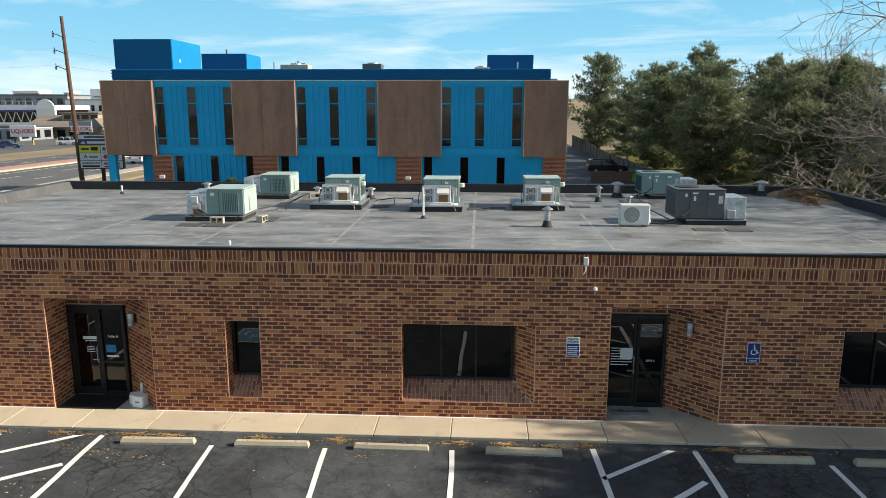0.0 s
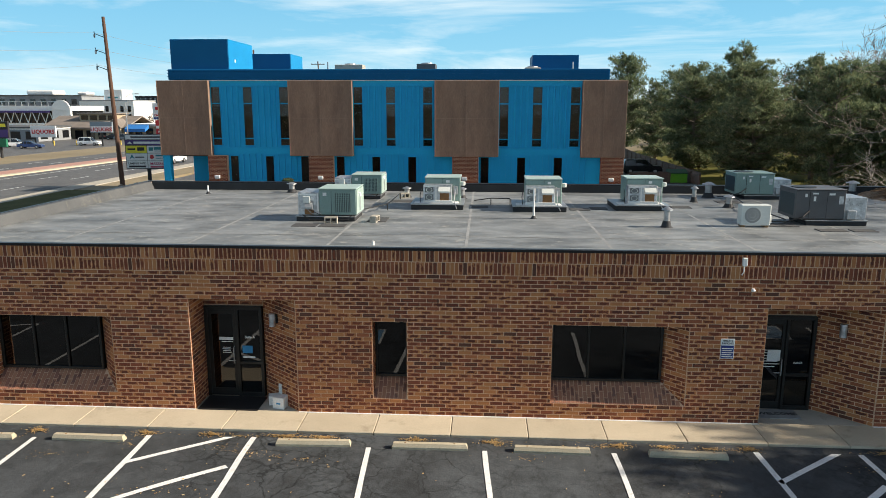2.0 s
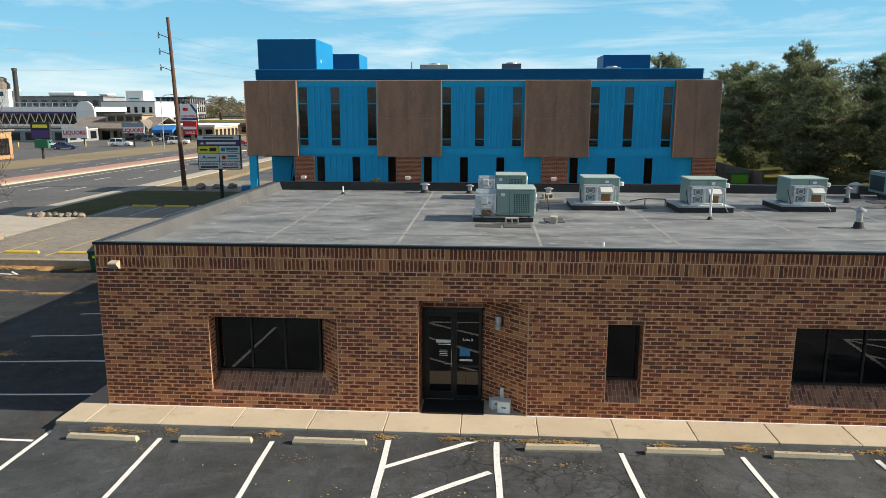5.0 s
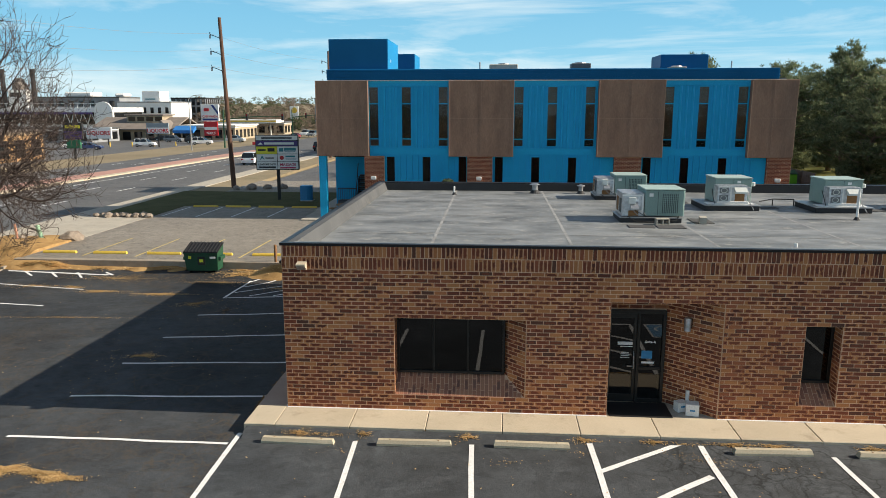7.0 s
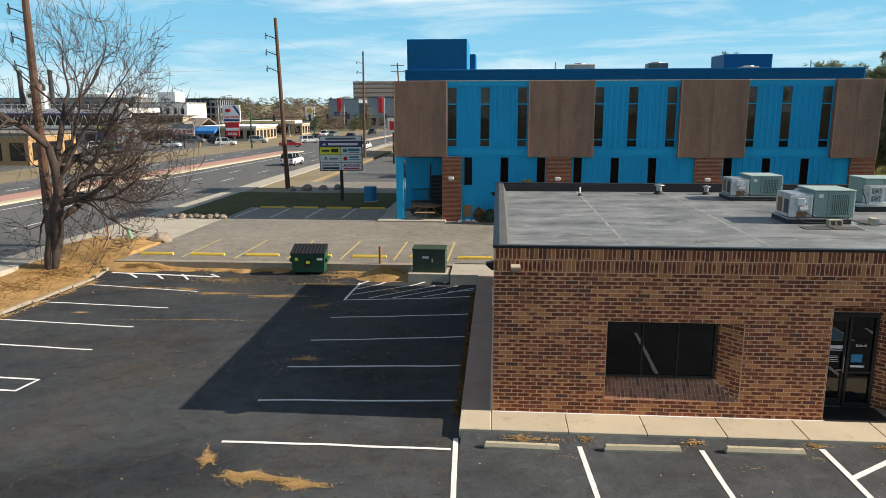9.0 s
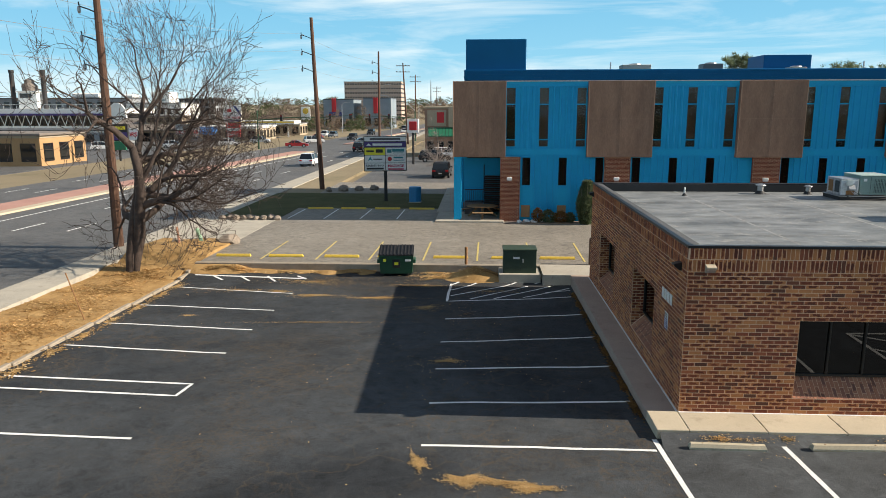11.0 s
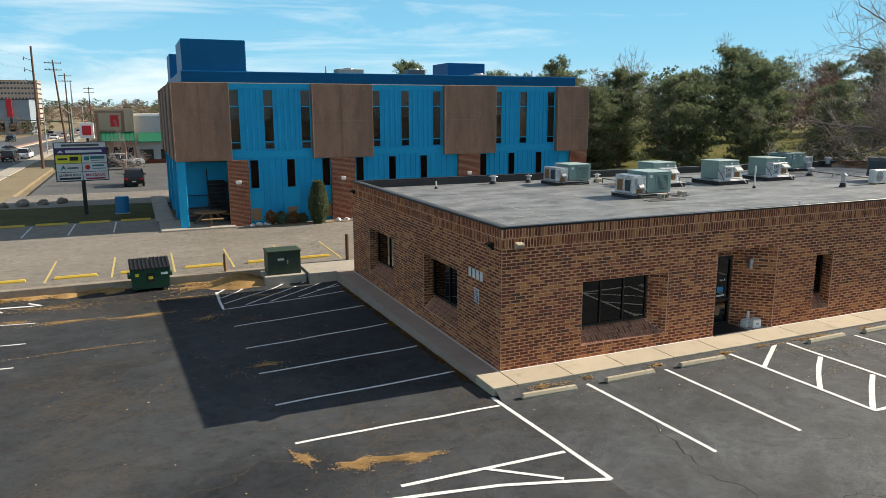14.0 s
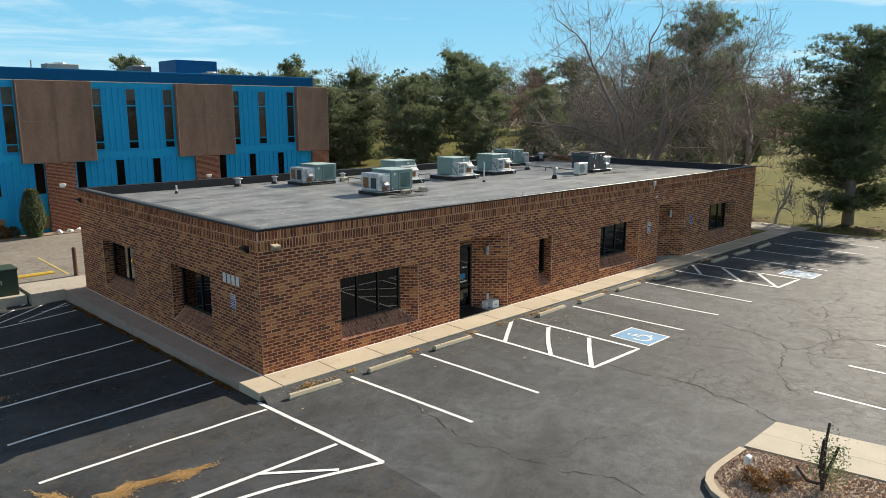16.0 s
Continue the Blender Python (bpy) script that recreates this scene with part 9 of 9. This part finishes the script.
shrub = thing("rose_bush", "cut-back rose bush with dark canes and few leaves", "shrub", (-12.93, 3.25, 0.1))
for pts in ([(0, 0, 0), (0.02, 0.02, 0.45), (0.1, 0.05, 0.95), (0.14, 0.03, 1.35)], [(0, 0, 0.1), (-0.1, 0.05, 0.5), (-0.12, 0.02, 1.1)], [(0, 0, 0.08), (0.25, 0.0, 0.35), (0.42, -0.1, 0.8)], [(0, 0, 0.12), (-0.3, 0.2, 0.25), (-0.62, 0.3, 0.62)], [(0.05, 0.02, 0.4), (0.2, 0.1, 0.7), (0.3, 0.12, 0.95)]):
    part("cane", Geo().tube(pts, [0.036 - 0.004 * i for i in range(len(pts))], 7), "bark_dark", shrub)
M["rose_leaf"] = leaf_mat("rose_leaves", (0.13, 0.17, 0.08), (0.26, 0.30, 0.16), (0.42, 0.42, 0.26))
rr_ = random.Random(9)
gl_ = Geo()
for k in range(900):
    c = Vector((rr_.gauss(0.22, 0.2), rr_.gauss(0.0, 0.17), abs(rr_.gauss(0.42, 0.3)) + 0.05))
    d = Vector((rr_.gauss(0, 1), rr_.gauss(0, 1), rr_.gauss(0.2, 0.6))).normalized() * 0.05
    s = d.orthogonal().normalized() * 0.016
    gl_.add([c, c + d * 0.5 + s, c + d, c + d * 0.5 - s], [(0, 1, 2, 3)])
part("leaf", gl_, "rose_leaf", shrub, kind="stuff")
for k, (x, y) in enumerate(((-13.55, 4.35), (-13.2, 3.9), (-13.75, 4.05))):
    tuft_cloud("shrub", "dry_leaf", "low rusty dry perennial in the gravel", "shrub", (x, y, 0.1), (0.45 - 0.08 * k, 0.45, 0.24), 260, 0.06, 90 + k)
rock(-12.75, 3.8, 0.13, 0.14, 61)
piece("litter", Geo().bbox(-13.42, 4.48, 0.32, -13.24, 4.6, 0.5, 0.03), "white", "crumpled white plastic cup caught in a dry shrub", "litter")


# ---- leaf litter ----
def leaf_patch(cx, cy, rx, ry, n, seed, rz=0.0, heap=0.0, zf=lot_z, size=0.034, tone="dry_gold"):
    """Loose fallen leaves, thicker at the middle."""
    rng = random.Random(seed)
    g = Geo()
    ca, sa = math.cos(radians(rz)), math.sin(radians(rz))
    for k in range(n):
        a, r = rng.uniform(0, 6.28), abs(rng.gauss(0, 0.55))
        u, v = r * rx * math.cos(a), r * ry * math.sin(a) * (1 + 0.5 * math.sin(3 * a + seed))
        x, y = cx + u * ca - v * sa, cy + u * sa + v * ca
        z = zf(x, y) + 0.007 + heap * max(0.0, 1 - r) * rng.random() + rng.uniform(0, 0.012)
        t, s = rng.uniform(0, 6.28), size * rng.uniform(0.5, 1.3)
        cx_, sx_ = math.cos(t) * s, math.sin(t) * s
        tl = rng.uniform(-0.4, 0.4) * s
        g.add([(x - cx_, y - sx_, z), (x + sx_ * 0.4, y - cx_ * 0.4, z + abs(tl)), (x + cx_, y + sx_, z + abs(tl) * 0.6), (x - sx_ * 0.4, y + cx_ * 0.4, z + 0.002)], [(0, 1, 2, 3)])
    piece("fallen_leaves", g, tone, "scatter of golden fallen leaves on the asphalt", "leaf litter", kind="stuff")


M["drift_leaf"] = leaf_mat("brown_leaves", (0.15, 0.095, 0.06), (0.31, 0.2, 0.125), (0.45, 0.32, 0.21))
M["dry_gold"] = leaf_mat("golden_leaves", (0.44, 0.26, 0.10), (0.66, 0.44, 0.20), (0.80, 0.60, 0.33))
M["bed_leaf"] = leaf_mat("orange_leaves", (0.24, 0.13, 0.05), (0.52, 0.32, 0.13), (0.74, 0.52, 0.26))
for k, (x, y, rx, ry, n, rz) in enumerate(((-22.7, 13.0, 0.38, 0.2, 2600, 0), (-22.0, 12.95, 0.5, 0.1, 1800, -10), (-21.35, 12.74, 0.42, 0.15, 2400, 0), (-23.7, 13.7, 0.16, 0.36, 800, 20), (-23.4, 20.4, 0.5, 0.2, 600, 5), (-31.1, 29.3, 0.5, 0.2, 500, 0), (-26.7, 28.4, 1.0, 0.3, 800, 10),
                                            (-24.5, 26.9, 0.9, 0.5, 500, 30), (-29.6, 28.6, 1.2, 0.2, 500, 5), (-33, 29.5, 2.5, 0.5, 500, 0), (-28.5, 24.5, 3.5, 0.12, 350, 3), (-25, 30.8, 2.5, 0.5, 900, 0), (-30, 31.2, 3.0, 0.5, 1200, 0), (-33.5, 25.2, 0.3, 0.15, 150, 0), (-22, 29.8, 1.5, 0.5, 350, 0))):
    leaf_patch(x, y, rx, ry, int(n * 1.8), 100 + k, rz, 0.012, size=0.024)
for k, (x, w) in enumerate(((-7.3, 0.55), (-6.4, 0.4), (-10.5, 0.3), (-13.1, 0.3), (-4.3, 0.35), (-2.6, 0.3), (0.2, 0.3), (1.2, 0.3), (-15.5, 0.2), (-9.0, 0.3), (3.0, 0.3), (6.0, 0.4), (-17, 0.3))):
    leaf_patch(x, 14.98, w, 0.10, int(380 * w / 0.4), 150 + k, 0, 0.02, gutter_z, 0.024)
for k in range(9):
    leaf_patch(-18.48, 17.0 + 1.5 * k, 0.1, 0.7, 700, 180 + k, 0, 0.07, tone="dry_leaf", size=0.045)
leaf_patch(-9.0, 12.5, 8.5, 2.4, 110, 200, size=0.03)
leaf_patch(-24, 20, 8, 9, 240, 201, size=0.03)
leaf_patch(2, 12, 8, 2.5, 90, 202, size=0.03)
piece("leaf_heap", sheet(span(-24.2, -19.6, 0.15), span(31.2, 32.9, 0.15), lambda x, y: lot_z(x, y) - 0.04 + 0.5 * math.exp(-((x + 22.7) / 0.95) ** 2 - ((y - 31.95) / 0.42) ** 2) + 0.03 * noise.noise((x * 3, y * 3, 1))), "mulch", "heap of orange soil and leaves by the utility box", kind="stuff")
leaf_patch(-22.0, 32.1, 1.6, 0.5, 1500, 210, 0, 0.0, lambda x, y: lot_z(x, min(y, 32.8)) + 0.5 * math.exp(-((x + 22.7) / 0.95) ** 2 - ((y - 31.95) / 0.42) ** 2), 0.05)
for k in range(7):
    leaf_patch(-38.4 + 0.3 * math.sin(k), 14 + 2.9 * k, 1.9, 1.9, 2600, 220 + k, 0, 0.03, mulch_z, 0.06, "bed_leaf")
leaf_patch(-7.6, 17.0, 0.3, 0.2, 60, 240, 0, 0.0, lambda x, y: BASE)

# ---- roof corner drift, end of the lot ----
leaf_patch(13.4, 29.0, 0.8, 1.7, 9000, 260, 0, 0.04, lambda x, y: max(ROOF, drift_z(min(x, 14.0), min(y, 30.25))), 0.06, "drift_leaf")
bare_tree("bare_tree", "small leafless sapling at the end of the lot", 22.0, 14.9, 0.0, 3.0, 2.2, 71, "bark", dict(levels=4), 2, 0.3)
enclosure = thing("bin_enclosure", "brown board enclosure standing in the alley", "fence")
for k in range(18):
    part("board", Geo().box(11.9 + 0.235 * k, 74.0, -0.3, 12.12 + 0.235 * k, 74.04, 0.95 + 0.03 * math.sin(k * 2.1)), "fence_wood", enclosure)
part("rail", Geo().box(11.9, 74.04, 0.6, 16.1, 74.1, 0.7), "fence_wood", enclosure)
leaf_patch(23.5, 12.5, 5.0, 4.0, 2500, 270, 0, 0.0, lambda x, y: park_z(max(x, 19.1), y), 0.09, "drift_leaf")
leaf_patch(22.0, 19.5, 3.5, 3.0, 1500, 271, 0, 0.0, lambda x, y: park_z(max(x, 16.0), max(y, 16.5)), 0.09, "drift_leaf")
for k, (x, w, n) in enumerate(((-34.6, 1.5, 2400), (-32.0, 1.2, 900), (-30.2, 1.0, 500), (-28.2, 0.8, 260), (-24.6, 0.8, 500), (-23.3, 0.7, 900), (-20.6, 1.2, 700))):
    leaf_patch(x, 32.5 - 0.5 * (k == 6), w, 0.26, n, 280 + k, 0, 0.06, lambda x, y: lot_z(x, min(y, 32.8)) + 0.26 * smooth01(31.9, 32.8, y) * smooth01(32.8, 34.2, -x), 0.055)
for k in range(10):
    leaf_patch(-36.0, 13.0 + 1.9 * k, 0.3, 0.9, 330, 300 + k, 0, 0.02, size=0.05)
leaf_patch(-26.8, 28.4, 1.6, 0.14, 500, 320, 0, 0.0)
leaf_patch(-29.5, 28.8, 1.2, 0.1, 350, 321, -3, 0.0)
leaf_patch(-31.3, 29.5, 0.35, 0.12, 300, 322, 0, 0.01)
leaf_patch(-23.0, 26.0, 0.5, 1.2, 260, 323, 0, 0.0, tone="drift_leaf")
leaf_patch(-24.2, 31.9, 1.6, 0.5, 1500, 330, 0, 0.02, lambda x, y: lot_z(x, min(y, 32.8)), 0.05)
rg = random.Random(5)
for k in range(16):
    leaf_patch(rg.uniform(-17, 14), 14.95, rg.uniform(0.4, 1.2), 0.1, 70, 340 + k, 0, 0.0, gutter_z, 0.024)
for k in range(12):
    leaf_patch(rg.uniform(-16, 10), rg.uniform(13.9, 14.5), 0.8, 0.25, 35, 360 + k, 0, 0.0, size=0.02)
rb = thing("waste_bin", "lime green wheeled bin with a sloping lid in the alley", "bin", (16.9, 74.6, -0.15))
part("body", Geo().bbox(-0.95, -0.5, 0.0, 0.95, 0.5, 0.95, 0.05), plain("lime_plastic", (0.12, 0.5, 0.03), 0.5), rb)
part("lid", Geo().prism([(-1.0, -0.55), (1.0, -0.55), (1.0, 0.55), (-1.0, 0.55)], lambda x, y: 0.96 + 0.12 * (y + 0.55), lambda x, y: 1.03 + 0.28 * (y + 0.55)), "dump_green", rb)
piece("stake", Geo().tube([(-36.95, 24.2, -0.3), (-37.5, 24.2, 1.5)], 0.022, 6), "rust", "thin leaning rusty steel stake in the leaf bed", "stake")
